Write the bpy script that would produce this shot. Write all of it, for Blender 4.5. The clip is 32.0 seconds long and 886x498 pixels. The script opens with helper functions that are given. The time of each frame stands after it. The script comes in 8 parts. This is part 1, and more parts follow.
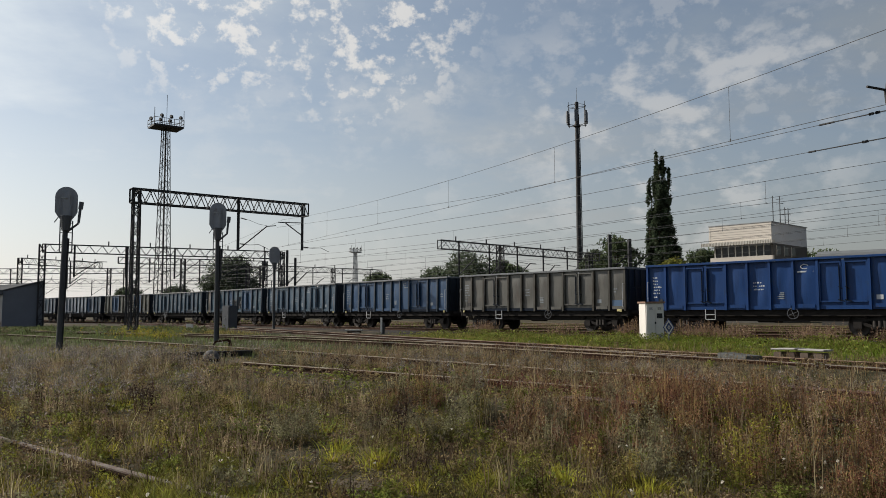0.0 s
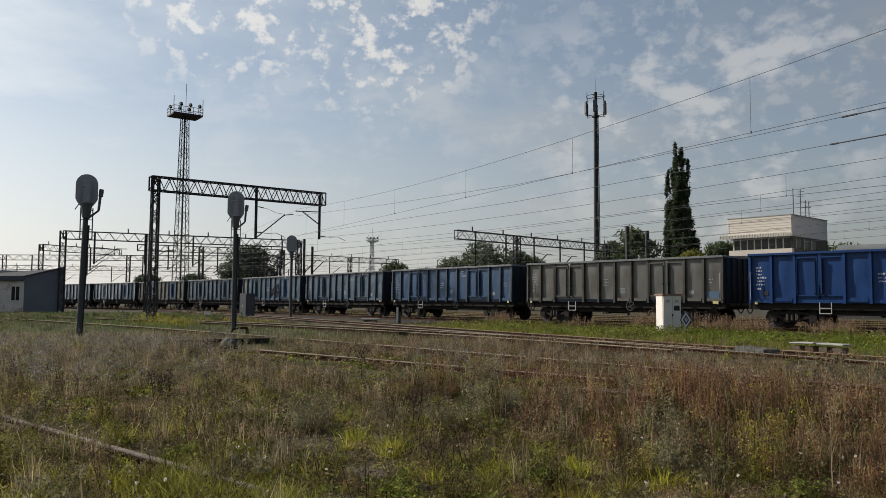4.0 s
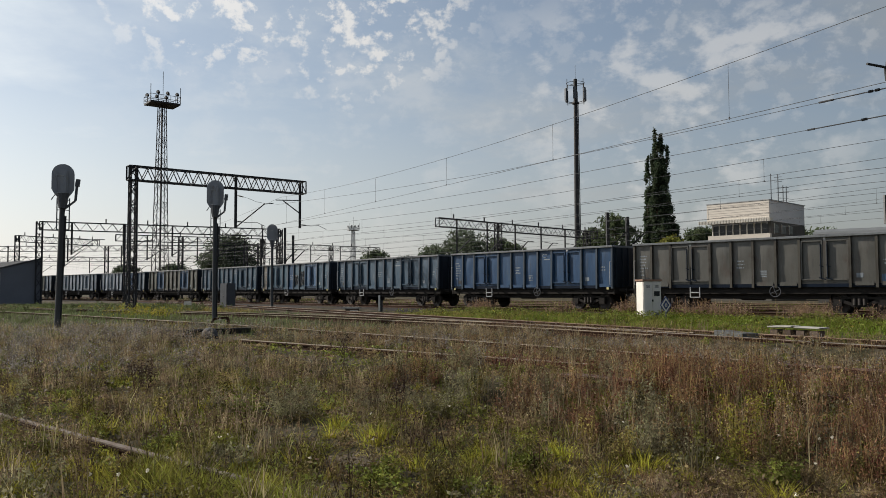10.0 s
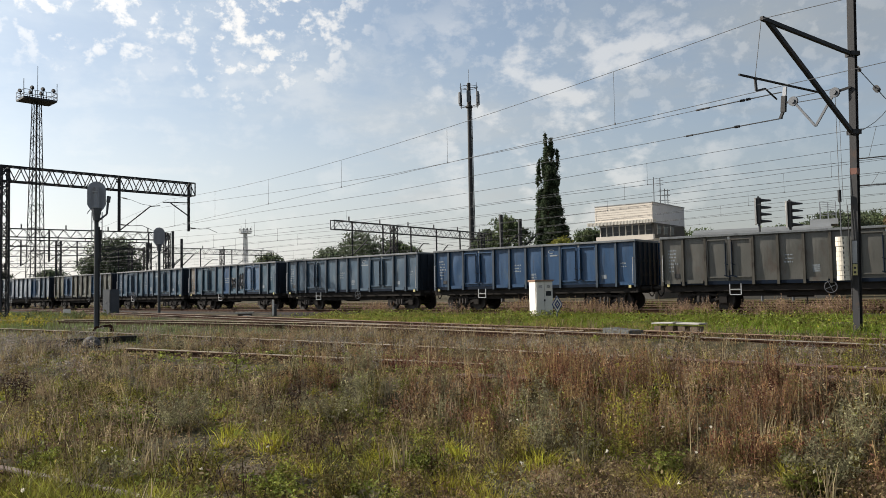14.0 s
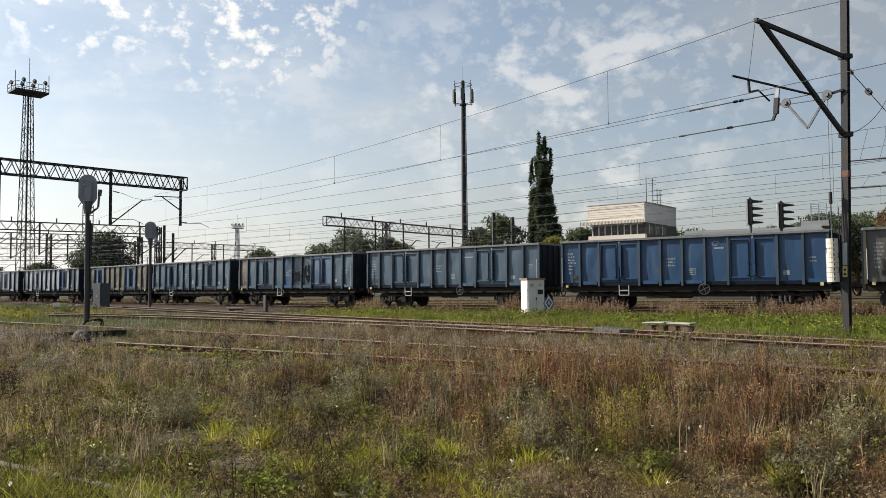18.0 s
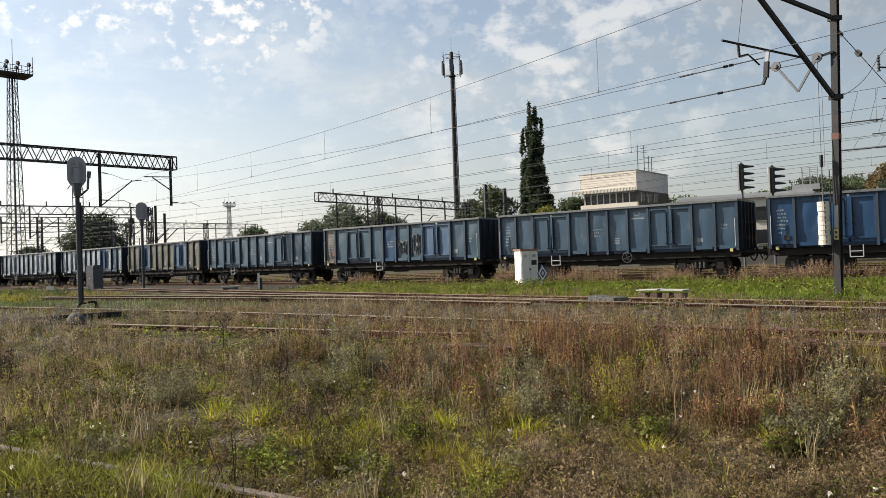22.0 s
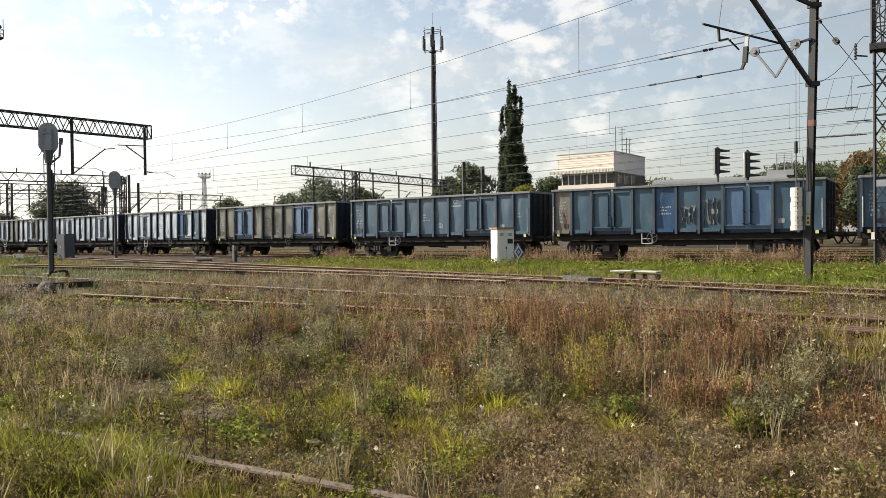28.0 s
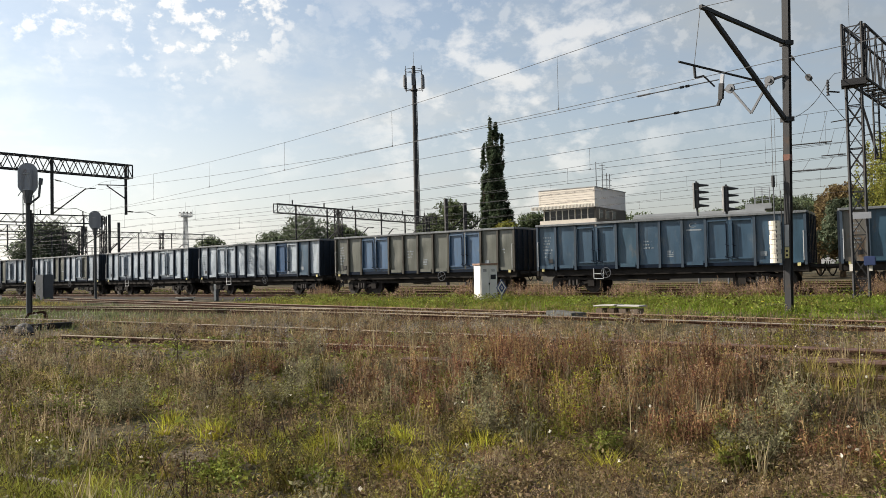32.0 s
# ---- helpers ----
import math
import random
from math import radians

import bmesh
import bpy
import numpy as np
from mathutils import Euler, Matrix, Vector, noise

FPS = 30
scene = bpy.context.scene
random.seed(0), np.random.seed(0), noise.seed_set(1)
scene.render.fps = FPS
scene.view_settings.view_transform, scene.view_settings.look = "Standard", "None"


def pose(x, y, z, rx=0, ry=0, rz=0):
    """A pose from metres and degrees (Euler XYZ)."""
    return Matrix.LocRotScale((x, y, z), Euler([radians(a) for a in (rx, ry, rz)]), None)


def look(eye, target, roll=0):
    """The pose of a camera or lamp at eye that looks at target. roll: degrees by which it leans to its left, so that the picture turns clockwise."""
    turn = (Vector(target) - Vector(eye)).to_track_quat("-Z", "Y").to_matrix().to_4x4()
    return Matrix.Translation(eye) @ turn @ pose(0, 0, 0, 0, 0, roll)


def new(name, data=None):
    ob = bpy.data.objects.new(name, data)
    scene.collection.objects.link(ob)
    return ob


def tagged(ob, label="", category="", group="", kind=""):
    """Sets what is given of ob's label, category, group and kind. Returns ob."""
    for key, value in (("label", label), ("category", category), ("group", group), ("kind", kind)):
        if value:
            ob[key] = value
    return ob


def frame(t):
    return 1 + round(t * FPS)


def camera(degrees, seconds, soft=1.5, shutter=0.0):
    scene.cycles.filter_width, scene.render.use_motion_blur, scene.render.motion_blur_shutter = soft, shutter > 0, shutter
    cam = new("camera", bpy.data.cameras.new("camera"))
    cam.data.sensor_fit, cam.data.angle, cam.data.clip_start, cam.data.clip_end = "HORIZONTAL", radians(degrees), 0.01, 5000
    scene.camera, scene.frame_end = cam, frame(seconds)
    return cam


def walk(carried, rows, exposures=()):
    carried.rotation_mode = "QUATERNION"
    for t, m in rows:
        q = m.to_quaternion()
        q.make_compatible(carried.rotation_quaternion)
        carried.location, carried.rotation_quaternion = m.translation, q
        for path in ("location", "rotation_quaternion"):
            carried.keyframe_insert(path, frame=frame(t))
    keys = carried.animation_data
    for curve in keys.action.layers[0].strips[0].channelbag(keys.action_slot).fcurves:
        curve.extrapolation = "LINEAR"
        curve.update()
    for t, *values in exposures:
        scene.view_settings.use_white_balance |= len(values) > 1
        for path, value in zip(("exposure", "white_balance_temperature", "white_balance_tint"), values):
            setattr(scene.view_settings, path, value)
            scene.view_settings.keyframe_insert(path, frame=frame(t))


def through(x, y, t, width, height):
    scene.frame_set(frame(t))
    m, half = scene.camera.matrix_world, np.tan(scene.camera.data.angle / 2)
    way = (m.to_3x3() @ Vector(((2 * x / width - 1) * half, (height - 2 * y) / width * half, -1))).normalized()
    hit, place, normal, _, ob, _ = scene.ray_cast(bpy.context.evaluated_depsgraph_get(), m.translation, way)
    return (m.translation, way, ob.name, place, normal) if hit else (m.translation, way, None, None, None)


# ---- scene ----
cam = camera(59.47, 32.0, soft=0.45)

# ---- camera: held by hand at one spot, rows of t, pitch, roll, yaw ----
EYE = (0.0, 0.0, 1.13)
CAM = [(0.0, 4.64, 0.28, -1.69), (0.5, 4.37, -0.78, -1.47), (1.0, 4.42, -0.75, -1.32), (1.5, 4.34, -0.68, -1.19), (2.0, 4.34, -0.65, -1.05), (2.5, 4.35, -0.57, -0.92), (3.0, 4.30, -0.50, -0.79), (3.5, 4.09, -0.41, -0.65), (5.5, 3.66, -0.07, -0.12), (6.0, 3.63, -0.02, -0.01), (6.5, 3.69, -0.06, 0.13), (7.0, 3.88, -0.08, 0.25), (7.5, 3.94, -0.04, 0.23), (8.0, 3.93, 0.02, 0.03), (8.5, 3.91, -0.04, -0.60), (9.0, 3.63, 0.03, -1.26), (9.5, 3.31, 0.16, -1.51), (10.0, 3.00, 0.25, -1.85), (10.5, 3.07, 0.35, -3.59), (11.0, 3.35, 0.29, -7.11), (11.5, 3.65, -0.78, -9.65), (12.0, 3.82, 0.34, -9.75), (12.5, 3.73, 1.15, -9.63), (13.0, 3.51, 1.28, -9.68), (13.5, 3.19, 1.19, -9.62), (14.0, 3.08, 1.11, -9.50), (14.5, 2.91, 0.68, -9.47), (16.5, 2.75, 0.25, -9.91), (17.0, 2.99, 0.45, -9.76), (17.5, 2.92, 0.55, -9.93), (18.0, 2.88, 0.50, -10.10), (18.5, 2.69, 0.46, -10.31), (19.0, 2.44, 0.47, -10.46), (19.5, 1.96, 0.36, -11.54), (20.0, 1.86, 2.07, -11.02), (20.5, 2.07, 2.63, -10.85), (21.0, 1.90, 2.90, -10.75), (21.5, 1.53, 2.55, -10.65), (22.0, 0.88, 2.02, -10.56), (22.5, 0.45, 1.65, -10.45), (23.0, 0.11, 1.59, -10.44), (23.5, -0.19, 1.50, -10.41), (24.0, -0.58, 1.25, -10.57), (24.5, -0.74, 1.08, -10.95), (25.0, -0.56, 0.85, -12.13), (25.5, -0.35, 1.19, -12.16), (27.5, -0.47, 0.58, -11.92), (28.0, -0.87, 0.71, -12.30), (28.5, -1.16, 0.71, -12.44), (29.0, -0.05, 0.53, -12.92), (29.5, 2.27, 1.31, -14.59), (30.0, 2.60, 1.22, -15.92), (30.5, 2.34, 1.01, -15.48), (31.0, 1.45, 0.80, -15.25), (31.5, 1.58, 1.29, -14.47), (32.0, 1.80, 1.34, -13.55)]
EXPO = [(0.0, 0.09, 6500), (10.0, 0.17, 6500), (12.0, 0.55, 6550), (19.0, 0.65, 6600), (23.0, 0.87, 6750), (25.0, 1.07, 6850), (28.5, 1.05, 6950), (30.0, 1.0, 6850), (31.0, 1.1, 6850), (32.0, 0.83, 6750)]
walk(cam, [(t, pose(*EYE, 90 + p, r, y)) for t, p, r, y in CAM], EXPO)

# ---- world and sun ----
SUN_AZ, SUN_EL = 64.0, 32.0        # degrees to the left of +y, and above the ground
sun_way = Vector((-math.sin(radians(SUN_AZ)) * math.cos(radians(SUN_EL)), math.cos(radians(SUN_AZ)) * math.cos(radians(SUN_EL)), math.sin(radians(SUN_EL))))


def build_world():
    w = bpy.data.worlds.new("sky")
    scene.world = w
    w.use_nodes = True
    nt = w.node_tree
    nt.nodes.clear()
    N, L = nt.nodes.new, nt.links.new
    out, bg, sky = N("ShaderNodeOutputWorld"), N("ShaderNodeBackground"), N("ShaderNodeTexSky")
    sky.sky_type, sky.sun_disc = "NISHITA", False
    sky.sun_elevation, sky.sun_rotation = radians(SUN_EL), radians(-SUN_AZ)
    sky.air_density, sky.dust_density, sky.ozone_density = 1.0, 1.0, 0.9
    tc, sep = N("ShaderNodeTexCoord"), N("ShaderNodeSeparateXYZ")
    L(tc.outputs["Generated"], sep.inputs[0])

    def math_node(op, a, b=None):
        m = N("ShaderNodeMath")
        m.operation = op
        for i, v in enumerate((a, b)):
            if v is None:
                continue
            if isinstance(v, (int, float)):
                m.inputs[i].default_value = v
            else:
                L(v, m.inputs[i])
        return m.outputs[0]

    # directions laid on a flat cloud deck
    up = math_node("ADD", math_node("MAXIMUM", sep.outputs["Z"], 0.0), 0.12)
    com = N("ShaderNodeCombineXYZ")
    L(math_node("DIVIDE", sep.outputs["X"], up), com.inputs[0])
    L(math_node("DIVIDE", sep.outputs["Y"], up), com.inputs[1])

    def cloud(scale, detail, rough, lo, hi, offset, dist=0.0):
        mp, n, r = N("ShaderNodeMapping"), N("ShaderNodeTexNoise"), N("ShaderNodeMapRange")
        mp.inputs["Location"].default_value = offset
        L(com.outputs[0], mp.inputs[0])
        L(mp.outputs[0], n.inputs["Vector"])
        n.inputs["Scale"].default_value, n.inputs["Detail"].default_value = scale, detail
        n.inputs["Roughness"].default_value, n.inputs["Distortion"].default_value = rough, dist
        r.interpolation_type = "SMOOTHSTEP"
        L(n.outputs["Fac"], r.inputs["Value"])
        r.inputs["From Min"].default_value, r.inputs["From Max"].default_value = lo, hi
        return r.outputs["Result"]

    def toward(az, el, wide):
        """1 near a direction, falling to 0 over wide degrees."""
        v = Vector((-math.sin(radians(az)) * math.cos(radians(el)), math.cos(radians(az)) * math.cos(radians(el)), math.sin(radians(el))))
        d, r = N("ShaderNodeVectorMath"), N("ShaderNodeMapRange")
        d.operation = "DOT_PRODUCT"
        L(tc.outputs["Generated"], d.inputs[0])
        d.inputs[1].default_value = v
        L(d.outputs["Value"], r.inputs["Value"])
        r.interpolation_type = "SMOOTHSTEP"
        r.inputs["From Min"].default_value, r.inputs["From Max"].default_value = math.cos(radians(wide)), math.cos(radians(wide * 0.25))
        return r.outputs["Result"]

    def cells(scale, detail, rough, lo, hi, stretch, offset):
        mp, n, r = N("ShaderNodeMapping"), N("ShaderNodeTexNoise"), N("ShaderNodeMapRange")
        mp.inputs["Scale"].default_value, mp.inputs["Location"].default_value = stretch, offset
        L(tc.outputs["Generated"], mp.inputs[0])
        L(mp.outputs[0], n.inputs["Vector"])
        n.inputs["Scale"].default_value, n.inputs["Detail"].default_value, n.inputs["Roughness"].default_value = scale, detail, rough
        r.interpolation_type = "SMOOTHSTEP"
        L(n.outputs["Fac"], r.inputs["Value"])
        r.inputs["From Min"].default_value, r.inputs["From Max"].default_value = lo, hi
        return r.outputs["Result"]

    veil = cloud(0.7, 7, 0.6, 0.38, 0.72, (1.3, 0.4, 0))
    mask = math_node("MAXIMUM", toward(4.5, 21.5, 10.5), math_node("MAXIMUM", toward(14, 24, 12), math_node("MULTIPLY", toward(-24, 26, 24), 0.25)))
    puffs = math_node("MULTIPLY", cells(37, 6, 0.58, 0.5, 0.64, (1, 1, 1.2), (0.2, 0.1, 0.6)), mask)
    bank = N("ShaderNodeMapRange")
    bank.interpolation_type = "SMOOTHSTEP"
    L(sep.outputs["Z"], bank.inputs["Value"])
    bank.inputs["From Min"].default_value, bank.inputs["From Max"].default_value = 0.29, 0.37
    bank.inputs["To Min"].default_value, bank.inputs["To Max"].default_value = 1.0, 0.12
    soft = math_node("MULTIPLY", cells(14, 6, 0.58, 0.48, 0.64, (1, 1, 1.6), (0.5, 0.3, 0.2)), math_node("MAXIMUM", toward(-19, 16, 17), math_node("MULTIPLY", toward(-3, 10, 30), 0.35)))
    soft = math_node("MULTIPLY", soft, bank.outputs["Result"])
    # haze towards the horizon
    haze = N("ShaderNodeMapRange")
    L(sep.outputs["Z"], haze.inputs["Value"])
    haze.inputs["From Min"].default_value, haze.inputs["From Max"].default_value = 0.0, 0.34
    haze.inputs["To Min"].default_value, haze.inputs["To Max"].default_value = 0.85, 0.0
    # brighter round the sun
    dot = N("ShaderNodeVectorMath")
    dot.operation = "DOT_PRODUCT"
    L(tc.outputs["Generated"], dot.inputs[0])
    dot.inputs[1].default_value = sun_way
    glow = math_node("POWER", math_node("MAXIMUM", dot.outputs["Value"], 0.0), 3.0)
    white = N("ShaderNodeCombineColor")
    side = math_node("POWER", math_node("MULTIPLY_ADD", dot.outputs["Value"], 0.5), 2.0)
    side.node.inputs[0].links[0].from_node.inputs[2].default_value = 0.5
    base = math_node("ADD", math_node("ADD", 1.5, math_node("MULTIPLY", side, 7.3)), math_node("MULTIPLY", glow, 6.5))
    for i, (k, low) in enumerate(((0.95, 1.01), (1.0, 0.985), (0.975, 0.995))):
        tone = math_node("MULTIPLY_ADD", haze.outputs["Result"], low - k)
        tone.node.inputs[2].default_value = k
        L(math_node("MULTIPLY", base, tone), white.inputs[i])
    amount = math_node("MAXIMUM", math_node("MULTIPLY_ADD", veil, 0.5), haze.outputs["Result"])
    amount.node.inputs[0].links[0].from_node.inputs[2].default_value = 0.22
    mix = N("ShaderNodeMix")
    mix.data_type = "RGBA"
    L(amount, mix.inputs["Factor"])
    L(sky.outputs[0], mix.inputs["A"])
    L(white.outputs[0], mix.inputs["B"])
    puff_col = N("ShaderNodeCombineColor")
    for i, k in enumerate((1.0, 0.98, 0.945)):
        L(math_node("MULTIPLY", math_node("ADD", 7.4, math_node("MULTIPLY", glow, 5.0)), k), puff_col.inputs[i])
    mix2 = N("ShaderNodeMix")
    mix2.data_type = "RGBA"
    L(math_node("MAXIMUM", math_node("MULTIPLY", puffs, 0.85), math_node("MULTIPLY", soft, 0.5)), mix2.inputs["Factor"])
    L(mix.outputs["Result"], mix2.inputs["A"])
    L(puff_col.outputs[0], mix2.inputs["B"])
    L(mix2.outputs["Result"], bg.inputs[0])
    bg.inputs[1].default_value = 0.085
    L(bg.outputs[0], out.inputs[0])


build_world()
sun = new("sun", bpy.data.lights.new("sun", "SUN"))
sun.data.energy, sun.data.angle, sun.data.color = 5.0, radians(1.0), (1.0, 0.93, 0.82)
sun.matrix_world = look(sun_way * 100, (0, 0, 0))


# ---- materials ----
def mat(name, col, rough=0.7, metal=0.0, vary=0.25, scale=3.0, fine=40.0, bump=0.3, dirt=None, dirt_amount=0.0, dirt_scale=1.2, spread=0.0, island=False, sheen=0.0, stretch=(1, 1, 1)):
    """Base colour with two scales of variation, optional stains of a second colour, and fine relief."""
    m = bpy.data.materials.new(name)
    m.use_nodes = True
    nt = m.node_tree
    N, L = nt.nodes.new, nt.links.new
    b = nt.nodes["Principled BSDF"]
    tc, mp = N("ShaderNodeTexCoord"), N("ShaderNodeMapping")
    mp.inputs["Scale"].default_value = stretch
    L(tc.outputs["Object"], mp.inputs[0])
    n1, n2 = N("ShaderNodeTexNoise"), N("ShaderNodeTexNoise")
    for n, s, d in ((n1, scale, 5), (n2, fine, 3)):
        L(mp.outputs[0], n.inputs["Vector"])
        n.inputs["Scale"].default_value, n.inputs["Detail"].default_value = s, d
    hsv = N("ShaderNodeHueSaturation")
    hsv.inputs["Color"].default_value = (*col, 1)
    add = N("ShaderNodeMath")
    add.operation = "MULTIPLY_ADD"
    L(n1.outputs["Fac"], add.inputs[0])
    add.inputs[1].default_value, add.inputs[2].default_value = 2.4 * vary, 1 - 1.2 * vary
    add2 = N("ShaderNodeMath")
    add2.operation = "MULTIPLY_ADD"
    L(n2.outputs["Fac"], add2.inputs[0])
    add2.inputs[1].default_value = 1.2 * vary
    L(add.outputs[0], add2.inputs[2])
    val = add2.outputs[0]
    if spread:
        rnd = N("ShaderNodeNewGeometry") if island else N("ShaderNodeObjectInfo")
        r = rnd.outputs["Random Per Island"] if island else rnd.outputs["Random"]
        sp = N("ShaderNodeMath")
        sp.operation = "MULTIPLY_ADD"
        L(r, sp.inputs[0])
        sp.inputs[1].default_value, sp.inputs[2].default_value = 2 * spread, 1 - spread - 0.6 * vary
        mu = N("ShaderNodeMath")
        mu.operation = "MULTIPLY"
        L(val, mu.inputs[0])
        L(sp.outputs[0], mu.inputs[1])
        val = mu.outputs[0]
        hu = N("ShaderNodeMath")
        hu.operation = "MULTIPLY_ADD"
        L(r, hu.inputs[0])
        hu.inputs[1].default_value, hu.inputs[2].default_value = 0.05 * min(1, spread * 2), 0.5 - 0.025 * min(1, spread * 2)
        L(hu.outputs[0], hsv.inputs["Hue"])
    L(val, hsv.inputs["Value"])
    colour = hsv.outputs[0]
    if dirt:
        n3, rg, mx = N("ShaderNodeTexNoise"), N("ShaderNodeMapRange"), N("ShaderNodeMix")
        L(mp.outputs[0], n3.inputs["Vector"])
        n3.inputs["Scale"].default_value, n3.inputs["Detail"].default_value, n3.inputs["Roughness"].default_value = dirt_scale, 7, 0.65
        L(n3.outputs["Fac"], rg.inputs["Value"])
        rg.inputs["From Min"].default_value, rg.inputs["From Max"].default_value = 0.66 - 0.3 * dirt_amount, 0.78 - 0.3 * dirt_amount
        mx.data_type = "RGBA"
        L(rg.outputs["Result"], mx.inputs["Factor"])
        L(colour, mx.inputs["A"])
        mx.inputs["B"].default_value = (*dirt, 1)
        colour = mx.outputs["Result"]
    L(colour, b.inputs["Base Color"])
    b.inputs["Roughness"].default_value, b.inputs["Metallic"].default_value = rough, metal
    if rough >= 0.85:
        b.inputs["Specular IOR Level"].default_value = 0.08
    if bump:
        bp = N("ShaderNodeBump")
        bp.inputs["Strength"].default_value, bp.inputs["Distance"].default_value = bump, 0.01
        L(n2.outputs["Fac"], bp.inputs["Height"])
        L(bp.outputs[0], b.inputs["Normal"])
    return m


RUST = (0.10, 0.045, 0.022)
M = {}
M["steel_dark"] = mat("dark painted steel", (0.014, 0.014, 0.016), 0.75, 0.0, 0.4, 2, 30, 0.2, (0.045, 0.026, 0.018), 0.25)
M["steel_grey"] = mat("grey galvanised steel", (0.07, 0.075, 0.085), 0.55, 0.3, 0.25, 2, 30, 0.2, RUST, 0.1)
M["signal_grey"] = mat("signal grey paint", (0.24, 0.25, 0.275), 0.55, 0.1, 0.2, 2, 30, 0.1, RUST, 0.08)
M["steel_light"] = mat("light grey steel", (0.33, 0.34, 0.35), 0.6, 0.1, 0.2, 2, 30)
M["rail"] = mat("rusty rail", (0.036, 0.019, 0.013), 0.85, 0.1, 0.4, 3, 60)
M["rail_head"] = mat("worn rail head", (0.2176, 0.1768, 0.1224), 0.5, 0.1, 0.35, 3, 60, 0.1, (0.16, 0.085, 0.045), 0.35)
M["rail_bright"] = mat("polished rail head", (0.1632, 0.1428, 0.1156), 0.42, 0.2, 0.3, 1.5, 60, 0.1, (0.13, 0.075, 0.045), 0.52, 0.22)
M["rail_brown"] = mat("brown rail head", (0.17, 0.115, 0.075), 0.6, 0.1, 0.4, 2.0, 50, 0.2, (0.08, 0.045, 0.03), 0.5)
M["rail_old"] = mat("dull old rail head", (0.075, 0.04, 0.03), 0.75, 0.0, 0.4, 2.5, 40, 0.3, (0.07, 0.03, 0.02), 0.4)
M["rail_pale"] = mat("weathered pale rail head", (0.085, 0.066, 0.052), 0.8, 0.0, 0.6, 9, 50, 0.5, (0.085, 0.05, 0.034), 0.62, 7.0)
M["tie"] = mat("weathered tie", (0.107, 0.082, 0.066), 0.9, 0, 0.4, 4, 40, 0.6, spread=0.25)
M["ballast"] = mat("ballast", (0.034, 0.03, 0.029), 0.95, 0, 0.5, 3, 18, 1.0, (0.045, 0.034, 0.028), 0.4)
M["concrete"] = mat("weathered concrete", (0.197, 0.184, 0.164), 0.9, 0, 0.3, 2, 30, 0.5, (0.18, 0.16, 0.13), 0.3)
M["white"] = mat("dirty white paint", (0.64, 0.605, 0.56), 0.6, 0, 0.12, 2, 20, 0.1, (0.4, 0.33, 0.26), 0.12)
M["black"] = mat("black paint", (0.015, 0.015, 0.017), 0.5, 0, 0.2, 3, 30, 0.1)
M["wheel"] = mat("greasy wheel steel", (0.03, 0.026, 0.024), 0.65, 0.4, 0.4, 4, 30)
M["under"] = mat("sooty underframe", (0.022, 0.02, 0.019), 0.85, 0.1, 0.4, 3, 30)
M["wire"] = mat("bare copper wire", (0.075, 0.075, 0.078), 0.6, 0.3, 0.1, 3, 30, 0)
M["bark"] = mat("bark", (0.07, 0.055, 0.04), 0.95, 0, 0.4, 4, 25, 0.8)


# ---- mesh helpers ----
def part(name, bm, material, parent=None, label="", smooth=False):
    me = bpy.data.meshes.new(name)
    bm.to_mesh(me)
    bm.free()
    me.materials.append(M[material] if isinstance(material, str) else material)
    if smooth:
        me.polygons.foreach_set("use_smooth", [True] * len(me.polygons))
    ob = new(name, me)
    ob.parent = parent
    if label:
        tagged(ob, label)
    return ob


def thing(name, label, category, m=None, group="", kind=""):
    ob = new(name)
    ob.empty_display_size = 0.2
    if m is not None:
        ob.matrix_world = m
    return tagged(ob, label, category, group, kind)


def box(bm, x0, x1, y0, y1, z0, z1, m=None):
    vs = [bm.verts.new((x, y, z)) for x in (x0, x1) for y in (y0, y1) for z in (z0, z1)]
    if m is not None:
        for v in vs:
            v.co = m @ v.co
    for f in ((0, 1, 3, 2), (4, 6, 7, 5), (0, 4, 5, 1), (2, 3, 7, 6), (0, 2, 6, 4), (1, 5, 7, 3)):
        bm.faces.new([vs[i] for i in f])
    return bm


def bar(bm, a, b, w, h=None):
    """A square bar from a to b."""
    a, b = Vector(a), Vector(b)
    d = b - a
    if d.length < 1e-6:
        return bm
    q = d.to_track_quat("X", "Z").to_matrix().to_4x4()
    h = h or w
    return box(bm, 0, d.length, -w / 2, w / 2, -h / 2, h / 2, Matrix.Translation(a) @ q)


def tube(bm, a, b, r, n=8, r2=None):
    a, b = Vector(a), Vector(b)
    d = b - a
    q = Matrix.Translation(a) @ d.to_track_quat("Z", "X").to_matrix().to_4x4()
    r2 = r if r2 is None else r2
    lo, hi = [], []
    for i in range(n):
        c, s = math.cos(2 * math.pi * i / n), math.sin(2 * math.pi * i / n)
        lo.append(bm.verts.new(q @ Vector((c * r, s * r, 0))))
        hi.append(bm.verts.new(q @ Vector((c * r2, s * r2, d.length))))
    for i in range(n):
        bm.faces.new((lo[i], lo[(i + 1) % n], hi[(i + 1) % n], hi[i]))
    bm.faces.new(lo[::-1])
    bm.faces.new(hi)
    return bm


def B():
    return bmesh.new()


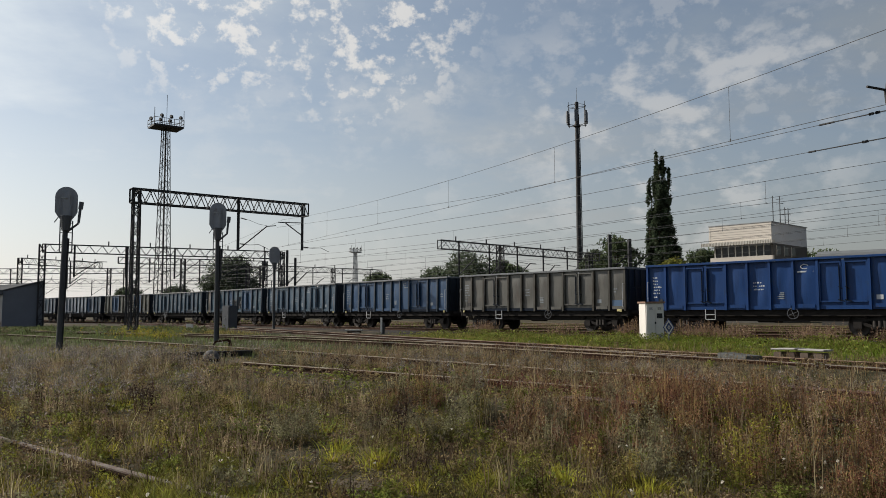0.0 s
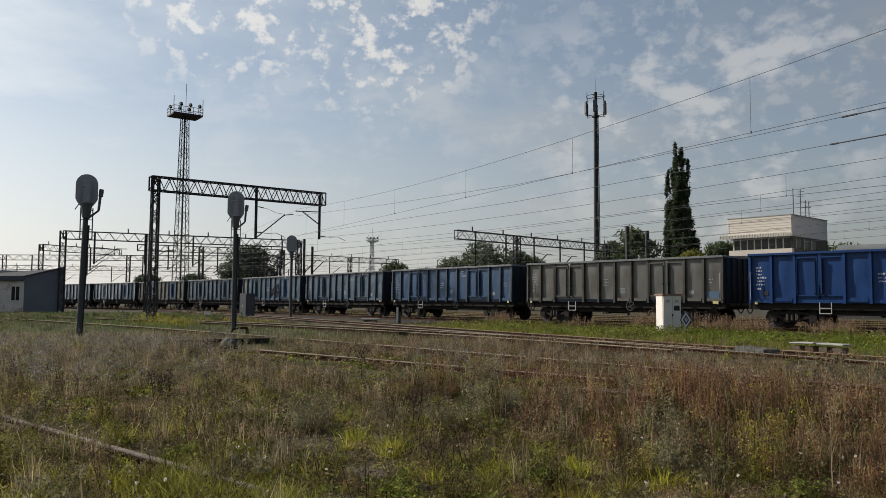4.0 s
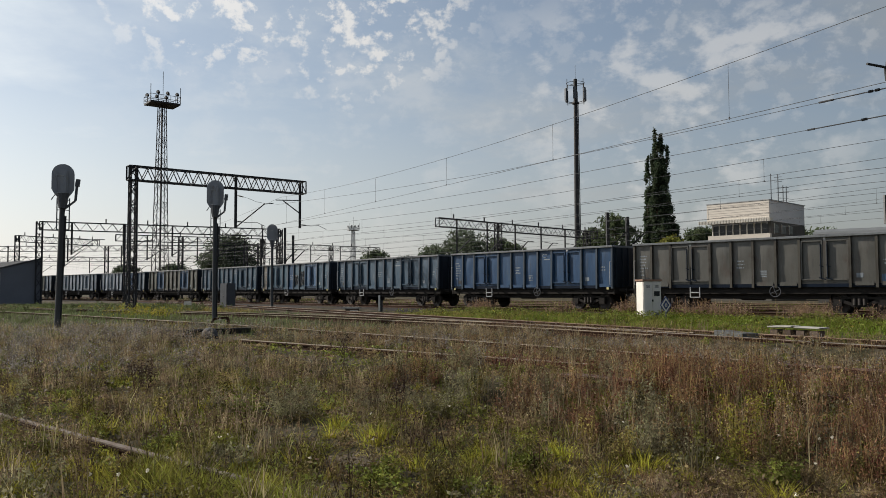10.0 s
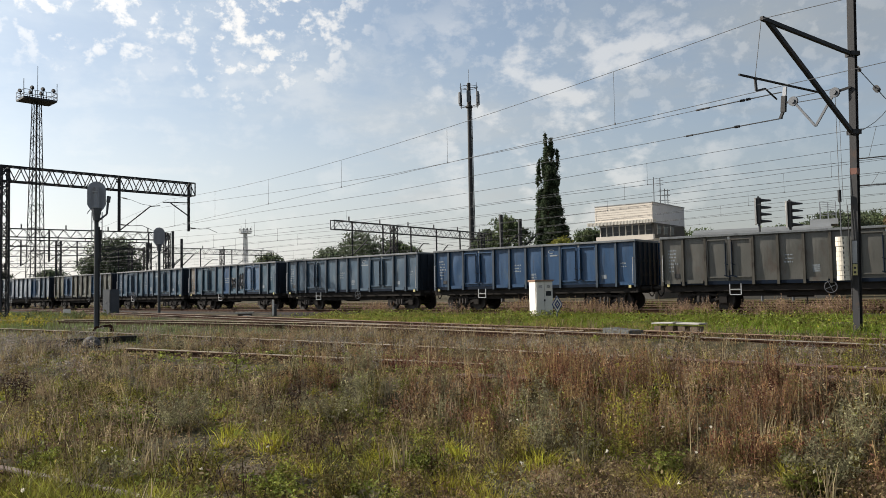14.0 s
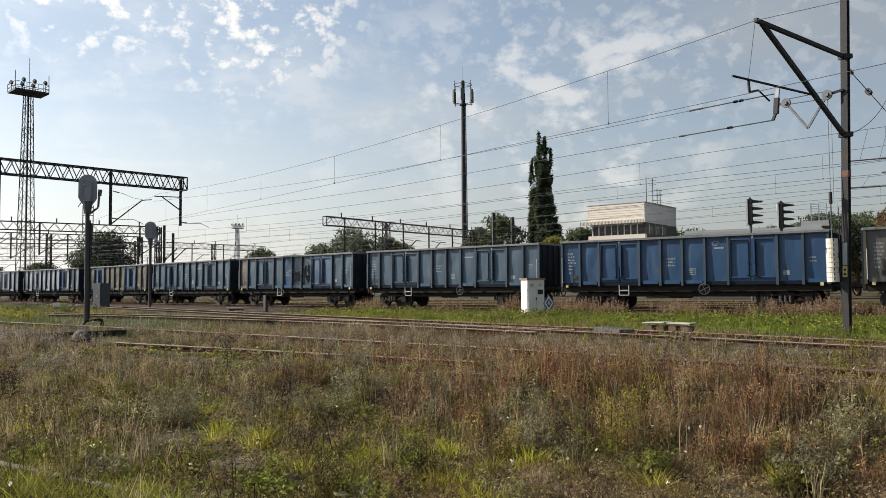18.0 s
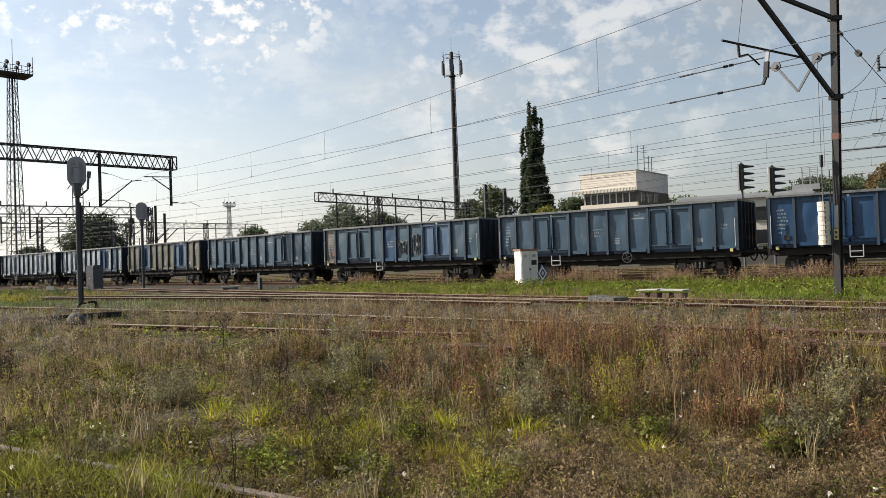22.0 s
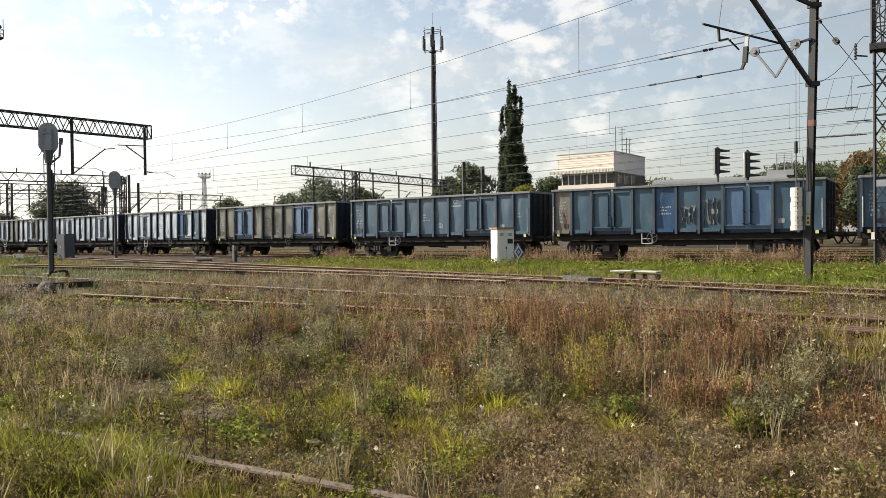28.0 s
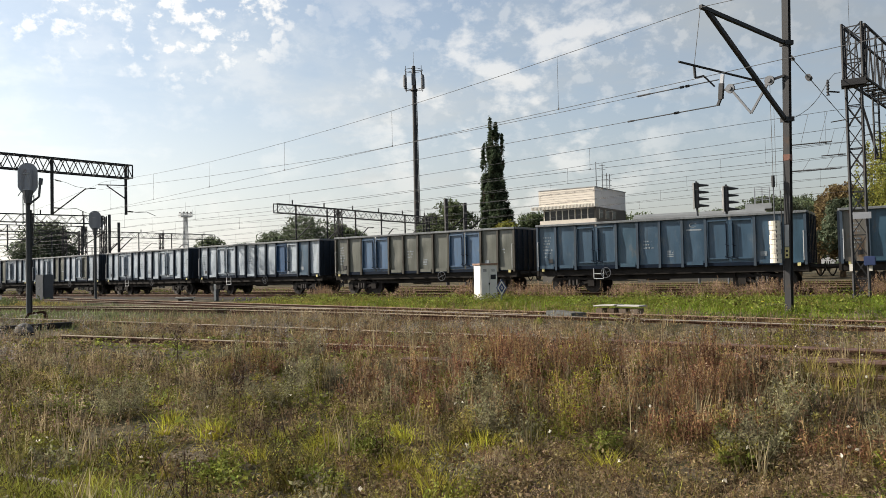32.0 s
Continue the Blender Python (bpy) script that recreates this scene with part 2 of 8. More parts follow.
def polytube(bm, pts, r, n=5):
    """One continuous tube through the points."""
    pts = [Vector(p) for p in pts]
    rings = []
    for i, p in enumerate(pts):
        d = pts[min(i + 1, len(pts) - 1)] - pts[max(i - 1, 0)]
        q = d.to_track_quat("Z", "X")
        rings.append([bm.verts.new(p + q @ Vector((r * math.cos(2 * math.pi * k / n), r * math.sin(2 * math.pi * k / n), 0))) for k in range(n)])
    for a, b in zip(rings, rings[1:]):
        for k in range(n):
            bm.faces.new((a[k], a[(k + 1) % n], b[(k + 1) % n], b[k]))
    bm.faces.new(rings[0][::-1])
    bm.faces.new(rings[-1])
    return bm


def poly_mesh(name, verts, faces, material, kind="", label="", category="", parent=None):
    me = bpy.data.meshes.new(name)
    me.from_pydata(verts, [], faces)
    me.materials.append(M[material] if isinstance(material, str) else material)
    ob = new(name, me)
    ob.parent = parent
    return tagged(ob, label, category, kind=kind)


# ---- the line on which the train runs: an S of two arcs ----
TD, TH, K1, K2, SB = 36.753, radians(46.537), -0.0036178, 0.0038446, 55.0
TN, TU = Vector((math.cos(TH), math.sin(TH), 0)), Vector((-math.sin(TH), math.cos(TH), 0))


def adv(a, b, h, k, s):
    return a + (math.sin(h + k * s) - math.sin(h)) / k, b - (math.cos(h + k * s) - math.cos(h)) / k, h + k * s


def train_line(s):
    """The near side plane of the wagons at arc length s: place and heading."""
    a, b, h = adv(0, 0, 0, K1, min(s, SB))
    if s > SB:
        a, b, h = adv(a, b, h, K2, s - SB)
    p = TN * TD + TU * a - TN * b
    return p, TH + h


SIDE = 1.43      # half the width over the wagon's side posts


def centre_line(s):
    p, h = train_line(s)
    return p + Vector((math.cos(h), math.sin(h), 0)) * SIDE, h


def ground_z(x, y):
    near = min(1.0, max(0.0, 1 - (math.hypot(x, y) - 9) / 15.0))
    z = -0.2 - 0.21 * near
    # the soil has grown up round the old tracks
    for yaw, c in ((28, 15.76), (38, 10.8), (46, 9.78)):
        o = abs(x * math.cos(radians(yaw)) + y * math.sin(radians(yaw)) - c)
        k = min(1.0, max(0.0, (2.2 - o) / 1.2))
        if y < (60 if yaw < 40 else 22) and k > 0:
            z = z * (1 - k) - (0.095 if yaw == 28 else 0.15) * k
    z += 0.04 * noise.noise((x * 0.35, y * 0.35, 0)) + 0.03 * noise.noise((x * 1.3, y * 1.3, 5))
    return z


# ---- ground ----
def ground():
    xs = np.unique(np.concatenate([np.linspace(-25, 25, 168), np.linspace(-90, 90, 91), np.linspace(-2500, 2500, 31)]))
    ys = np.unique(np.concatenate([np.linspace(-3, 40, 150), np.linspace(-60, 170, 116), np.linspace(-2500, 2500, 31)]))
    verts = [(x, y, ground_z(x, y) if abs(x) < 95 and -70 < y < 175 else -0.2) for y in ys for x in xs]
    w = len(xs)
    faces = [(j * w + i, j * w + i + 1, (j + 1) * w + i + 1, (j + 1) * w + i) for j in range(len(ys) - 1) for i in range(w - 1)]
    m = mat("soil with moss and short grass", (0.082, 0.066, 0.047), 0.95, 0, 0.5, 2.2, 26, 1.0, (0.04, 0.037, 0.02), 0.8, 1.1)
    poly_mesh("ground", verts, faces, m, "structure", "rough soil with moss, ballast dust and short grass", "ground")


ground()


# ---- tracks ----
RAIL_PROFILE = [(-0.07, -0.17), (0.07, -0.17), (0.07, -0.155), (0.012, -0.13), (0.012, -0.045), (0.036, -0.035), (0.036, 0.0), (-0.036, 0.0), (-0.037, -0.014), (-0.036, -0.04), (-0.012, -0.045), (-0.012, -0.13), (-0.07, -0.155)]


def rail(path, off, z, parent, head="rail_head"):
    verts, faces, heads = [], [], []
    n = len(RAIL_PROFILE)
    for p, h in path:
        r = Vector((math.cos(h), math.sin(h), 0))
        for x, dz in RAIL_PROFILE:
            v = p + r * (off + x)
            verts.append((v.x, v.y, z + dz))
    for i in range(len(path) - 1):
        for j in range(n):
            k = (j + 1) % n
            faces.append((i * n + j, i * n + k, (i + 1) * n + k, (i + 1) * n + j))
            heads.append(1 if j in (6, 7) else 0)
    ob = poly_mesh("rail", verts, faces, "rail", parent=parent)
    ob.data.materials.append(M[head])
    ob.data.polygons.foreach_set("material_index", heads)
    return ob


TIE_ME = {}


def tie_mesh():
    if "tie" not in TIE_ME:
        bm = box(B(), -1.25, 1.25, -0.12, 0.12, -0.14, 0)
        bmesh.ops.bevel(bm, geom=bm.edges[:], offset=0.015, segments=1, affect="EDGES")
        me = bpy.data.meshes.new("tie")
        bm.to_mesh(me)
        bm.free()
        me.materials.append(M["tie"])
        TIE_ME["tie"] = me
    return TIE_ME["tie"]


def track(name, path, z, label, ballast=True, ties=None, rails=(-0.7535, 0.7535), head="rail_head", far_head=None):
    t = thing(name, label, "railway track", kind="structure")
    for off in rails:
        rail(path, off, z, t, far_head if far_head and off > 0 else head)
    if ballast:
        verts, faces = [], []
        for k, (p, h) in enumerate(path):
            r = Vector((math.cos(h), math.sin(h), 0))
            for off, dz in ((-2.4, -0.42), (-1.5, -0.2), (-0.7, -0.185), (0, -0.19), (0.7, -0.185), (1.5, -0.2), (2.4, -0.42)):
                v = p + r * off
                verts.append((v.x, v.y, z + dz + 0.02 * noise.noise((v.x * 2, v.y * 2, 1))))
        faces = [(i * 7 + j, i * 7 + j + 1, i * 7 + j + 8, i * 7 + j + 7) for i in range(len(path) - 1) for j in range(6)]
        poly_mesh("ballast_bed", verts, faces, "ballast", parent=t)
    if ties:
        run, want = 0.0, 0.0
        for (p, h), (p2, h2) in zip(path, path[1:]):
            step = (p2 - p).length
            while want < run + step:
                q = p.lerp(p2, (want - run) / step)
                if ties[0] < want < ties[1]:
                    ob = new("tie", tie_mesh())
                    ob.parent = t
                    ob.matrix_basis = pose(q.x, q.y, z - 0.165, 0, 0, math.degrees(h) + random.uniform(-1, 1))
                want += 0.62
            run += step
    return t


def straight(p, yaw, s0, s1, step=2.0, bend=0.0):
    """A path through p along yaw, bending by bend (1/m) past s = 0."""
    h, out = radians(yaw), []
    u, n = Vector((-math.sin(h), math.cos(h), 0)), Vector((math.cos(h), math.sin(h), 0))
    s = s0
    while s <= s1:
        k = bend * max(0, s)
        out.append((Vector((*p, 0)) + u * s - n * (0.5 * bend * max(0, s) ** 2), h + k))
        s += step
    return out


def yard_ballast():
    """Dark ballast spread between the freight line and the weedy tracks, where the lines come together."""
    verts, faces = [], []
    rows = list(range(22, 124, 3))
    for a in rows:
        p, h = train_line(a)
        wide = 6.5 - 0.02 * (a - 22)
        for j in range(7):
            e = -6 + (wide + 6) * j / 6
            v = p - Vector((math.cos(h), math.sin(h), 0)) * e
            z = -0.19 + 0.03 * noise.noise((v.x, v.y, 3)) - (0.3 if j in (0, 6) else 0) - (0.3 if a == 22 else 0)
            verts.append((v.x, v.y, z))
    faces = [(i * 7 + j, i * 7 + j + 1, i * 7 + j + 8, i * 7 + j + 7) for i in range(len(rows) - 1) for j in range(6)]
    poly_mesh("ballast_field", verts, faces, "ballast", "structure", "dark oily ballast between the tracks", "ballast")


yard_ballast()
TRAIN_PATH = [centre_line(s) for s in np.arange(-80, 221, 3.0)]
track("train_track", TRAIN_PATH, 0.0, "rusty steel rails of the freight line on ballast", ties=(60, 190), head="rail_brown")
track("main_track", straight((6.9, 20.6), 28, -34, 110), 0.0, "rusty rails of an overgrown yard track with polished heads", ballast=False, ties=(20, 70), head="rail_bright", far_head="rail_brown")
track("branch_track", straight((6.5, 19.6), 30, 0, 70, bend=0.011), -0.01, "thin rusty rails of a branch curving off through weeds", ballast=False)
track("side_track", straight((1.8, 14.58), 38, -24, -4), -0.02, "dark brown rusty rails lying open among weeds", ballast=False, rails=(-0.14, 0.02, 1.2, 1.36), head="rail_old")
track("side_track", straight((1.8, 14.58), 38, -4, 90, bend=0.003), -0.02, "brown rusty rail half hidden in weeds", ballast=False, rails=(1.36,))
track("crossing_track", straight((6.79, 7.03), 46, -14, 6), -0.03, "dark brown rails of a crossing track in weeds", ballast=False, rails=(-0.74, -0.58, 0.58, 0.74), head="rail_old")
track("crossing_track", straight((6.79, 7.03), 46, 6, 17), -0.03, "brown rail of a crossing track half hidden in weeds", ballast=False, rails=(0.74,))
track("near_track", straight((1.93, 2.10), 47.4, -14, 30), -0.32, "old rail with worn top lying in short grass", ballast=False, rails=(0.7535,), head="rail_pale")
for k, off in enumerate((6.2, 11.0, 16.5, 22)):
    track("yard_track", [(p + Vector((math.cos(h), math.sin(h), 0)) * off, h) for p, h in TRAIN_PATH], -0.02, "rusty rails of a yard track behind the train", head="rail_brown", ties=(80, 130) if k == 0 else None)


# ---- wagons ----
def paint(name, col, dirt, amount, vary=0.3, gloss=0.7, rough=0.43):
    """Wagon paint: faded blotches, soot running down in streaks, and small chips of rust."""
    m = mat(name, col, rough, 0.0, vary, 1.6, 22, 0.25, dirt, amount, 1.5, stretch=(1, 1, 0.45))
    nt = m.node_tree
    N, L = nt.nodes.new, nt.links.new
    b = nt.nodes["Principled BSDF"]
    b.inputs["Specular IOR Level"].default_value = gloss
    base = b.inputs["Base Color"].links[0].from_socket
    tc = N("ShaderNodeTexCoord")
    for stretch, scale, lo, hi, tint in (((2.2, 2.2, 0.22), 2.4, 0.5, 0.78, tuple(0.35 * c + 0.004 for c in col)), ((1, 1, 0.7), 16.0, 0.66, 0.74, (0.05, 0.024, 0.014))):
        mp, n, r, mx = N("ShaderNodeMapping"), N("ShaderNodeTexNoise"), N("ShaderNodeMapRange"), N("ShaderNodeMix")
        mp.inputs["Scale"].default_value = stretch
        L(tc.outputs["Object"], mp.inputs[0])
        L(mp.outputs[0], n.inputs["Vector"])
        n.inputs["Scale"].default_value, n.inputs["Detail"].default_value, n.inputs["Roughness"].default_value = scale, 5, 0.6
        L(n.outputs["Fac"], r.inputs["Value"])
        r.inputs["From Min"].default_value, r.inputs["From Max"].default_value = lo, hi
        r.inputs["To Max"].default_value = 0.75
        mx.data_type = "RGBA"
        L(r.outputs["Result"], mx.inputs["Factor"])
        L(base, mx.inputs["A"])
        mx.inputs["B"].default_value = (*tint, 1)
        base = mx.outputs["Result"]
    L(base, b.inputs["Base Color"])
    return m


M["blue_new"] = paint("bright blue paint", (0.0081, 0.0374, 0.1318), (0.02, 0.045, 0.09), 0.2, 0.25, 0.25)
M["blue_worn"] = paint("worn blue paint", (0.0145, 0.047, 0.108), (0.045, 0.075, 0.115), 0.35, 0.3, 0.4)
M["blue_grey"] = paint("faded blue-grey paint", (0.021, 0.052, 0.088), (0.08, 0.108, 0.135), 0.36, 0.3, 0.6, 0.44)
# light grey paint, made paler still: sun sheen and haze put into the colour
M["grey_blue"] = paint("pale grey paint", (0.2200, 0.2585, 0.3025), (0.12, 0.16, 0.21), 0.4, 0.3, 0.9, 0.42)
M["brown_grey"] = paint("sooty grey-brown paint", (0.059, 0.057, 0.05), (0.058, 0.043, 0.034), 0.45)
M["olive"] = paint("faded olive-grey paint", (0.068, 0.072, 0.06), (0.085, 0.082, 0.07), 0.35)
M["blue_door"] = paint("blue door paint", (0.0324, 0.0756, 0.1440), (0.12, 0.14, 0.16), 0.3)
M["rusty_blue"] = paint("blue paint with brown rust", (0.02, 0.054, 0.086), (0.1, 0.092, 0.085), 0.28, 0.3, 0.6, 0.44)
M["rust_panel"] = paint("grey paint with brown rust", (0.0950, 0.0886, 0.0763), (0.15, 0.085, 0.045), 0.55)
M["frame_dark"] = paint("dark post paint", (0.006, 0.0105, 0.02), (0.014, 0.015, 0.018), 0.3, 0.3, 0.1)
M["post_blue"] = paint("dull blue post paint", (0.0300, 0.0450, 0.0638), (0.05, 0.06, 0.07), 0.35, 0.3, 0.4)
# near-black colour puts shade into the far wagons' posts and the end walls
M["post_dark"] = paint("shade-dark post and end paint", (0.018, 0.024, 0.034), (0.028, 0.03, 0.034), 0.3, 0.3, 0.1)
M["post_brown"] = paint("sooty post paint", (0.060, 0.056, 0.048), (0.03, 0.025, 0.02), 0.4, 0.3, 0.2)
# rim lighter than the posts: sunlit top and sky sheen put into its colour
M["rim_grey"] = paint("light grey rim paint", (0.1190, 0.1275, 0.1360), (0.085, 0.09, 0.1), 0.35, 0.3, 0.5)
M["graffiti"] = mat("pale graffiti paint", (0.095, 0.097, 0.105), 0.6, 0, 0.3, 3, 20, 0.1)
M["mark"] = mat("white stencil paint", (0.4, 0.42, 0.45), 0.6, 0, 0.2, 5, 30, 0.0)
M["mark_worn"] = mat("worn stencil paint", (0.14, 0.16, 0.18), 0.6, 0, 0.5, 9, 30, 0.0)
M["lamp_yellow"] = mat("yellow paint", (0.45, 0.4, 0.18), 0.6, 0, 0.2, 5, 30, 0.1)

LEN, COLS = 12.757, 12
ZB, ZT = 1.21, 3.50


def bulge(u, v, seed, amp):
    """How far a side panel stands out at u, v (0 to 1 along and up)."""
    rnd = random.Random(seed)
    a, b = rnd.uniform(0, 50), rnd.uniform(0, 50)
    edge = min(1, 4 * min(u, 1 - u)) * min(1, 4 * min(v, 1 - v))
    return (0.3 + noise.noise((a + u * 1.5, b + v * 1.6, seed)) + 0.35 * noise.noise((a + u * 4, b + v * 5, seed + 0.5))) * amp * max(0.0, edge)


def dented(x0, x1, z0, z1, seed, amp=0.05):
    """A side panel, pushed outwards and dented by loading."""
    nx, nz = 6, 8
    verts, faces = [], []
    for j in range(nz + 1):
        for i in range(nx + 1):
            u, v = i / nx, j / nz
            verts.append((x0 + (x1 - x0) * u, -SIDE + RECESS - bulge(u, v, seed, amp), z0 + (z1 - z0) * v))
    faces = [(j * (nx + 1) + i, j * (nx + 1) + i + 1, (j + 1) * (nx + 1) + i + 1, (j + 1) * (nx + 1) + i) for j in range(nz) for i in range(nx)]
    return verts, faces


DOORS = (2, 3, 8, 9)
RECESS = 0.11
WHEEL_ME = {}


def wheelset(parent, x):
    """Two wheels on an axle that turns with the way run."""
    if "ws" not in WHEEL_ME:
        bm = B()
        for s in (-1, 1):
            y = 0.75 * s
            tube(bm, (0, y - 0.065 * s, 0), (0, y + 0.065 * s, 0), 0.455, 28)
            tube(bm, (0, y - 0.095 * s, 0), (0, y - 0.066 * s, 0), 0.485, 28)
            tube(bm, (0, y + 0.066 * s, 0), (0, y + 0.09 * s, 0), 0.12, 14)
            for k in range(6):
                c, n = math.cos(k * math.pi / 3), math.sin(k * math.pi / 3)
                bar(bm, (0.14 * c, y + 0.07 * s, 0.14 * n), (0.36 * c, y + 0.07 * s, 0.36 * n), 0.03)
        tube(bm, (0, -0.8, 0), (0, 0.8, 0), 0.085, 12)
        me = bpy.data.meshes.new("wheelset")
        bm.to_mesh(me)
        bm.free()
        me.materials.append(M["wheel"])
        WHEEL_ME["ws"] = me
    ob = new("wheelset", WHEEL_ME["ws"])
    ob.parent = parent
    ob.matrix_basis = pose(x, 0, 0.455)
    return ob


def wagon(name, label, wall, post, panel_mats=None, seed=1, marks=True, bright=False, logo=False, graffiti=False, patch=False, step=0.25, brake=0.58):
    w = thing(name, label, "wagon", group="wagons of the freight train")
    rnd = random.Random(seed)
    cw = LEN / COLS
    x0 = -LEN / 2

    def skin(x, z):
        """Just in front of the side panel at x from the wagon's end."""
        c = min(COLS - 1, max(0, int(x / cw)))
        u, v = (x - c * cw - 0.05) / (cw - 0.1), (z - ZB - 0.13) / (ZT - ZB - 0.24)
        return -SIDE + RECESS - 0.004 - bulge(min(max(u, 0), 1), min(max(v, 0), 1), seed * 20 + c, 0.022 if c in DOORS else 0.05)

    # side walls: the camera's side in single panels, the far one plain
    for c in range(COLS):
        m = (panel_mats or {}).get(c, wall)
        verts, faces = dented(x0 + c * cw + 0.05, x0 + (c + 1) * cw - 0.05, ZB + 0.13, ZT - 0.11, seed * 20 + c, 0.05 if c not in DOORS else 0.022)
        ob = poly_mesh("door_leaf" if c in DOORS else "side_panel", verts, faces, m, parent=w)
        ob.data.polygons.foreach_set("use_smooth", [True] * len(faces))
        if c in DOORS:
            fr, a, b = B(), x0 + c * cw + 0.09, x0 + (c + 1) * cw - 0.09
            for (p, q) in (((a, ZB + 0.30), (b, ZB + 0.30)), ((a, ZT - 0.26), (b, ZT - 0.26)), ((a, ZB + 0.3), (a, ZT - 0.26)), ((b, ZB + 0.3), (b, ZT - 0.26))):
                bar(fr, (p[0], -SIDE + 0.045, p[1]), (q[0], -SIDE + 0.045, q[1]), 0.06)
            part("door_frame", fr, m, ob)
            hd = B()
            hx = b - 0.05 if c in (2, 8) else a + 0.05
            tube(hd, (hx, -SIDE + 0.0, ZB + 0.35), (hx, -SIDE + 0.0, ZT - 0.4), 0.025, 6)
            bar(hd, (hx - 0.06, -SIDE + 0.01, ZB + 0.95), (hx + 0.12, -SIDE + 0.01, ZB + 0.85), 0.035)
            bar(hd, (hx - 0.08, -SIDE + 0.01, ZB + 0.38), (hx + 0.2, -SIDE + 0.01, ZB + 0.3), 0.05)
            part("latch", hd, "frame_dark", ob)
    # lower strip with flaps
    sill = B()
    box(sill, x0, -x0, -SIDE + 0.06, -SIDE + 0.2, ZB - 0.04, ZB + 0.12)
    part("side_sill", sill, "frame_dark" if not bright else post, w)
    for c in range(COLS):
        if c in DOORS or rnd.random() < 0.3:
            continue
        fl = B()
        a = x0 + c * cw + 0.16
        box(fl, a, a + cw - 0.3, -SIDE + 0.02, -SIDE + 0.06, ZB + 0.03, ZB + 0.2)
        part("flap", fl, (panel_mats or {}).get(c, wall), w)
    # posts
    for c in range(COLS + 1):
        if c in (3, 9):
            continue
        p = B()
        x = x0 + c * cw
        wd = 0.055
        x = min(max(x, x0 + wd), -x0 - wd)
        verts = [(x - wd, -SIDE, ZB + 0.02), (x + wd, -SIDE, ZB + 0.02)]
        box(p, x - wd, x + wd, -SIDE, -SIDE + 0.19, ZB - 0.06, ZT - 0.1)
        for v in p.verts:
            if v.co.z < ZB + 0.3 and v.co.y < -SIDE + 0.01:
                v.co.y -= 0.035
        part("side_post", p, post, w)
    # rim
    rim = B()
    for s in (-1, 1):
        box(rim, x0 - 0.02, -x0 + 0.02, s * SIDE - 0.05 if s < 0 else s * SIDE - 0.1, s * SIDE + 0.1 if s < 0 else s * SIDE + 0.05, ZT - 0.11, ZT)
        box(rim, s * (-x0) - 0.06, s * (-x0) + 0.06, -SIDE + 0.1, SIDE - 0.1, ZT - 0.11, ZT)
    bmesh.ops.bevel(rim, geom=rim.edges[:], offset=0.012, segments=1, affect="EDGES")
    part("top_rim", rim, "rim_grey" if not bright else wall, w)
    far = B()
    box(far, x0, -x0, SIDE - 0.1, SIDE, ZB, ZT - 0.1)
    for c in range(COLS + 1):
        box(far, x0 + c * cw - 0.06, x0 + c * cw + 0.06, SIDE, SIDE + 0.1, ZB, ZT - 0.1)
    part("far_side", far, wall, w)
    for s in (-1, 1):
        x = s * -x0
        # plain wagons get the darker paint here, the end's shade put into its colour
        ew = part("end_wall", box(B(), x - 0.05, x + 0.03, -SIDE + 0.1, SIDE - 0.1, ZB, ZT - 0.1), post if bright else "post_dark", w)
        for k in range(5):
            y = -SIDE + 0.3 + k * (2 * SIDE - 0.6) / 4
            part("end_post", box(B(), min(x, x + s * 0.1), max(x, x + s * 0.1), y - 0.05, y + 0.05, ZB, ZT - 0.12), post if bright else "post_dark", ew)
        for zz in (1.7, 2.4):
            part("end_rail", box(B(), min(x, x + s * 0.06), max(x, x + s * 0.06), -SIDE + 0.1, SIDE - 0.1, zz, zz + 0.1), post if bright else "post_dark", ew)
        g = B()
        for z in (1.35, 2.6):
            tube(g, (x - s * 0.12, -SIDE + 0.05, z), (x - s * 0.12, -SIDE - 0.1, z), 0.018, 6)
        tube(g, (x - s * 0.12, -SIDE - 0.1, 1.35), (x - s * 0.12, -SIDE - 0.1, 2.6), 0.018, 6)
        part("grab_rail", g, "steel_light", w)
        if s < 0 and step:
            st = B()
            xs = x0 + step * LEN
            for a, b in (((xs, 0.7), (xs, 1.2)), ((xs + 0.5, 0.7), (xs + 0.5, 1.2)), ((xs, 0.7), (xs + 0.5, 0.7)), ((xs, 0.94), (xs + 0.5, 0.94))):
                bar(st, (a[0], -SIDE + 0.03, a[1]), (b[0], -SIDE + 0.03, b[1]), 0.035)
            part("step", st, "steel_light", w)
        for y in (-0.875, 0.875):
            bf = B()
            tube(bf, (x + s * 0.03, y, 1.06), (x + s * 0.42, y, 1.06), 0.1, 12)
            tube(bf, (x + s * 0.42, y, 1.06), (x + s * 0.62, y, 1.06), 0.075, 12)
            tube(bf, (x + s * 0.62, y, 1.06), (x + s * 0.645, y, 1.06), 0.22, 16)
            part("buffer", bf, "under", w)
        hk = B()
        bar(hk, (x + s * 0.03, 0, 1.02), (x + s * 0.6, 0, 0.98), 0.07, 0.09)
        for k in range(6):
            tube(hk, (x + s * (0.2 + 0.06 * k), -0.45, 0.95 - 0.3 * math.sin(math.pi * k / 6)), (x + s * (0.26 + 0.06 * k), -0.45, 0.95 - 0.3 * math.sin(math.pi * (k + 1) / 6)), 0.03, 6)
        part("coupling", hk, "under", w)
    fl = B()
    box(fl, x0 + 0.05, -x0 - 0.05, -SIDE + 0.2, SIDE - 0.11, 1.2, 1.28)
    part("floor", fl, "under", w)
    un = B()
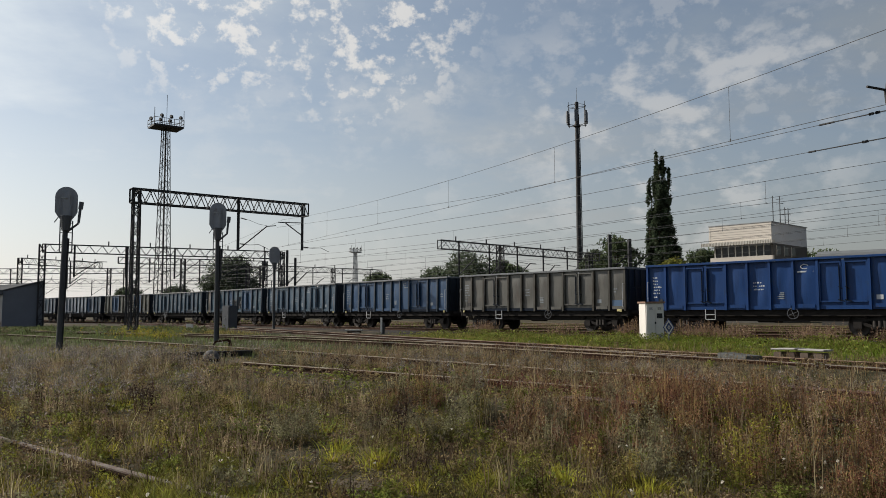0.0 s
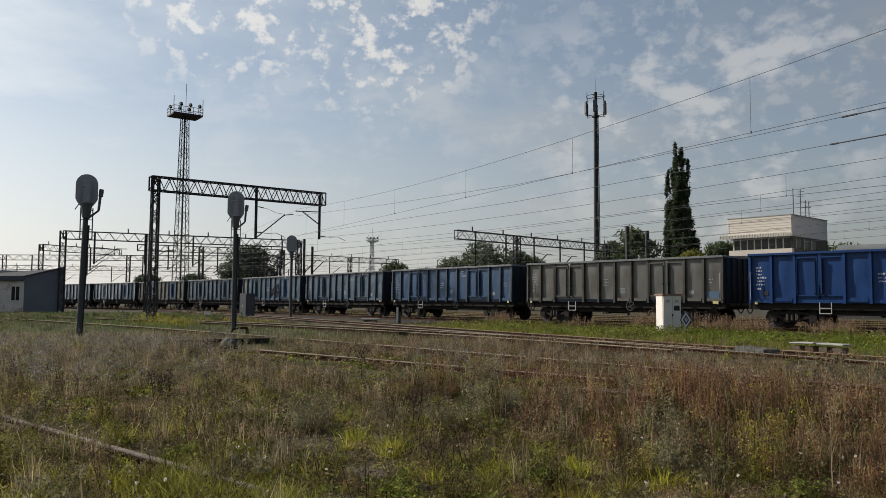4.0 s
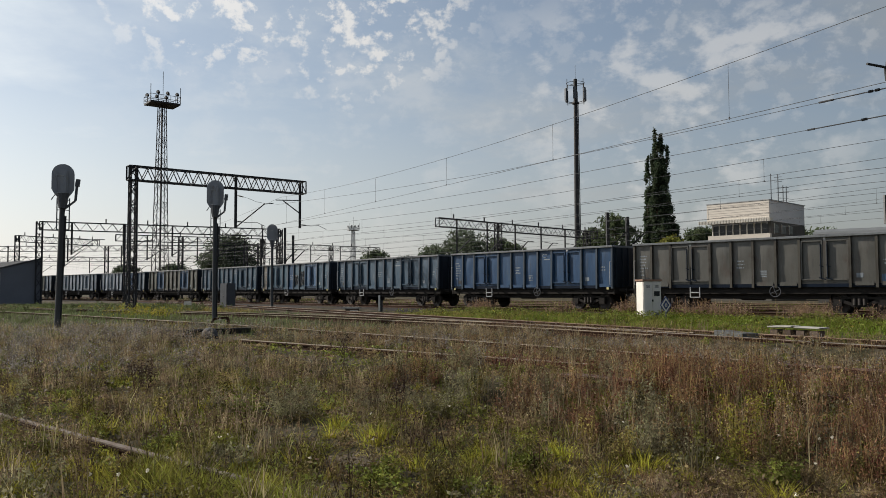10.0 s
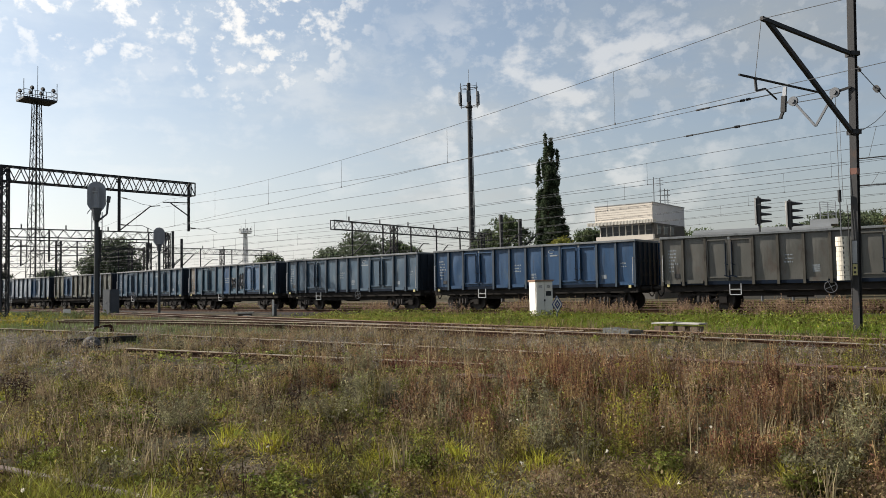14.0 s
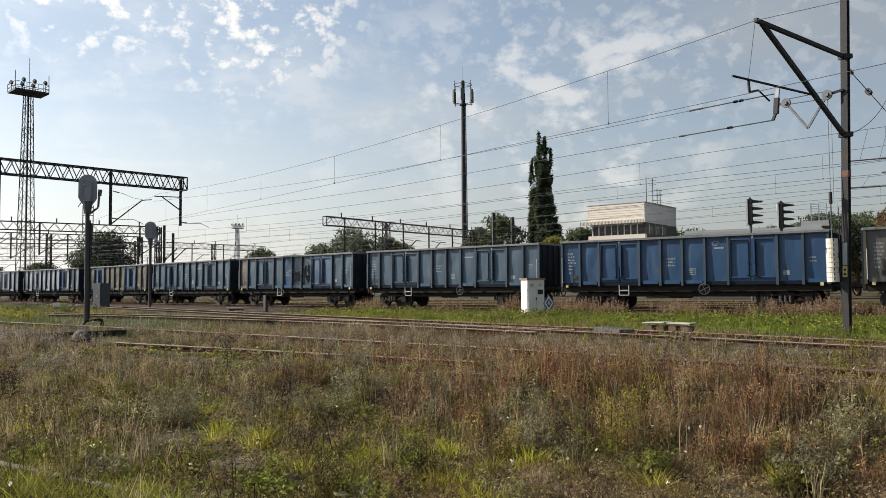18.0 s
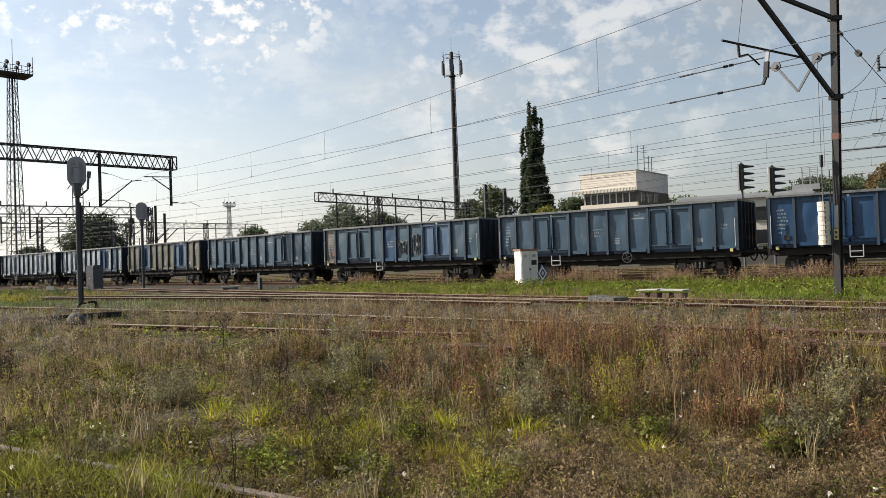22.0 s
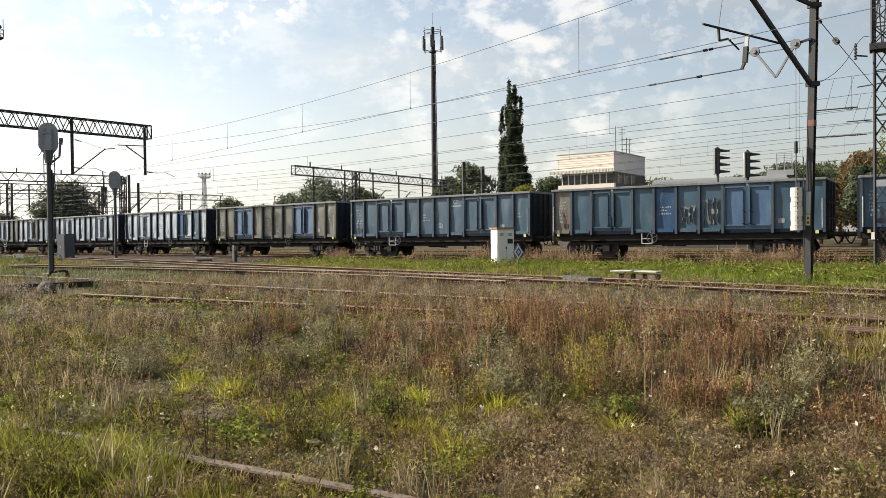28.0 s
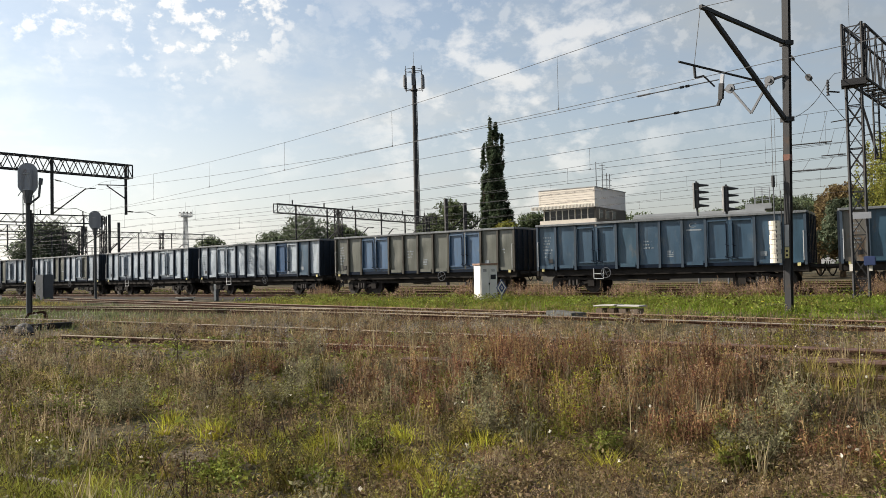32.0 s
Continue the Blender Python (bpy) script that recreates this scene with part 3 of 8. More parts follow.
    box(un, x0 + 0.02, -x0 - 0.02, -0.25, 0.25, 0.82, 1.2)
    for s in (-1, 1):
        box(un, x0 + 0.02, -x0 - 0.02, s * 1.18 - 0.05, s * 1.18 + 0.05, 0.86, 1.2)
        box(un, -3.3, 3.3, s * 0.95 - 0.05, s * 0.95 + 0.05, 0.62, 1.2)
        box(un, s * -x0 - 0.1, s * -x0 + 0.02, -1.25, 1.25, 0.86, 1.2)
    for k in range(7):
        x = x0 + 1 + k * (LEN - 2) / 6
        box(un, x - 0.05, x + 0.05, -1.18, 1.18, 0.9, 1.2)
    part("underframe", un, "under", w)
    br = B()
    tube(br, (-0.9, -0.6, 0.75), (0.2, -0.6, 0.75), 0.2, 14)
    tube(br, (0.7, -0.4, 0.8), (1.2, -0.4, 0.8), 0.16, 12)
    bar(br, (-3, -0.3, 0.72), (3, -0.3, 0.72), 0.05)
    box(br, -1.7, -1.3, -1.0, -0.6, 0.7, 0.95)
    part("brake_gear", br, "under", w)
    hw = B()
    bx0 = x0 + brake * LEN
    for k in range(16):
        a, b = 2 * math.pi * k / 16, 2 * math.pi * (k + 1) / 16
        tube(hw, (bx0 + 0.25 * math.cos(a), -SIDE + 0.0, 0.98 + 0.25 * math.sin(a)), (bx0 + 0.25 * math.cos(b), -SIDE + 0.0, 0.98 + 0.25 * math.sin(b)), 0.018, 6)
    for k in range(4):
        a = math.pi * k / 2 + 0.4
        tube(hw, (bx0, -SIDE + 0.0, 0.98), (bx0 + 0.25 * math.cos(a), -SIDE + 0.0, 0.98 + 0.25 * math.sin(a)), 0.013, 6)
    tube(hw, (bx0, -SIDE, 0.98), (bx0, -1.1, 0.98), 0.02, 6)
    part("hand_wheel", hw, "steel_grey", w)
    sets = []
    for s in (-1, 1):
        bx = s * 4.5
        bogie = part("bogie", box(B(), bx - 0.2, bx + 0.2, -1.0, 1.0, 0.55, 0.84), "under", w)
        for y in (-1.0, 1.0):
            bg = B()
            for k in (-1, 1):
                bar(bg, (bx + k * 0.15, y, 0.34), (bx + k * 0.9, y, 0.62), 0.13, 0.14)
                bar(bg, (bx + k * 0.25, y, 0.7), (bx + k * 1.1, y, 0.66), 0.12, 0.12)
            box(bg, bx - 0.33, bx + 0.33, y - 0.09, y + 0.09, 0.3, 0.8)
            part("side_frame", bg, "under", bogie)
            for k in (-1, 1):
                part("axle_box", box(B(), bx + k * 0.9 - 0.17, bx + k * 0.9 + 0.17, y - 0.1, y + 0.1, 0.32, 0.62), "under", bogie)
            if y < 0:
                for k in range(3):
                    part("spring", tube(B(), (bx - 0.2 + 0.2 * k, y - 0.1, 0.38), (bx - 0.2 + 0.2 * k, y - 0.1, 0.66), 0.075, 10), "wheel", bogie)
        for k in (-1, 1):
            sets.append(wheelset(bogie, bx + k * 0.9))
    # stencils: plain bars where the writing cannot be read
    if marks:
        mk = B()
        for (xa, za, rows_, wide) in ((0.32, 2.8, 6, 0.5), (5.55, 2.4, 3, 0.55), (0.35, 1.8, 1, 0.3), (11.9, 2.3, 2, 0.3)):
            for r in range(rows_):
                x, end = xa + rnd.uniform(0, 0.06), xa + wide * rnd.uniform(0.5, 1.0)
                while x < end:
                    k = rnd.uniform(0.03, 0.1)
                    y1 = skin(x + k / 2, za - 0.16 * r + 0.03)
                    box(mk, x0 + x, x0 + x + k, y1, y1 + 0.012, za - 0.16 * r, za + rnd.uniform(0.05, 0.085) - 0.16 * r)
                    x += k + rnd.uniform(0.015, 0.05)
        tagged(part("stencil_marks", mk, "mark" if bright else "mark_worn", w), "white stencilled lines, unreadable", kind="stuff")
        part("card_holder", box(B(), x0 + 0.62, x0 + 0.86, skin(0.74, 1.62) - 0.015, skin(0.74, 1.62) + 0.02, 1.52, 1.72), "black", w, "small black card holder")
        part("label_plate", box(B(), x0 + 10.85, x0 + 11.12, skin(10.98, 1.68) - 0.004, skin(10.98, 1.68) + 0.015, 1.58, 1.78), "mark" if bright else "mark_worn", w, "small pale square label")
        gp = B()
        for k in range(4):
            box(gp, x0 + 6.7, x0 + 7.0, skin(6.85, 1.67 + 0.085 * k), skin(6.85, 1.67 + 0.085 * k) + 0.015, 1.65 + 0.085 * k, 1.7 + 0.085 * k)
        tagged(part("table_marks", gp, "mark_worn", w), "faint stencilled table, unreadable", kind="stuff")
    for xa in (0.28, LEN - 0.4):
        part("end_tag", box(B(), x0 + xa, x0 + xa + 0.13, -SIDE - 0.015, -SIDE + 0.03, 1.1, 1.24), "lamp_yellow", w, "small pale yellow tag")
    if patch:
        part("painted_patch", box(B(), x0 + 11.85, x0 + 12.5, -SIDE + 0.06, -SIDE + 0.13, 1.4, 1.72), "blue_door", w, "small blue repainted patch")
        part("yellow_tag", box(B(), x0 + 12.2, x0 + 12.4, -SIDE - 0.02, -SIDE + 0.0, 1.12, 1.24), "lamp_yellow", w, "small yellow tag")
    if logo:
        lg = B()
        for k in range(10):
            a, b = 0.4 + 5.0 * k / 10, 0.4 + 5.0 * (k + 1) / 10
            bar(lg, (x0 + 7.95 + 0.17 * math.cos(a), skin(7.95, 3.1), 3.1 + 0.1 * math.sin(a)), (x0 + 7.95 + 0.17 * math.cos(b), skin(7.95, 3.1), 3.1 + 0.1 * math.sin(b)), 0.03)
        box(lg, x0 + 7.62, x0 + 8.32, skin(7.95, 2.87), skin(7.95, 2.87) + 0.02, 2.84, 2.91)
        part("emblem", lg, "mark" if bright else "mark_worn", w, "pale emblem over a plain bar")
    if graffiti:
        gr, ol = B(), B()
        rr = random.Random(7)
        for c0, wide, z0_, hh in ((6.52, 0.76, 1.62, 0.85), (7.56, 0.8, 1.58, 1.15)):
            for k in range(4):
                xa = c0 + wide * (k + 0.5) / 4
                lean, za, zb = rr.uniform(-0.08, 0.08), z0_ + rr.uniform(-0.06, 0.1), z0_ + hh * rr.uniform(0.8, 1.05)
                for j in range(5):
                    t0, t1 = j / 5, (j + 1) / 5
                    p = [(xa + lean * (t - 0.5) + 0.03 * math.sin(5 * t + k), za + (zb - za) * t) for t in (t0, t1)]
                    bar(gr, (x0 + p[0][0], skin(*p[0]), p[0][1]), (x0 + p[1][0], skin(*p[1]), p[1][1] + 0.01), rr.uniform(0.09, 0.14), 0.012)
                    bar(ol, (x0 + p[0][0] + 0.075, skin(*p[0]) - 0.004, p[0][1]), (x0 + p[1][0] + 0.075, skin(*p[1]) - 0.004, p[1][1]), 0.03, 0.012)
            for j in range(6):
                p = [(c0 + wide * t, z0_ + hh * (0.9 + 0.07 * math.sin(9 * t))) for t in (j / 6, (j + 1) / 6)]
                bar(gr, (x0 + p[0][0], skin(*p[0]), p[0][1]), (x0 + p[1][0], skin(*p[1]), p[1][1]), 0.012, 0.09)
        tagged(part("graffiti_outline", ol, "rust_panel", w), "dull brown outlines of scrawled graffiti, unreadable", kind="stuff")
        tagged(part("graffiti", gr, "graffiti", w), "pale grey scrawled graffiti, unreadable", kind="stuff")
    return w, sets


WAGONS = []
SPEC = [
    ("open gondola wagon in bright blue paint with white stencils", "blue_new", "blue_new", {}, dict(bright=True, logo=True)),
    ("open gondola wagon in sooty grey-brown paint, one blue patch", "brown_grey", "post_brown", {11: "brown_grey"}, dict(patch=True)),
    ("open gondola wagon in worn blue paint with white stencils", "blue_worn", "post_blue", {}, dict(logo=True)),
    ("open gondola wagon in faded blue-grey paint", "blue_grey", "post_blue", {}, dict(logo=True)),
    ("open gondola wagon in rusty blue paint with graffiti", "rusty_blue", "post_blue", {0: "rust_panel", 10: "rusty_blue", 4: "rusty_blue", 5: "blue_worn", 6: "rusty_blue", 7: "rusty_blue", 11: "rusty_blue", 8: "blue_door", 9: "blue_door"}, dict(graffiti=True, step=0.37, brake=0.41)),
    ("open gondola wagon in dusty blue-grey paint", "blue_grey", "post_blue", {4: "rusty_blue", 11: "rusty_blue"}, dict(logo=True, step=0.24, brake=0.29)),
    ("open gondola wagon, olive grey with blue doors", "olive", "post_brown", {2: "blue_door", 3: "blue_door", 8: "blue_door", 9: "blue_door"}, dict(step=0, brake=0.63)),
    ("open gondola wagon in pale grey paint", "grey_blue", "post_dark", {8: "blue_worn", 10: "blue_grey"}, {}),
    ("open gondola wagon in pale grey paint", "grey_blue", "post_dark", {}, {}),
    ("open gondola wagon, grey with olive panels", "grey_blue", "post_dark", {4: "olive", 5: "olive", 9: "olive"}, {}),
    ("open gondola wagon, grey with a few olive panels", "grey_blue", "post_dark", {2: "olive", 6: "blue_grey", 7: "olive"}, {}),
    ("open gondola wagon in pale grey paint", "grey_blue", "post_dark", {}, {}),
]
for i, (label, wall, post, panels, extra) in enumerate(SPEC):
    WAGONS.append(wagon("gondola_wagon", label, wall, post, panels, i + 1, **extra))


# ---- lattice work ----
def truss(bm, a, b, depth, width, bays, chord=0.09, web=0.045):
    """A box girder of four chords and zigzag webs, from a to b (the middle of its top)."""
    a, b = Vector(a), Vector(b)
    d = (b - a).normalized()
    side = Vector((-d.y, d.x, 0)) * (width / 2)
    dn = Vector((0, 0, -depth))
    for s in (-1, 1):
        for o in (Vector(), dn):
            bar(bm, a + side * s + o, b + side * s + o, chord)
        for k in range(bays):
            p, m, q = a.lerp(b, k / bays), a.lerp(b, (k + 0.5) / bays), a.lerp(b, (k + 1) / bays)
            bar(bm, p + side * s + dn, m + side * s, web)
            bar(bm, m + side * s, q + side * s + dn, web)
    for k in range(bays + 1):
        p = a.lerp(b, k / bays)
        bar(bm, p - side, p + side, web)
        bar(bm, p - side + dn, p + side + dn, web)
    for p in (a, b):
        for s in (-1, 1):
            bar(bm, p + side * s, p + side * s + dn, chord)
    return bm


def mast(bm, p, z0, z1, w0, w1, bays, yaw=0.0, chord=0.1, web=0.045, w_side=None):
    """A lattice mast of four legs with crossed webs."""
    r = Matrix.Rotation(radians(yaw), 3, "Z")
    p = Vector(p)

    def corner(i, k):
        u = k / bays
        w = (w0 + (w1 - w0) * u) / 2
        v = w if w_side is None else w_side / 2
        c = ((-w, -v), (w, -v), (w, v), (-w, v))[i % 4]
        return p + r @ Vector((c[0], c[1], z0 + (z1 - z0) * u))
    for i in range(4):
        bar(bm, corner(i, 0), corner(i, bays), chord)
        for k in range(bays):
            bar(bm, corner(i, k), corner(i + 1, k + 1), web)
            if k % 2:
                bar(bm, corner(i, k), corner(i + 1, k), web)
            else:
                bar(bm, corner(i + 1, k), corner(i, k + 1), web)
    return bm


def insulator(bm, a, b, r=0.06):
    a, b = Vector(a), Vector(b)
    tube(bm, a, b, r * 0.5, 8)
    for k in range(5):
        p, q = a.lerp(b, k / 5), a.lerp(b, (k + 0.6) / 5)
        tube(bm, p, q, r, 8, r * 0.5)
    return bm


def near_ground(x, y):
    return ground_z(x, y) - 0.06


# ---- overhead line gantry with one lattice leg ----
def left_gantry():
    g = thing("overhead_gantry", "black lattice steel gantry with one lattice leg and drop posts", "gantry")
    a, b, top = Vector((-19.0, 51.65, 9.4)), Vector((-8.6, 59.4, 9.4)), 9.4
    part("lattice_leg", mast(B(), (-18.85, 51.77, 0), near_ground(-19, 51.7), top, 0.46, 0.4, 15, 36.9, 0.09, 0.045), "steel_dark", g)
    d = (b - a).normalized()
    part("beam", truss(B(), a - d * 0.15, b - d * 0.1, 0.93, 0.6, 15, 0.085, 0.05), "steel_dark", g)
    p, q = a.lerp(b, 0.568), a.lerp(b, 0.965)
    for c, zb in ((p, 5.62), (q, 5.85)):
        part("drop_post", bar(B(), (c.x, c.y, 9.3), (c.x, c.y, zb), 0.17), "steel_dark", g)
    arm = B()
    e, t1 = p + d * 2.25, p + d * 2.95
    bar(arm, (p.x, p.y, 5.66), (e.x, e.y, 7.52), 0.075)
    bar(arm, (e.x, e.y, 7.5), (t1.x, t1.y, 7.6), 0.06)
    part("bracket_arm", arm, "steel_dark", g)
    w = B()
    k = p + d * 0.9
    polytube(w, [(p.x, p.y, 8.0), (k.x, k.y, 7.85), ((k.x + e.x) / 2, (k.y + e.y) / 2, 7.62), (e.x, e.y, 7.55)], 0.014)
    insulator(w, (p.x + d.x * 0.2, p.y + d.y * 0.2, 7.97), (p.x + d.x * 0.6, p.y + d.y * 0.6, 7.9), 0.06)
    part("stay_wire", w, "wire", g)
    arm = B()
    e, m = q - d * 2.0, q - d * 1.4
    bar(arm, (q.x, q.y, 7.95), (e.x, e.y, 7.86), 0.065)
    bar(arm, (q.x, q.y, 6.97), (m.x, m.y, 7.84), 0.065)
    part("bracket_arm", arm, "steel_dark", g)
    for c, sgn in ((p, 1), (q, 1)):
        st = B()
        f1, f2, f3 = c + d * 0.9 * sgn, c + d * 1.6 * sgn, c + d * 2.3 * sgn
        polytube(st, [(c.x, c.y, 6.1), (f1.x, f1.y, 6.05), (f2.x, f2.y, 6.12), (f3.x, f3.y, 5.85)], 0.02)
        insulator(st, (c.x + d.x * 0.15, c.y + d.y * 0.15, 6.1), (c.x + d.x * 0.55, c.y + d.y * 0.55, 6.08), 0.06)
        part("steady_arm", st, "steel_dark", g)
    ft = box(B(), -0.7, 0.7, -0.5, 0.5, -0.5, 0.1, pose(-18.95, 51.7, -0.2, 0, 0, 36.9))
    part("footing", ft, "concrete", g)


left_gantry()


def right_gantry():
    g = thing("overhead_gantry", "large black lattice gantry with platform, reaching over the tracks", "gantry")
    p = Vector((22.36, 24.95, 0))
    yaw = -42.0
    # slim legs in a row under a boxy head
    part("lattice_leg", mast(B(), p, near_ground(p.x, p.y), 8.0, 0.52, 0.52, 10, yaw, 0.08, 0.035, 0.32), "steel_dark", g)
    part("head_frame", mast(B(), p, 8.2, 10.3, 0.66, 0.66, 3, yaw, 0.075, 0.04, 0.6), "steel_dark", g)
    pl = box(B(), -0.42, 0.42, -0.36, 0.36, 7.92, 8.16, Matrix.Translation(p) @ pose(0, 0, 0, 0, 0, yaw))
    part("platform", pl, "steel_dark", g)
    d = Vector((0.814, 0.581, 0))
    e = p + d * 32
    part("beam", truss(B(), (p.x + d.x * 0.4, p.y + d.y * 0.4, 10.35), (e.x, e.y, 10.35), 2.1, 0.72, 26, 0.075, 0.04), "steel_dark", g)
    part("lattice_leg", mast(B(), e, near_ground(e.x, e.y), 8.4, 0.9, 0.8, 9, yaw, 0.12, 0.05, 0.6), "steel_dark", g)
    w = B()
    for k in range(46):
        c = p + d * (0.8 + k * 0.65)
        n = Vector((-d.y, d.x, 0)) * 0.33
        bar(w, (c.x - n.x, c.y - n.y, 8.32), (c.x + n.x, c.y + n.y, 8.32), 0.22, 0.03)
    part("walkway", w, "steel_dark", g)
    for u in (3.6, 8.6, 14.5, 20.0):
        c = p + d * u
        h = B()
        for sx in (-0.14, 0.14):
            bar(h, (c.x + sx, c.y, 8.3), (c.x + sx, c.y, 5.45), 0.055)
        for j in range(8):
            bar(h, (c.x - 0.14, c.y, 5.5 + 0.38 * j), (c.x + 0.14, c.y, 5.5 + 0.38 * j), 0.04)
        bar(h, (c.x, c.y, 5.6), (c.x - 0.5, c.y + 0.3, 8.1), 0.08)
        bar(h, (c.x - 0.42, c.y + 0.25, 7.3), (c.x - 1.3, c.y + 1.1, 7.2), 0.04)
        part("drop_post", h, "steel_dark", g)
    br = B()
    q = p + Vector((-0.95, 0.25, 7.75))
    bar(br, p + Vector((-0.4, 0.3, 7.75)), q, 0.05)
    insulator(br, q + Vector((0, 0, -0.15)), q + Vector((0, 0, 0.45)), 0.07)
    part("insulator", br, "steel_dark", g)
    jp = [Vector(v) for v in ((-0.35, 0.25, 8.5), (-0.7, 0.15, 8.43), (-0.95, 0.05, 8.25), (-1.3, -0.13, 7.98), (-1.6, -0.28, 7.68), (-1.93, -0.45, 7.37), (-2.3, -0.6, 7.07), (-2.69, -0.75, 6.81), (-3.05, -0.88, 6.62), (-3.4, -1.03, 6.46), (-3.86, -1.25, 6.31))]
    jw = polytube(B(), [p + v for v in jp], 0.012)
    part("jumper_wire", jw, "wire", g)
    bx = box(B(), -0.2, 0.2, -0.14, 0.14, 1.05, 1.4, Matrix.Translation(p) @ pose(0.0, -0.45, 0, 0, 0, yaw))
    bmesh.ops.bevel(bx, geom=bx.edges[:], offset=0.03, segments=2, affect="EDGES")
    part("switch_box", bx, mat("dark blue box", (0.02, 0.035, 0.1), 0.6), g, "dark blue switch box")
    sg = box(B(), -0.32, 0.3, -0.03, 0.0, 2.82, 3.07, Matrix.Translation(p) @ pose(-0.12, -0.3, 0, 0, 0, yaw))
    part("sign_plate", sg, "signal_grey", g, "blank grey plate")
    for s in (-1, 1):
        ring = box(B(), -0.055, 0.055, -0.055, 0.055, 0.85, 1.12, Matrix.Translation(p) @ pose(0, 0, 0, 0, 0, yaw) @ Matrix.Translation((0.33 * s, -0.2, 0)))
        part("painted_band", ring, "white", g)


right_gantry()


# ---- the leaning mast with its cantilever and tensioning weights ----
M["weight"] = mat("limewashed cast weight", (0.52, 0.48, 0.41), 0.8, 0, 0.25, 4, 25, 0.3, (0.25, 0.2, 0.15), 0.3)


def tension_mast():
    g = thing("catenary_mast", "tall black steel mast with cantilever, leaning slightly, beside the tracks", "mast")
    base, top = Vector((14.31, 18.65, -0.35)), Vector((14.33, 18.22, 11.2))
    at = lambda z: base.lerp(top, (z - base.z) / (top.z - base.z))
    toward = (Vector((10.64, 16.7, 0)) - Vector((14.2, 18.35, 0))).normalized()
    away = -toward
    m = B()
    q = Vector((0, 0, 1)).rotation_difference(top - base).to_matrix().to_4x4()
    L = (top - base).length
    r = Matrix.Translation(base) @ q @ Matrix.Rotation(radians(30), 4, "Z")
    prof = [(-0.15, -0.15), (-0.125, -0.15), (-0.125, -0.012), (0.125, -0.012), (0.125, -0.15), (0.15, -0.15), (0.15, 0.15), (0.125, 0.15), (0.125, 0.012), (-0.125, 0.012), (-0.125, 0.15), (-0.15, 0.15)]
    prof = [(0.58 * c[0], 0.58 * c[1]) for c in prof]
    lo, hi = [m.verts.new(r @ Vector((*c, 0))) for c in prof], [m.verts.new(r @ Vector((*c, L))) for c in prof]
    for i in range(12):
        m.faces.new((lo[i], lo[(i + 1) % 12], hi[(i + 1) % 12], hi[i]))
    m.faces.new(lo[::-1])
    m.faces.new(hi)
    part("column", m, "steel_dark", g)
    bd = box(B(), -0.092, 0.092, -0.092, 0.092, 4.37, 4.54, r)
    part("red_band", bd, mat("red paint", (0.1, 0.035, 0.022), 0.6, dirt=RUST, dirt_amount=0.3), g, "faded red band")
    for k in range(6):
        rv = B()
        for z in np.arange(0.8 + 0.02 * k, 9.5, 1.2):
            p = r @ Vector((-0.1, -0.07 + 0.14 * (k % 2), z + k * 0.2))
            tube(rv, p, p + Vector((-0.012, -0.012, 0)), 0.012, 6)
        part("bolts", rv, "steel_grey", g)
        break
    ft = box(B(), -0.4, 0.4, -0.4, 0.4, -0.3, 0.12, Matrix.Translation((base.x, base.y, base.z)))
    bmesh.ops.bevel(ft, geom=ft.edges[:], offset=0.05, segments=2, affect="EDGES")
    part("footing", ft, "concrete", g)
    pt = box(B(), -0.112, -0.104, -0.06, 0.06, 2.0, 2.6, r)
    part("number_plate", pt, "steel_light", g, "grey plate with plain bars")
    py = box(B(), -0.112, -0.104, -0.06, 0.06, 1.68, 1.98, r)
    yel = part("yellow_plate", py, "lamp_yellow", g, "yellow plate with plain dark bars")
    for dz in (1.73, 1.85):
        part("bar_mark", box(B(), -0.118, -0.113, -0.03, 0.03, dz, dz + 0.06, r), "black", yel)
    tip = Vector((10.64, 16.7, 7.49))
    ca = B()
    bar(ca, at(7.25) + toward * 0.08, tip, 0.085, 0.095)
    bar(ca, at(5.15) + toward * 0.12, tip + Vector((0.25, 0.13, -0.02)), 0.09, 0.11)
    part("cantilever", ca, "steel_dark", g)
    for z in (7.25, 5.15):
        cl = box(B(), -0.13, 0.13, -0.13, 0.13, z - 0.06, z + 0.06, Matrix.Translation((at(z).x, at(z).y, 0)))
        part("clamp", cl, "steel_dark", g)
    st = B()
    k = at(5.15).lerp(tip, 0.35)
    e = Vector((10.15, 16.95, 6.18))
    tube(st, at(5.15).lerp(tip, 0.37), e, 0.03, 8)
    f = e.lerp(k, 0.18)
    tube(st, f, f + Vector((0.02, 0, -0.3)), 0.035, 8)
    tube(st, f + Vector((0.02, 0, -0.3)), f + Vector((0.35, 0.15, -0.2)), 0.022, 6)
    tube(st, f + Vector((0.35, 0.15, -0.2)), f + Vector((0.75, 0.3, -0.42)), 0.022, 6)
    part("steady_arm", st, "steel_dark", g)
    wr = tube(B(), tip, f, 0.008, 5)
    part("hanger_wire", wr, "wire", g)
    # pulleys and the V of straps
    u = Vector((-math.sin(radians(28)), math.cos(radians(28)), 0))
    p0 = at(6.35) + toward * 0.12
    p1 = p0 + u * 0.32 + Vector((-0.12, 0, -0.08))
    p2 = p0 + u * 1.48 + Vector((-0.12, 0, -0.08))
    for c in (p1, p2):
        pu = B()
        ax = Vector((math.cos(radians(28)), math.sin(radians(28)), 0))
        tube(pu, c - ax * 0.03, c + ax * 0.03, 0.135, 16)
        tube(pu, c - ax * 0.07, c + ax * 0.07, 0.06, 10)
        part("pulley", pu, "steel_grey", g)
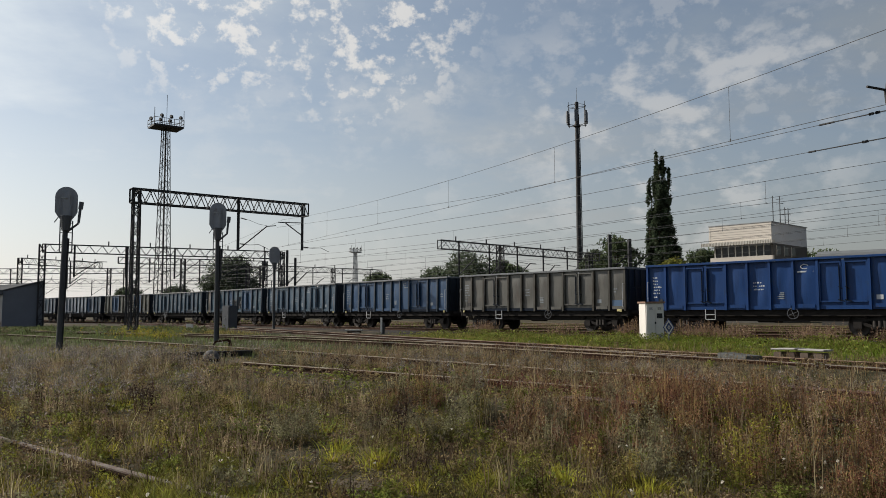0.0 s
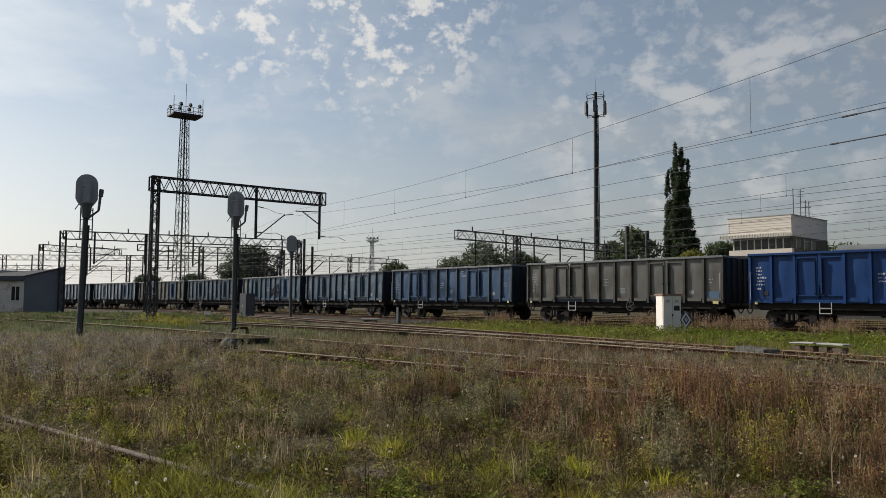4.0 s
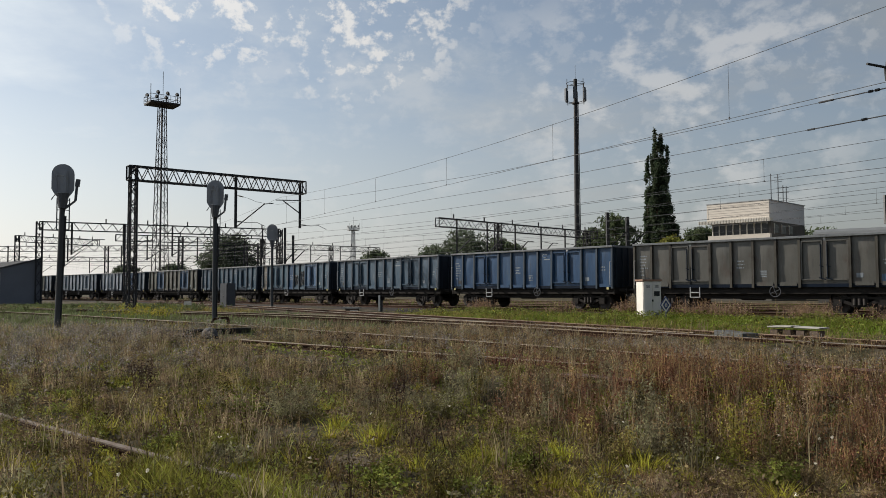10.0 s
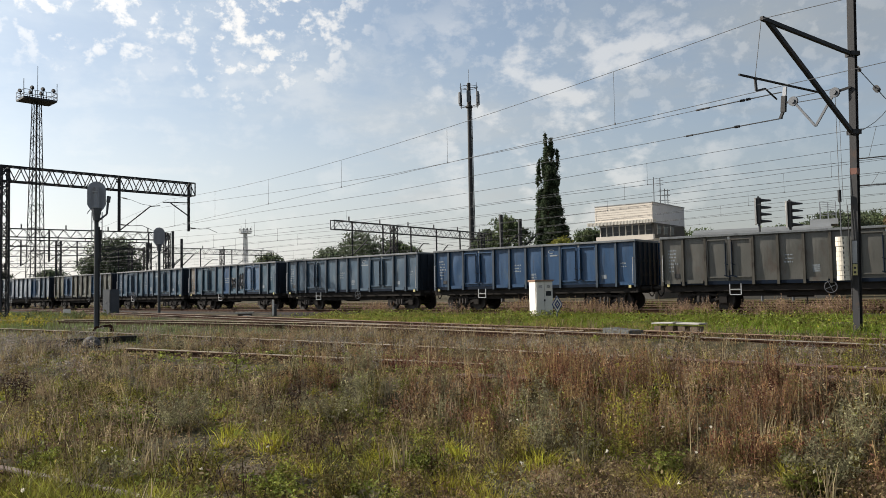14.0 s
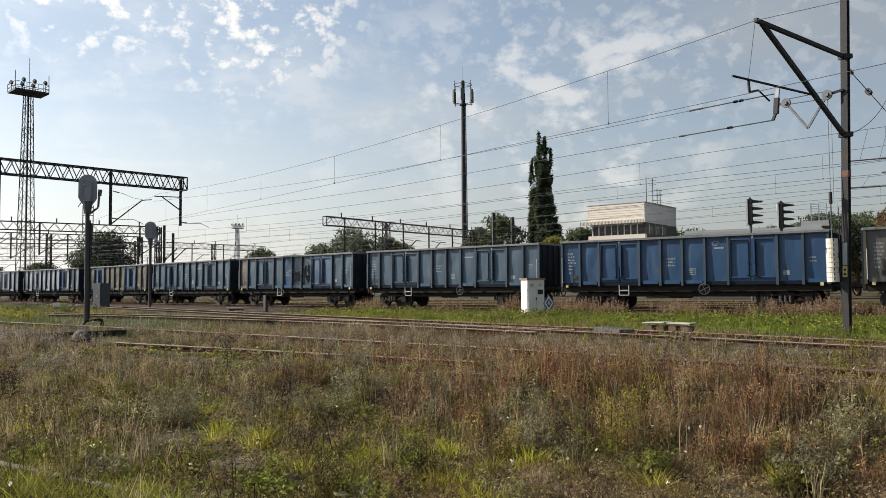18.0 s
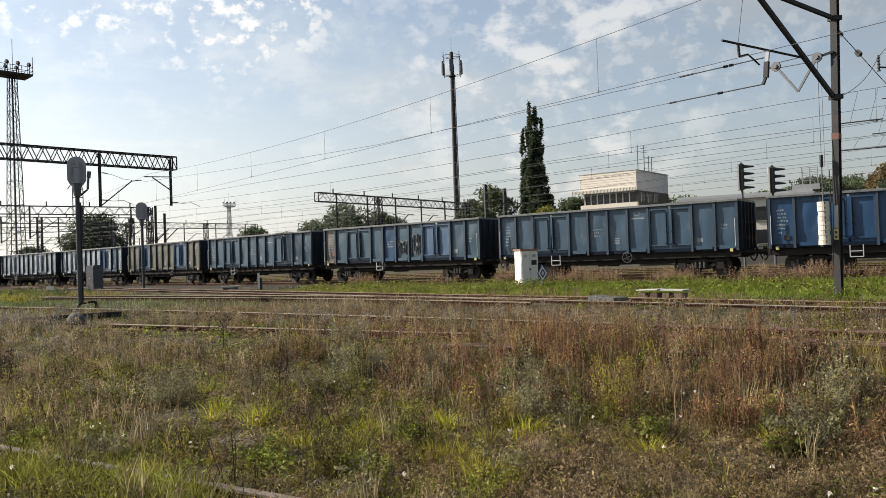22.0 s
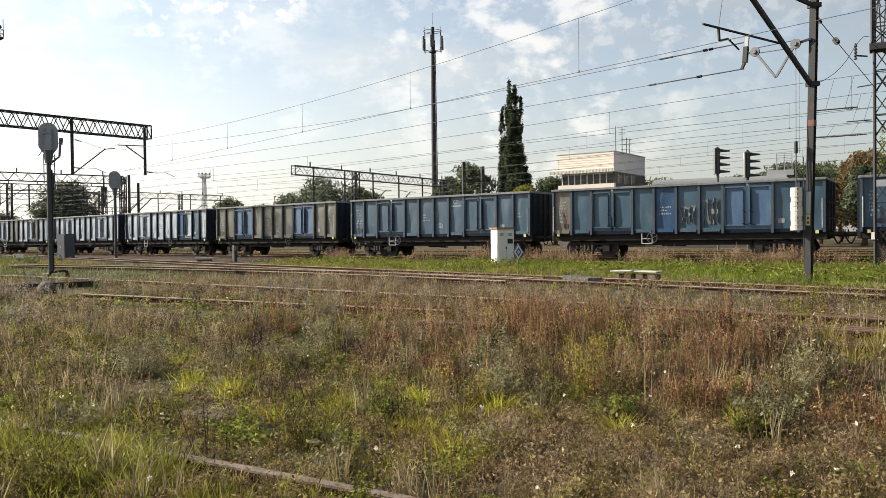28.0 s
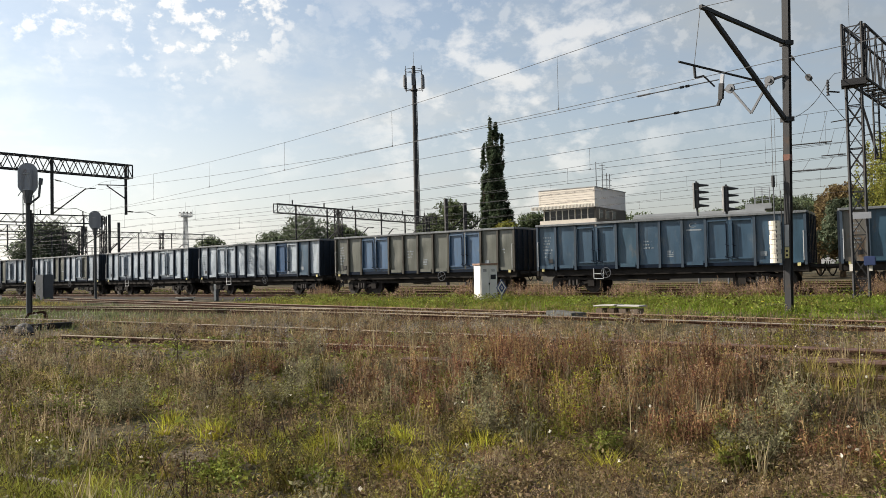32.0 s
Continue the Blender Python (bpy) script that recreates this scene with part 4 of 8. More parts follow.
    part("pulley_link", bar(B(), p0, p1, 0.06), "steel_dark", g)
    low = p1.lerp(p2, 0.48) + Vector((0, 0, -0.82))
    for c in (p1, p2):
        part("strap", bar(B(), c, low, 0.04, 0.06), "steel_grey", g)
    tn = B()
    tube(tn, p1 + Vector((0, 0, 0.1)), p2 + Vector((0, 0, 0.1)), 0.012, 5)
    tube(tn, p1 + Vector((0, 0, -0.1)), p2 + Vector((0, 0, -0.05)), 0.012, 5)
    part("tension_wires", tn, "wire", g)
    ins = B()
    bar(ins, p2 + u * 0.26 + Vector((0, 0, 0.2)), p2 + u * 0.3 + Vector((0, 0, -0.25)), 0.1, 0.13)
    bar(ins, p2, p2 + u * 0.28, 0.05)
    bar(ins, p2 + u * 0.3 + Vector((0, 0, -0.22)), p2 + u * 0.4 + Vector((0, 0, -0.42)), 0.07)
    part("yoke_plate", bar(B(), p2 + u * 0.22 + Vector((0, 0, 0.46)), p2 + u * 0.25 + Vector((0, 0, 0.2)), 0.06, 0.1), "signal_grey", g, "pale galvanised yoke plate")
    part("tension_yoke", ins, "steel_dark", g)
    # weights on their wire
    wx, wy = 13.93, 18.62
    part("weight_wire", tube(B(), (wx, wy, 2.35), (p1.x + 0.02, p1.y + 0.02, p1.z), 0.008, 6), "wire", g)
    part("weight_wire", tube(B(), (wx + 0.1, wy, 3.3), (p1.x + 0.12, p1.y + 0.02, p1.z - 0.6), 0.006, 6), "wire", g)
    part("weight_rod", tube(B(), (wx, wy, 2.35), (wx, wy, 3.5), 0.018, 6), "steel_grey", g)
    part("turnbuckle", tube(B(), (wx, wy, 3.3), (wx, wy, 3.62), 0.045, 8), "steel_dark", g)
    for j in range(9):
        wt = tube(B(), (wx + 0.008 * math.sin(j * 2.3), wy, 1.2 + 0.13 * j), (wx + 0.008 * math.sin(j * 2.3), wy, 1.322 + 0.13 * j), 0.145 + 0.006 * math.cos(j * 1.7), 18)
        wo = part("weight_disc", wt, "weight", g)
        part("notch", box(B(), -0.012, 0.012, -0.152, -0.1, 1.25 + 0.13 * j, 1.31 + 0.13 * j, Matrix.Translation((wx, wy, 0)) @ Matrix.Rotation(-0.4, 4, "Z")), "black", wo)
    gd = B()
    bar(gd, (wx + 0.19, wy - 0.05, 0.4), (wx + 0.19, wy - 0.05, 3.2), 0.016)
    part("guide_rod", gd, "steel_dark", g)
    # stay to the next gantry, with insulators
    a, b = at(6.95) + away * 0.15, Vector((22.2, 25.0, 6.4))
    s = B()
    tube(s, a, b, 0.012, 5)
    insulator(s, a.lerp(b, 0.015), a.lerp(b, 0.05), 0.055)
    insulator(s, a.lerp(b, 0.24), a.lerp(b, 0.27), 0.09)
    part("stay_wire", s, "wire", g)
    return u, p2


WIRE_U, YOKE = tension_mast()


# ---- wires ----
def wire_run(points, droppers, label, r=0.0065):
    """Messenger and contact wires through points (x, y, z of the messenger, z of the contact wire), with droppers every so many metres."""
    g = thing("overhead_line", label, "overhead wire")
    part("messenger_wire", polytube(B(), [(x, y, zm) for x, y, zm, zc in points], r), "wire", g)
    part("contact_wire", polytube(B(), [(x, y, zc) for x, y, zm, zc in points], r), "wire", g)
    drp, run, want = B(), 0.0, droppers[0]
    for a, b in zip(points, points[1:]):
        a, b = Vector(a), Vector(b)
        step = (b - a).to_2d().length
        while want < run + step:
            x, y, zm, zc = a.lerp(b, (want - run) / step)
            tube(drp, (x, y, zc), (x, y, zm), r * 0.7, 4)
            tube(drp, (x, y, zc - 0.02), (x, y, zc + 0.05), r * 2.6, 5)
            want += droppers[1]
        run += step
    tagged(part("dropper_set", drp, "wire", g), "thin dropper wires", kind="stuff")
    return g


def near_line():
    """The line over the weedy track: three spans, the middle one from the cantilever to the gantry."""
    pts = []
    for a, b, sag in (((34.0, -27.5, 7.4, 5.75), (10.64, 16.7, 7.47, 5.75), 0.9), ((10.64, 16.7, 7.47, 5.75), (-10.2, 57.8, 8.05, 6.05), 0.62), ((-10.2, 57.8, 8.05, 6.05), (-42, 112, 7.4, 5.8), 0.9)):
        for k in range(15):
            u = k / 14
            p = [m + (n - m) * u for m, n in zip(a, b)]
            if not pts or k:
                pts.append((p[0], p[1], p[2] - 4 * sag * u * (1 - u), p[3]))
    wire_run(pts, (6.6, 8.0), "contact and messenger wires with droppers over the weedy track", 0.008)


near_line()


def yard_lines():
    """The lines over the freight track and the tracks behind it, raised where they near the big gantry."""
    mess = ((-46, 7.6), (-22, 7.2), (0, 8.0), (8, 7.68), (18, 7.18), (28, 6.85), (38, 6.72), (48, 6.76), (58, 6.95), (70, 7.25), (82, 6.9), (95, 6.75), (108, 6.95), (120, 7.3), (145, 6.75), (170, 7.3), (196, 6.8))
    cont = ((-46, 5.9), (-22, 6.0), (0, 6.5), (8, 6.42), (18, 6.24), (38, 5.72), (58, 5.7), (196, 5.7))
    stations = list(range(-46, 196, 4))
    zm = np.interp(stations, *np.array(mess).T)
    zc = np.interp(stations, *np.array(cont).T)
    for k, off in enumerate((1.43, 6.2, 11.0, 16.5, 22.0, 27.5)):
        pts = []
        for s, m, c in zip(stations, zm, zc):
            p, h = train_line(s)
            pts.append((p.x + math.cos(h) * off, p.y + math.sin(h) * off, m - 0.06 * k, c))
        wire_run(pts, (4.0 + 2.3 * k, 11.0), "thin overhead wires with droppers above the yard tracks", 0.011)


yard_lines()


def steady_arms():
    """Dark insulated arms that hold the yard wires near the big gantry, hung from the messengers on stays."""
    g = thing("steady_arm_set", "dark insulated arms with stays on the wires by the gantry", "overhead wire")
    for off, s0, s1, z, top_z in ((1.43, 2.0, 3.7, 6.55, 7.9), (6.2, 1.7, 2.8, 6.55, 7.8), (6.2, 1.9, 4.3, 5.88, 6.45)):
        (p0, h0), (p1, h1) = train_line(s0), train_line(s1)
        a = p0 + Vector((math.cos(h0), math.sin(h0), 0)) * off + Vector((0, 0, z))
        b = p1 + Vector((math.cos(h1), math.sin(h1), 0)) * off + Vector((0, 0, z))
        arm = part("arm", tube(B(), a, b, 0.028, 6), "steel_dark", g)
        part("insulator", insulator(B(), a.lerp(b, 0.12), a.lerp(b, 0.34), 0.06), "steel_dark", arm)
        for k in (0.3, 0.75):
            c = a.lerp(b, k)
            part("stay", tube(B(), c, (c.x + 0.25, c.y - 0.25, top_z), 0.009, 5), "wire", arm)


steady_arms()


def anchored_wires():
    g = thing("anchored_line", "two anchored wires with insulators running to the tension mast", "overhead wire")
    end = Vector((-10.6, 57.6, 0))
    for dz, heights in ((0.33, (6.55, 6.55, 6.52, 6.5, 6.86, 7.45)), (-0.42, (5.83, 5.81, 5.78, 5.72, 5.86, 5.95))):
        a = YOKE + WIRE_U * 0.33 + Vector((0, 0, dz))
        w = B()
        n = 15
        pts = []
        for k in range(n + 1):
            u = k / n
            z = np.interp(u, (0, 0.12, 0.25, 0.4, 0.68, 1.0), (a.z,) + heights[1:])
            pts.append(Vector((a.x + (end.x - a.x) * u, a.y + (end.y - a.y) * u, float(z))))
        polytube(w, pts, 0.0085)
        part("wire", w, "wire", g)
        rod = pts[0].lerp(pts[1], 0.75 if dz > 0 else 0.95)
        part("rod", tube(B(), pts[0], rod, 0.017, 6), "steel_dark", g)
        for u in (0.42, 0.5) if dz > 0 else (0.46,):
            c = pts[0].lerp(rod, u)
            part("insulator", insulator(B(), c, pts[0].lerp(rod, u + 0.06), 0.045), "steel_dark", g)
        part("clamp", tube(B(), rod, rod.lerp(pts[1], 0.6) if dz > 0 else rod + (rod - pts[0]) * 0.08, 0.028, 6), "steel_dark", g)


anchored_wires()


# ---- signals seen from behind ----
M["post_grey"] = mat("dark grey post paint", (0.035, 0.038, 0.042), 0.65, 0.0, 0.25, 2, 30, 0.2, RUST, 0.15)


def back_signal(x, y, zt, w, h, label, ladder=True, post=0.085, lean=(0, 0)):
    g = thing("light_signal", label, "railway signal", group="signals seen from behind")
    f = math.degrees(math.atan2(-x, y))
    m0 = Matrix.Translation((x, y, 0)) @ pose(0, 0, 0, 0, 0, f)
    z0 = near_ground(x, y)
    part("post", tube(B(), m0 @ Vector((lean[0], 0, z0)), m0 @ Vector((0, 0, zt - h + 0.1)), post, 14), "post_grey", g)
    # oval back plate with the lamp hood narrowing below it
    pl = B()
    outline = []
    rr = w / 2
    n = 12
    for k in range(n + 1):
        a = math.pi * k / n
        outline.append((rr * math.cos(a), zt - rr + rr * math.sin(a)))
    for k in range(n + 1):
        a = math.pi + math.pi * k / n
        outline.append((rr * (1 - 0.42 * math.sin(math.pi * k / n)) * math.cos(a), zt - h + rr * 1.15 + rr * 1.1 * math.sin(a)))
    vf = [pl.verts.new(m0 @ Vector((px, -0.02, pz))) for px, pz in outline]
    vb = [pl.verts.new(m0 @ Vector((px, 0.02, pz))) for px, pz in outline]
    pl.faces.new(vf)
    pl.faces.new(vb[::-1])
    for i in range(len(vf)):
        j = (i + 1) % len(vf)
        pl.faces.new((vf[i], vb[i], vb[j], vf[j]))
    part("back_plate", pl, "signal_grey", g)
    hd = box(B(), -rr * 0.42, rr * 0.42, -0.2, -0.02, zt - h * 1.02, zt - h * 0.16, m0)
    bmesh.ops.bevel(hd, geom=hd.edges[:], offset=0.05, segments=2, affect="EDGES")
    part("lamp_housing", hd, "signal_grey", g)
    for z in (zt - 0.33 * h, zt - 0.8 * h):
        hg = B()
        bar(hg, m0 @ Vector((-rr * 0.5, -0.215, z)), m0 @ Vector((rr * 0.1, -0.215, z)), 0.025)
        part("hinge", hg, "steel_light", g)
    nk = tube(B(), m0 @ Vector((0, -0.06, zt - h - 0.25)), m0 @ Vector((0, -0.06, zt - h + 0.25)), 0.13, 10, 0.2)
    part("neck", nk, "steel_grey", g)
    # bent arm with a small lamp beside it
    ar = B()
    tube(ar, m0 @ Vector((0.05, -0.05, zt - h - 0.28)), m0 @ Vector((w * 0.55, -0.05, zt - h + 0.02)), 0.04, 8)
    tube(ar, m0 @ Vector((w * 0.55, -0.05, zt - h + 0.02)), m0 @ Vector((w * 0.62, -0.05, zt - h + 0.6)), 0.045, 8)
    tube(ar, m0 @ Vector((w * 0.62, -0.05, zt - h + 0.5)), m0 @ Vector((w * 0.66, -0.05, zt - h + 0.75)), 0.075, 8)
    part("side_arm", ar, "steel_grey", g)
    if ladder:
        ld = B()
        for s in (-1, 1):
            bar(ld, m0 @ Vector((0.19 * s + 0.02, 0.2, zt - h - 1.0)), m0 @ Vector((0.19 * s + 0.02, 0.2, zt - h + 0.12)), 0.03)
        for k in range(4):
            z = zt - h - 0.95 + 0.33 * k
            bar(ld, m0 @ Vector((-0.17, 0.2, z)), m0 @ Vector((0.21, 0.2, z)), 0.025)
        bar(ld, m0 @ Vector((-0.35, 0.25, zt - h + 0.05)), m0 @ Vector((-0.19, 0.2, zt - h + 0.3)), 0.025)
        part("ladder_cage", ld, "steel_grey", g)
        cb = B()
        bar(cb, m0 @ Vector((lean[0] + 0.1, 0.03, z0)), m0 @ Vector((0.1, 0.03, zt - h - 0.5)), 0.06)
        part("cable_duct", cb, "steel_dark", g)
    bmm = box(B(), -0.3, 0.3, -0.3, 0.3, z0 - 0.2, z0 + 0.16, m0)
    part("footing", bmm, "concrete", g)


back_signal(-11.95, 26.4, 5.42, 0.7, 1.25, "grey light signal on a steel post, seen from behind", post=0.085, lean=(-0.1, 0))
back_signal(-8.65, 33.3, 5.85, 0.7, 1.35, "grey light signal with ladder cage, seen from behind")
back_signal(-11.2, 60.0, 6.22, 0.8, 1.5, "slim grey light signal far off beside the train", ladder=False, post=0.1)


def point_machine():
    g = thing("point_machine", "dark point timber with a two-tone domed cover in weeds", "point machine")
    m0 = Matrix.Translation((-5.95, 23.15, -0.27)) @ pose(0, 0, 0, 0, 0, 36)
    tb = box(B(), -2.1, 1.05, -0.13, 0.13, 0.08, 0.28, m0)
    bmesh.ops.bevel(tb, geom=tb.edges[:], offset=0.02, segments=1, affect="EDGES")
    part("timber", tb, "under", g)
    for k in (-1.8, -0.5, 0.8):
        part("bearer", box(B(), k - 0.1, k + 0.1, -0.3, 0.6, -0.3, 0.08, m0), "under", g)
    part("timber", box(B(), -0.1, 1.0, 0.25, 0.5, 0.05, 0.25, m0), "under", g)
    dm = B()
    bmesh.ops.create_uvsphere(dm, u_segments=18, v_segments=10, radius=0.23, matrix=Matrix.Translation((-5.8, 21.9, -0.12)))
    part("domed_cover", dm, mat("dull grey paint", (0.05, 0.05, 0.052), 0.8, 0, 0.3, 4, 30, 0.2, RUST, 0.3), g, "grey domed cover", True)
    part("cover_skirt", tube(B(), (-5.8, 21.9, -0.45), (-5.8, 21.9, -0.13), 0.245, 18), "under", g)
    g = thing("switch_lever", "bent rusty switch lever beside a signal post", "switch lever")
    lv = B()
    bar(lv, (-7.6, 28.5, -0.25), (-7.4, 28.5, 0.1), 0.07)
    bar(lv, (-7.4, 28.5, 0.1), (-6.9, 28.4, 0.16), 0.07)
    bar(lv, (-6.9, 28.4, 0.16), (-6.82, 28.4, -0.15), 0.1)
    part("arm", lv, "rail", g)
    part("base", box(B(), -0.5, 0.75, -0.2, 0.2, -0.5, 0.0, Matrix.Translation((-7.3, 28.5, -0.22))), "under", g)


point_machine()


def cabinet():
    g = thing("relay_cabinet", "white trackside relay cabinet with a brown lid, standing in grass", "cabinet", Matrix.Translation((10.47, 34.95, -0.25)) @ pose(0, 0, 0, 0, 0, 14))
    b = box(B(), -0.46, 0.46, -0.3, 0.3, 0.0, 1.72)
    bmesh.ops.bevel(b, geom=b.edges[:], offset=0.02, segments=2, affect="EDGES")
    part("body", b, "white", g)
    l = box(B(), -0.5, 0.5, -0.34, 0.34, 1.72, 1.8)
    part("lid", l, mat("brown lid", (0.22, 0.13, 0.09), 0.7, dirt=RUST, dirt_amount=0.3), g, "brown painted lid")
    for s in (-1, 1):
        d = part("door", box(B(), 0.015 * s if s > 0 else -0.43, 0.43 if s > 0 else -0.015, -0.325, -0.302, 0.1, 1.66), "white", g)
        for z in (0.22, 1.42):
            for k in range(3):
                part("vent_slot", box(B(), s * 0.22 - 0.09, s * 0.22 + 0.09, -0.332, -0.327, z + 0.045 * k, z + 0.02 + 0.045 * k), "steel_grey", d)
    part("plate", box(B(), 0.08, 0.36, -0.336, -0.328, 1.05, 1.27), "steel_dark", g, "dark plate with plain bars")
    part("lock", box(B(), -0.03, 0.03, -0.35, -0.325, 0.8, 0.9), "steel_dark", g)
    part("plinth", box(B(), -0.5, 0.5, -0.34, 0.34, -0.2, 0.04), "concrete", g)


cabinet()


def diamond_sign():
    g = thing("marker_sign", "blue and white diamond marker board on a post", "sign", Matrix.Translation((10.75, 33.4, -0.2)) @ pose(0, 0, 0, 0, 0, 14))
    part("post", bar(B(), (0, 0.03, 0), (0, 0.03, 1.0), 0.05), "steel_grey", g)
    blue = mat("sign blue", (0.03, 0.05, 0.14), 0.5)
    for k, (r, m) in enumerate(((0.4, blue), (0.32, "white"), (0.22, blue), (0.1, "white"), (0.045, blue))):
        bm = B()
        y = -0.006 * k
        vs = [bm.verts.new((x * r * 0.72, yy, 0.62 + z * r)) for yy in (y, y + 0.005) for x, z in ((1, 0), (0, 1), (-1, 0), (0, -1))]
        bm.faces.new(vs[:4])
        bm.faces.new(vs[4:][::-1])
        for i in range(4):
            j = (i + 1) % 4
            bm.faces.new((vs[i], vs[i + 4], vs[j + 4], vs[j]))
        part("diamond", bm, m, g)


diamond_sign()


M["slab_pale"] = mat("bleached concrete", (0.28, 0.27, 0.25), 0.9, 0, 0.35, 5, 30, 0.5, (0.2, 0.18, 0.15), 0.35, 4.0)


def slab_stack(x, y, yaw, n, L, name, label):
    g = thing(name, label, "concrete slabs", Matrix.Translation((x, y, -0.01 if n > 1 else -0.12)) @ pose(0, 0, 0, 0, 0, yaw))
    rnd = random.Random(n)
    for k in range(n):
        b = box(B(), -L / 2, L / 2, -0.22, 0.22, 0.03 if n > 1 else -0.1, 0.07)
        bmesh.ops.bevel(b, geom=b.edges[:], offset=0.012, segments=1, affect="EDGES")
        o = part("slab", b, "slab_pale" if n > 1 else mat("dark grey concrete", (0.07, 0.072, 0.07), 0.85, 0, 0.3, 3, 30, 0.5), g)
        o.matrix_basis = pose((k - (n - 1) / 2) * (L + 0.05), rnd.uniform(-0.05, 0.05), 0.10 + rnd.uniform(0, 0.03), 0, rnd.uniform(-2, 2), rnd.uniform(-3, 3))
    for k in range(2 * n):
        o = part("block", box(B(), -0.1, 0.1, -0.18, 0.18, -0.4, 0.1), "tie", g)
        o.matrix_basis = pose((k - n + 0.5) * L * 0.52, 0.02, 0)


slab_stack(9.35, 18.95, -55, 2, 0.66, "slab_bench", "pale concrete slabs lying on blocks in the grass")
slab_stack(7.78, 18.77, -78, 1, 1.2, "grey_slab", "single grey concrete slab in the grass by the rail")


def small_posts():
    g = thing("marker_post", "short white trackside post with a black foot", "post", Matrix.Translation((-2.35, 47.5, -0.25)))
    part("post", box(B(), -0.07, 0.05, -0.05, 0.05, 0.1, 1.05), "white", g)
    part("post_back", box(B(), 0.052, 0.2, -0.07, 0.07, 0, 0.75), "black", g)
    g = thing("ground_signal", "low white ground signal head", "railway signal", Matrix.Translation((-16.4, 56.0, -0.25)))
    part("stand", tube(B(), (0, 0, 0), (0, 0, 0.4), 0.06, 8), "white", g)
    part("head", box(B(), -0.22, 0.22, -0.12, 0.12, 0.35, 0.62), "white", g)
    g = thing("relay_cabinet", "tall grey steel trackside cabinet with two hinged fronts", "cabinet", Matrix.Translation((-14.5, 59.8, -0.3)) @ pose(0, 0, 0, 0, 0, -38))
    b = box(B(), -0.42, 0.42, -0.4, 0.4, 0, 2.0)
    bmesh.ops.bevel(b, geom=b.edges[:], offset=0.03, segments=2, affect="EDGES")
    part("body", b, "steel_grey", g)
    dr = part("door", box(B(), -0.36, 0.36, -0.425, -0.402, 0.15, 1.9), "steel_grey", g)
    part("lock", box(B(), -0.03, 0.03, -0.44, -0.425, 1.0, 1.12), "steel_light", dr)
    part("side_door", box(B(), 0.422, 0.445, -0.34, 0.34, 0.15, 1.9), "steel_grey", g)
    g = thing("track_bench", "low white concrete cover between the rails", "cover", Matrix.Translation((-4.2, 50.2, -0.16)))
    part("lid", box(B(), -0.62, 0.5, -0.3, 0.3, 0.1, 0.2), "slab_pale", g)
    part("base", box(B(), -0.45, 0.4, -0.25, 0.25, -0.2, 0.1), "tie", g)
    part("loose_slab", box(B(), -0.1, 0.36, -0.75, -0.4, -0.1, 0.0), "slab_pale", g)
    g = thing("thin_post", "thin grey steel post with a small box", "post", Matrix.Translation((22.5, 32.6, -0.3)))
    part("post", tube(B(), (0, 0, 0), (0, 0, 2.3), 0.035, 8), "steel_grey", g)
    part("box", box(B(), -0.07, 0.07, -0.07, 0.07, 1.6, 1.95), "steel_dark", g)
    g = thing("short_post", "short dark steel post in the weeds", "post", Matrix.Translation((13.4, 13.35, -0.3)))
    part("post", tube(B(), (0, 0, 0), (0, 0, 1.1), 0.045, 8), "steel_dark", g)
    part("cap", tube(B(), (0, 0, 1.1), (0, 0, 1.22), 0.065, 8), "steel_light", g)


small_posts()


# ---- towers ----
def cell_tower():
    g = thing("mobile_phone_mast", "tall dark steel monopole with antenna cluster and lightning rod", "mast", Matrix.Translation((26.4, 127.3, 0)))
    part("pole", tube(B(), (0, 0, -0.3), (0, 0, 36.2), 0.5, 20, 0.3), "steel_dark", g)
    part("lightning_rod", tube(B(), (0, 0, 36.2), (0, 0, 38.6), 0.03, 6), "steel_grey", g)
    pf = tube(B(), (0, 0, 32.0), (0, 0, 32.35), 0.62, 16, 0.5)
    for k in range(6):
        a, b = 2 * math.pi * k / 6 + 0.25, 2 * math.pi * (k + 1) / 6 + 0.25
        bar(pf, (0.4 * math.cos(a), 0.4 * math.sin(a), 32.15), (1.75 * math.cos(a), 1.75 * math.sin(a), 32.3), 0.09)
    part("platform", pf, "steel_dark", g)
    ri = B()
    for k in range(18):
        a, b = 2 * math.pi * k / 18, 2 * math.pi * (k + 1) / 18
        tube(ri, (1.5 * math.cos(a), 1.5 * math.sin(a), 35.5), (1.5 * math.cos(b), 1.5 * math.sin(b), 35.5), 0.045, 5)
    for k in range(3):
        a = 2 * math.pi * k / 3
        tube(ri, (0, 0, 35.5), (1.5 * math.cos(a), 1.5 * math.sin(a), 35.5), 0.05, 5)
    part("ring", ri, "steel_dark", g)
    for k in range(6):
        a = 2 * math.pi * k / 6 + 0.25
        x, y = 1.75 * math.cos(a), 1.75 * math.sin(a)
        q = part("antenna", box(B(), -0.26, 0.26, -0.14, 0.14, 0, 1.95, Matrix.Translation((x, y, 32.55)) @ Matrix.Rotation(a + math.pi / 2, 4, "Z")), "steel_grey", g)
        part("pipe", tube(B(), (x * 0.88, y * 0.88, 32.0), (x * 0.88, y * 0.88, 36.1 if k % 2 else 35.5), 0.05, 6), "steel_dark", q)
    part("ladder", bar(B(), (0.62, 0, 0), (0.42, 0, 32), 0.12), "steel_dark", g)


cell_tower()


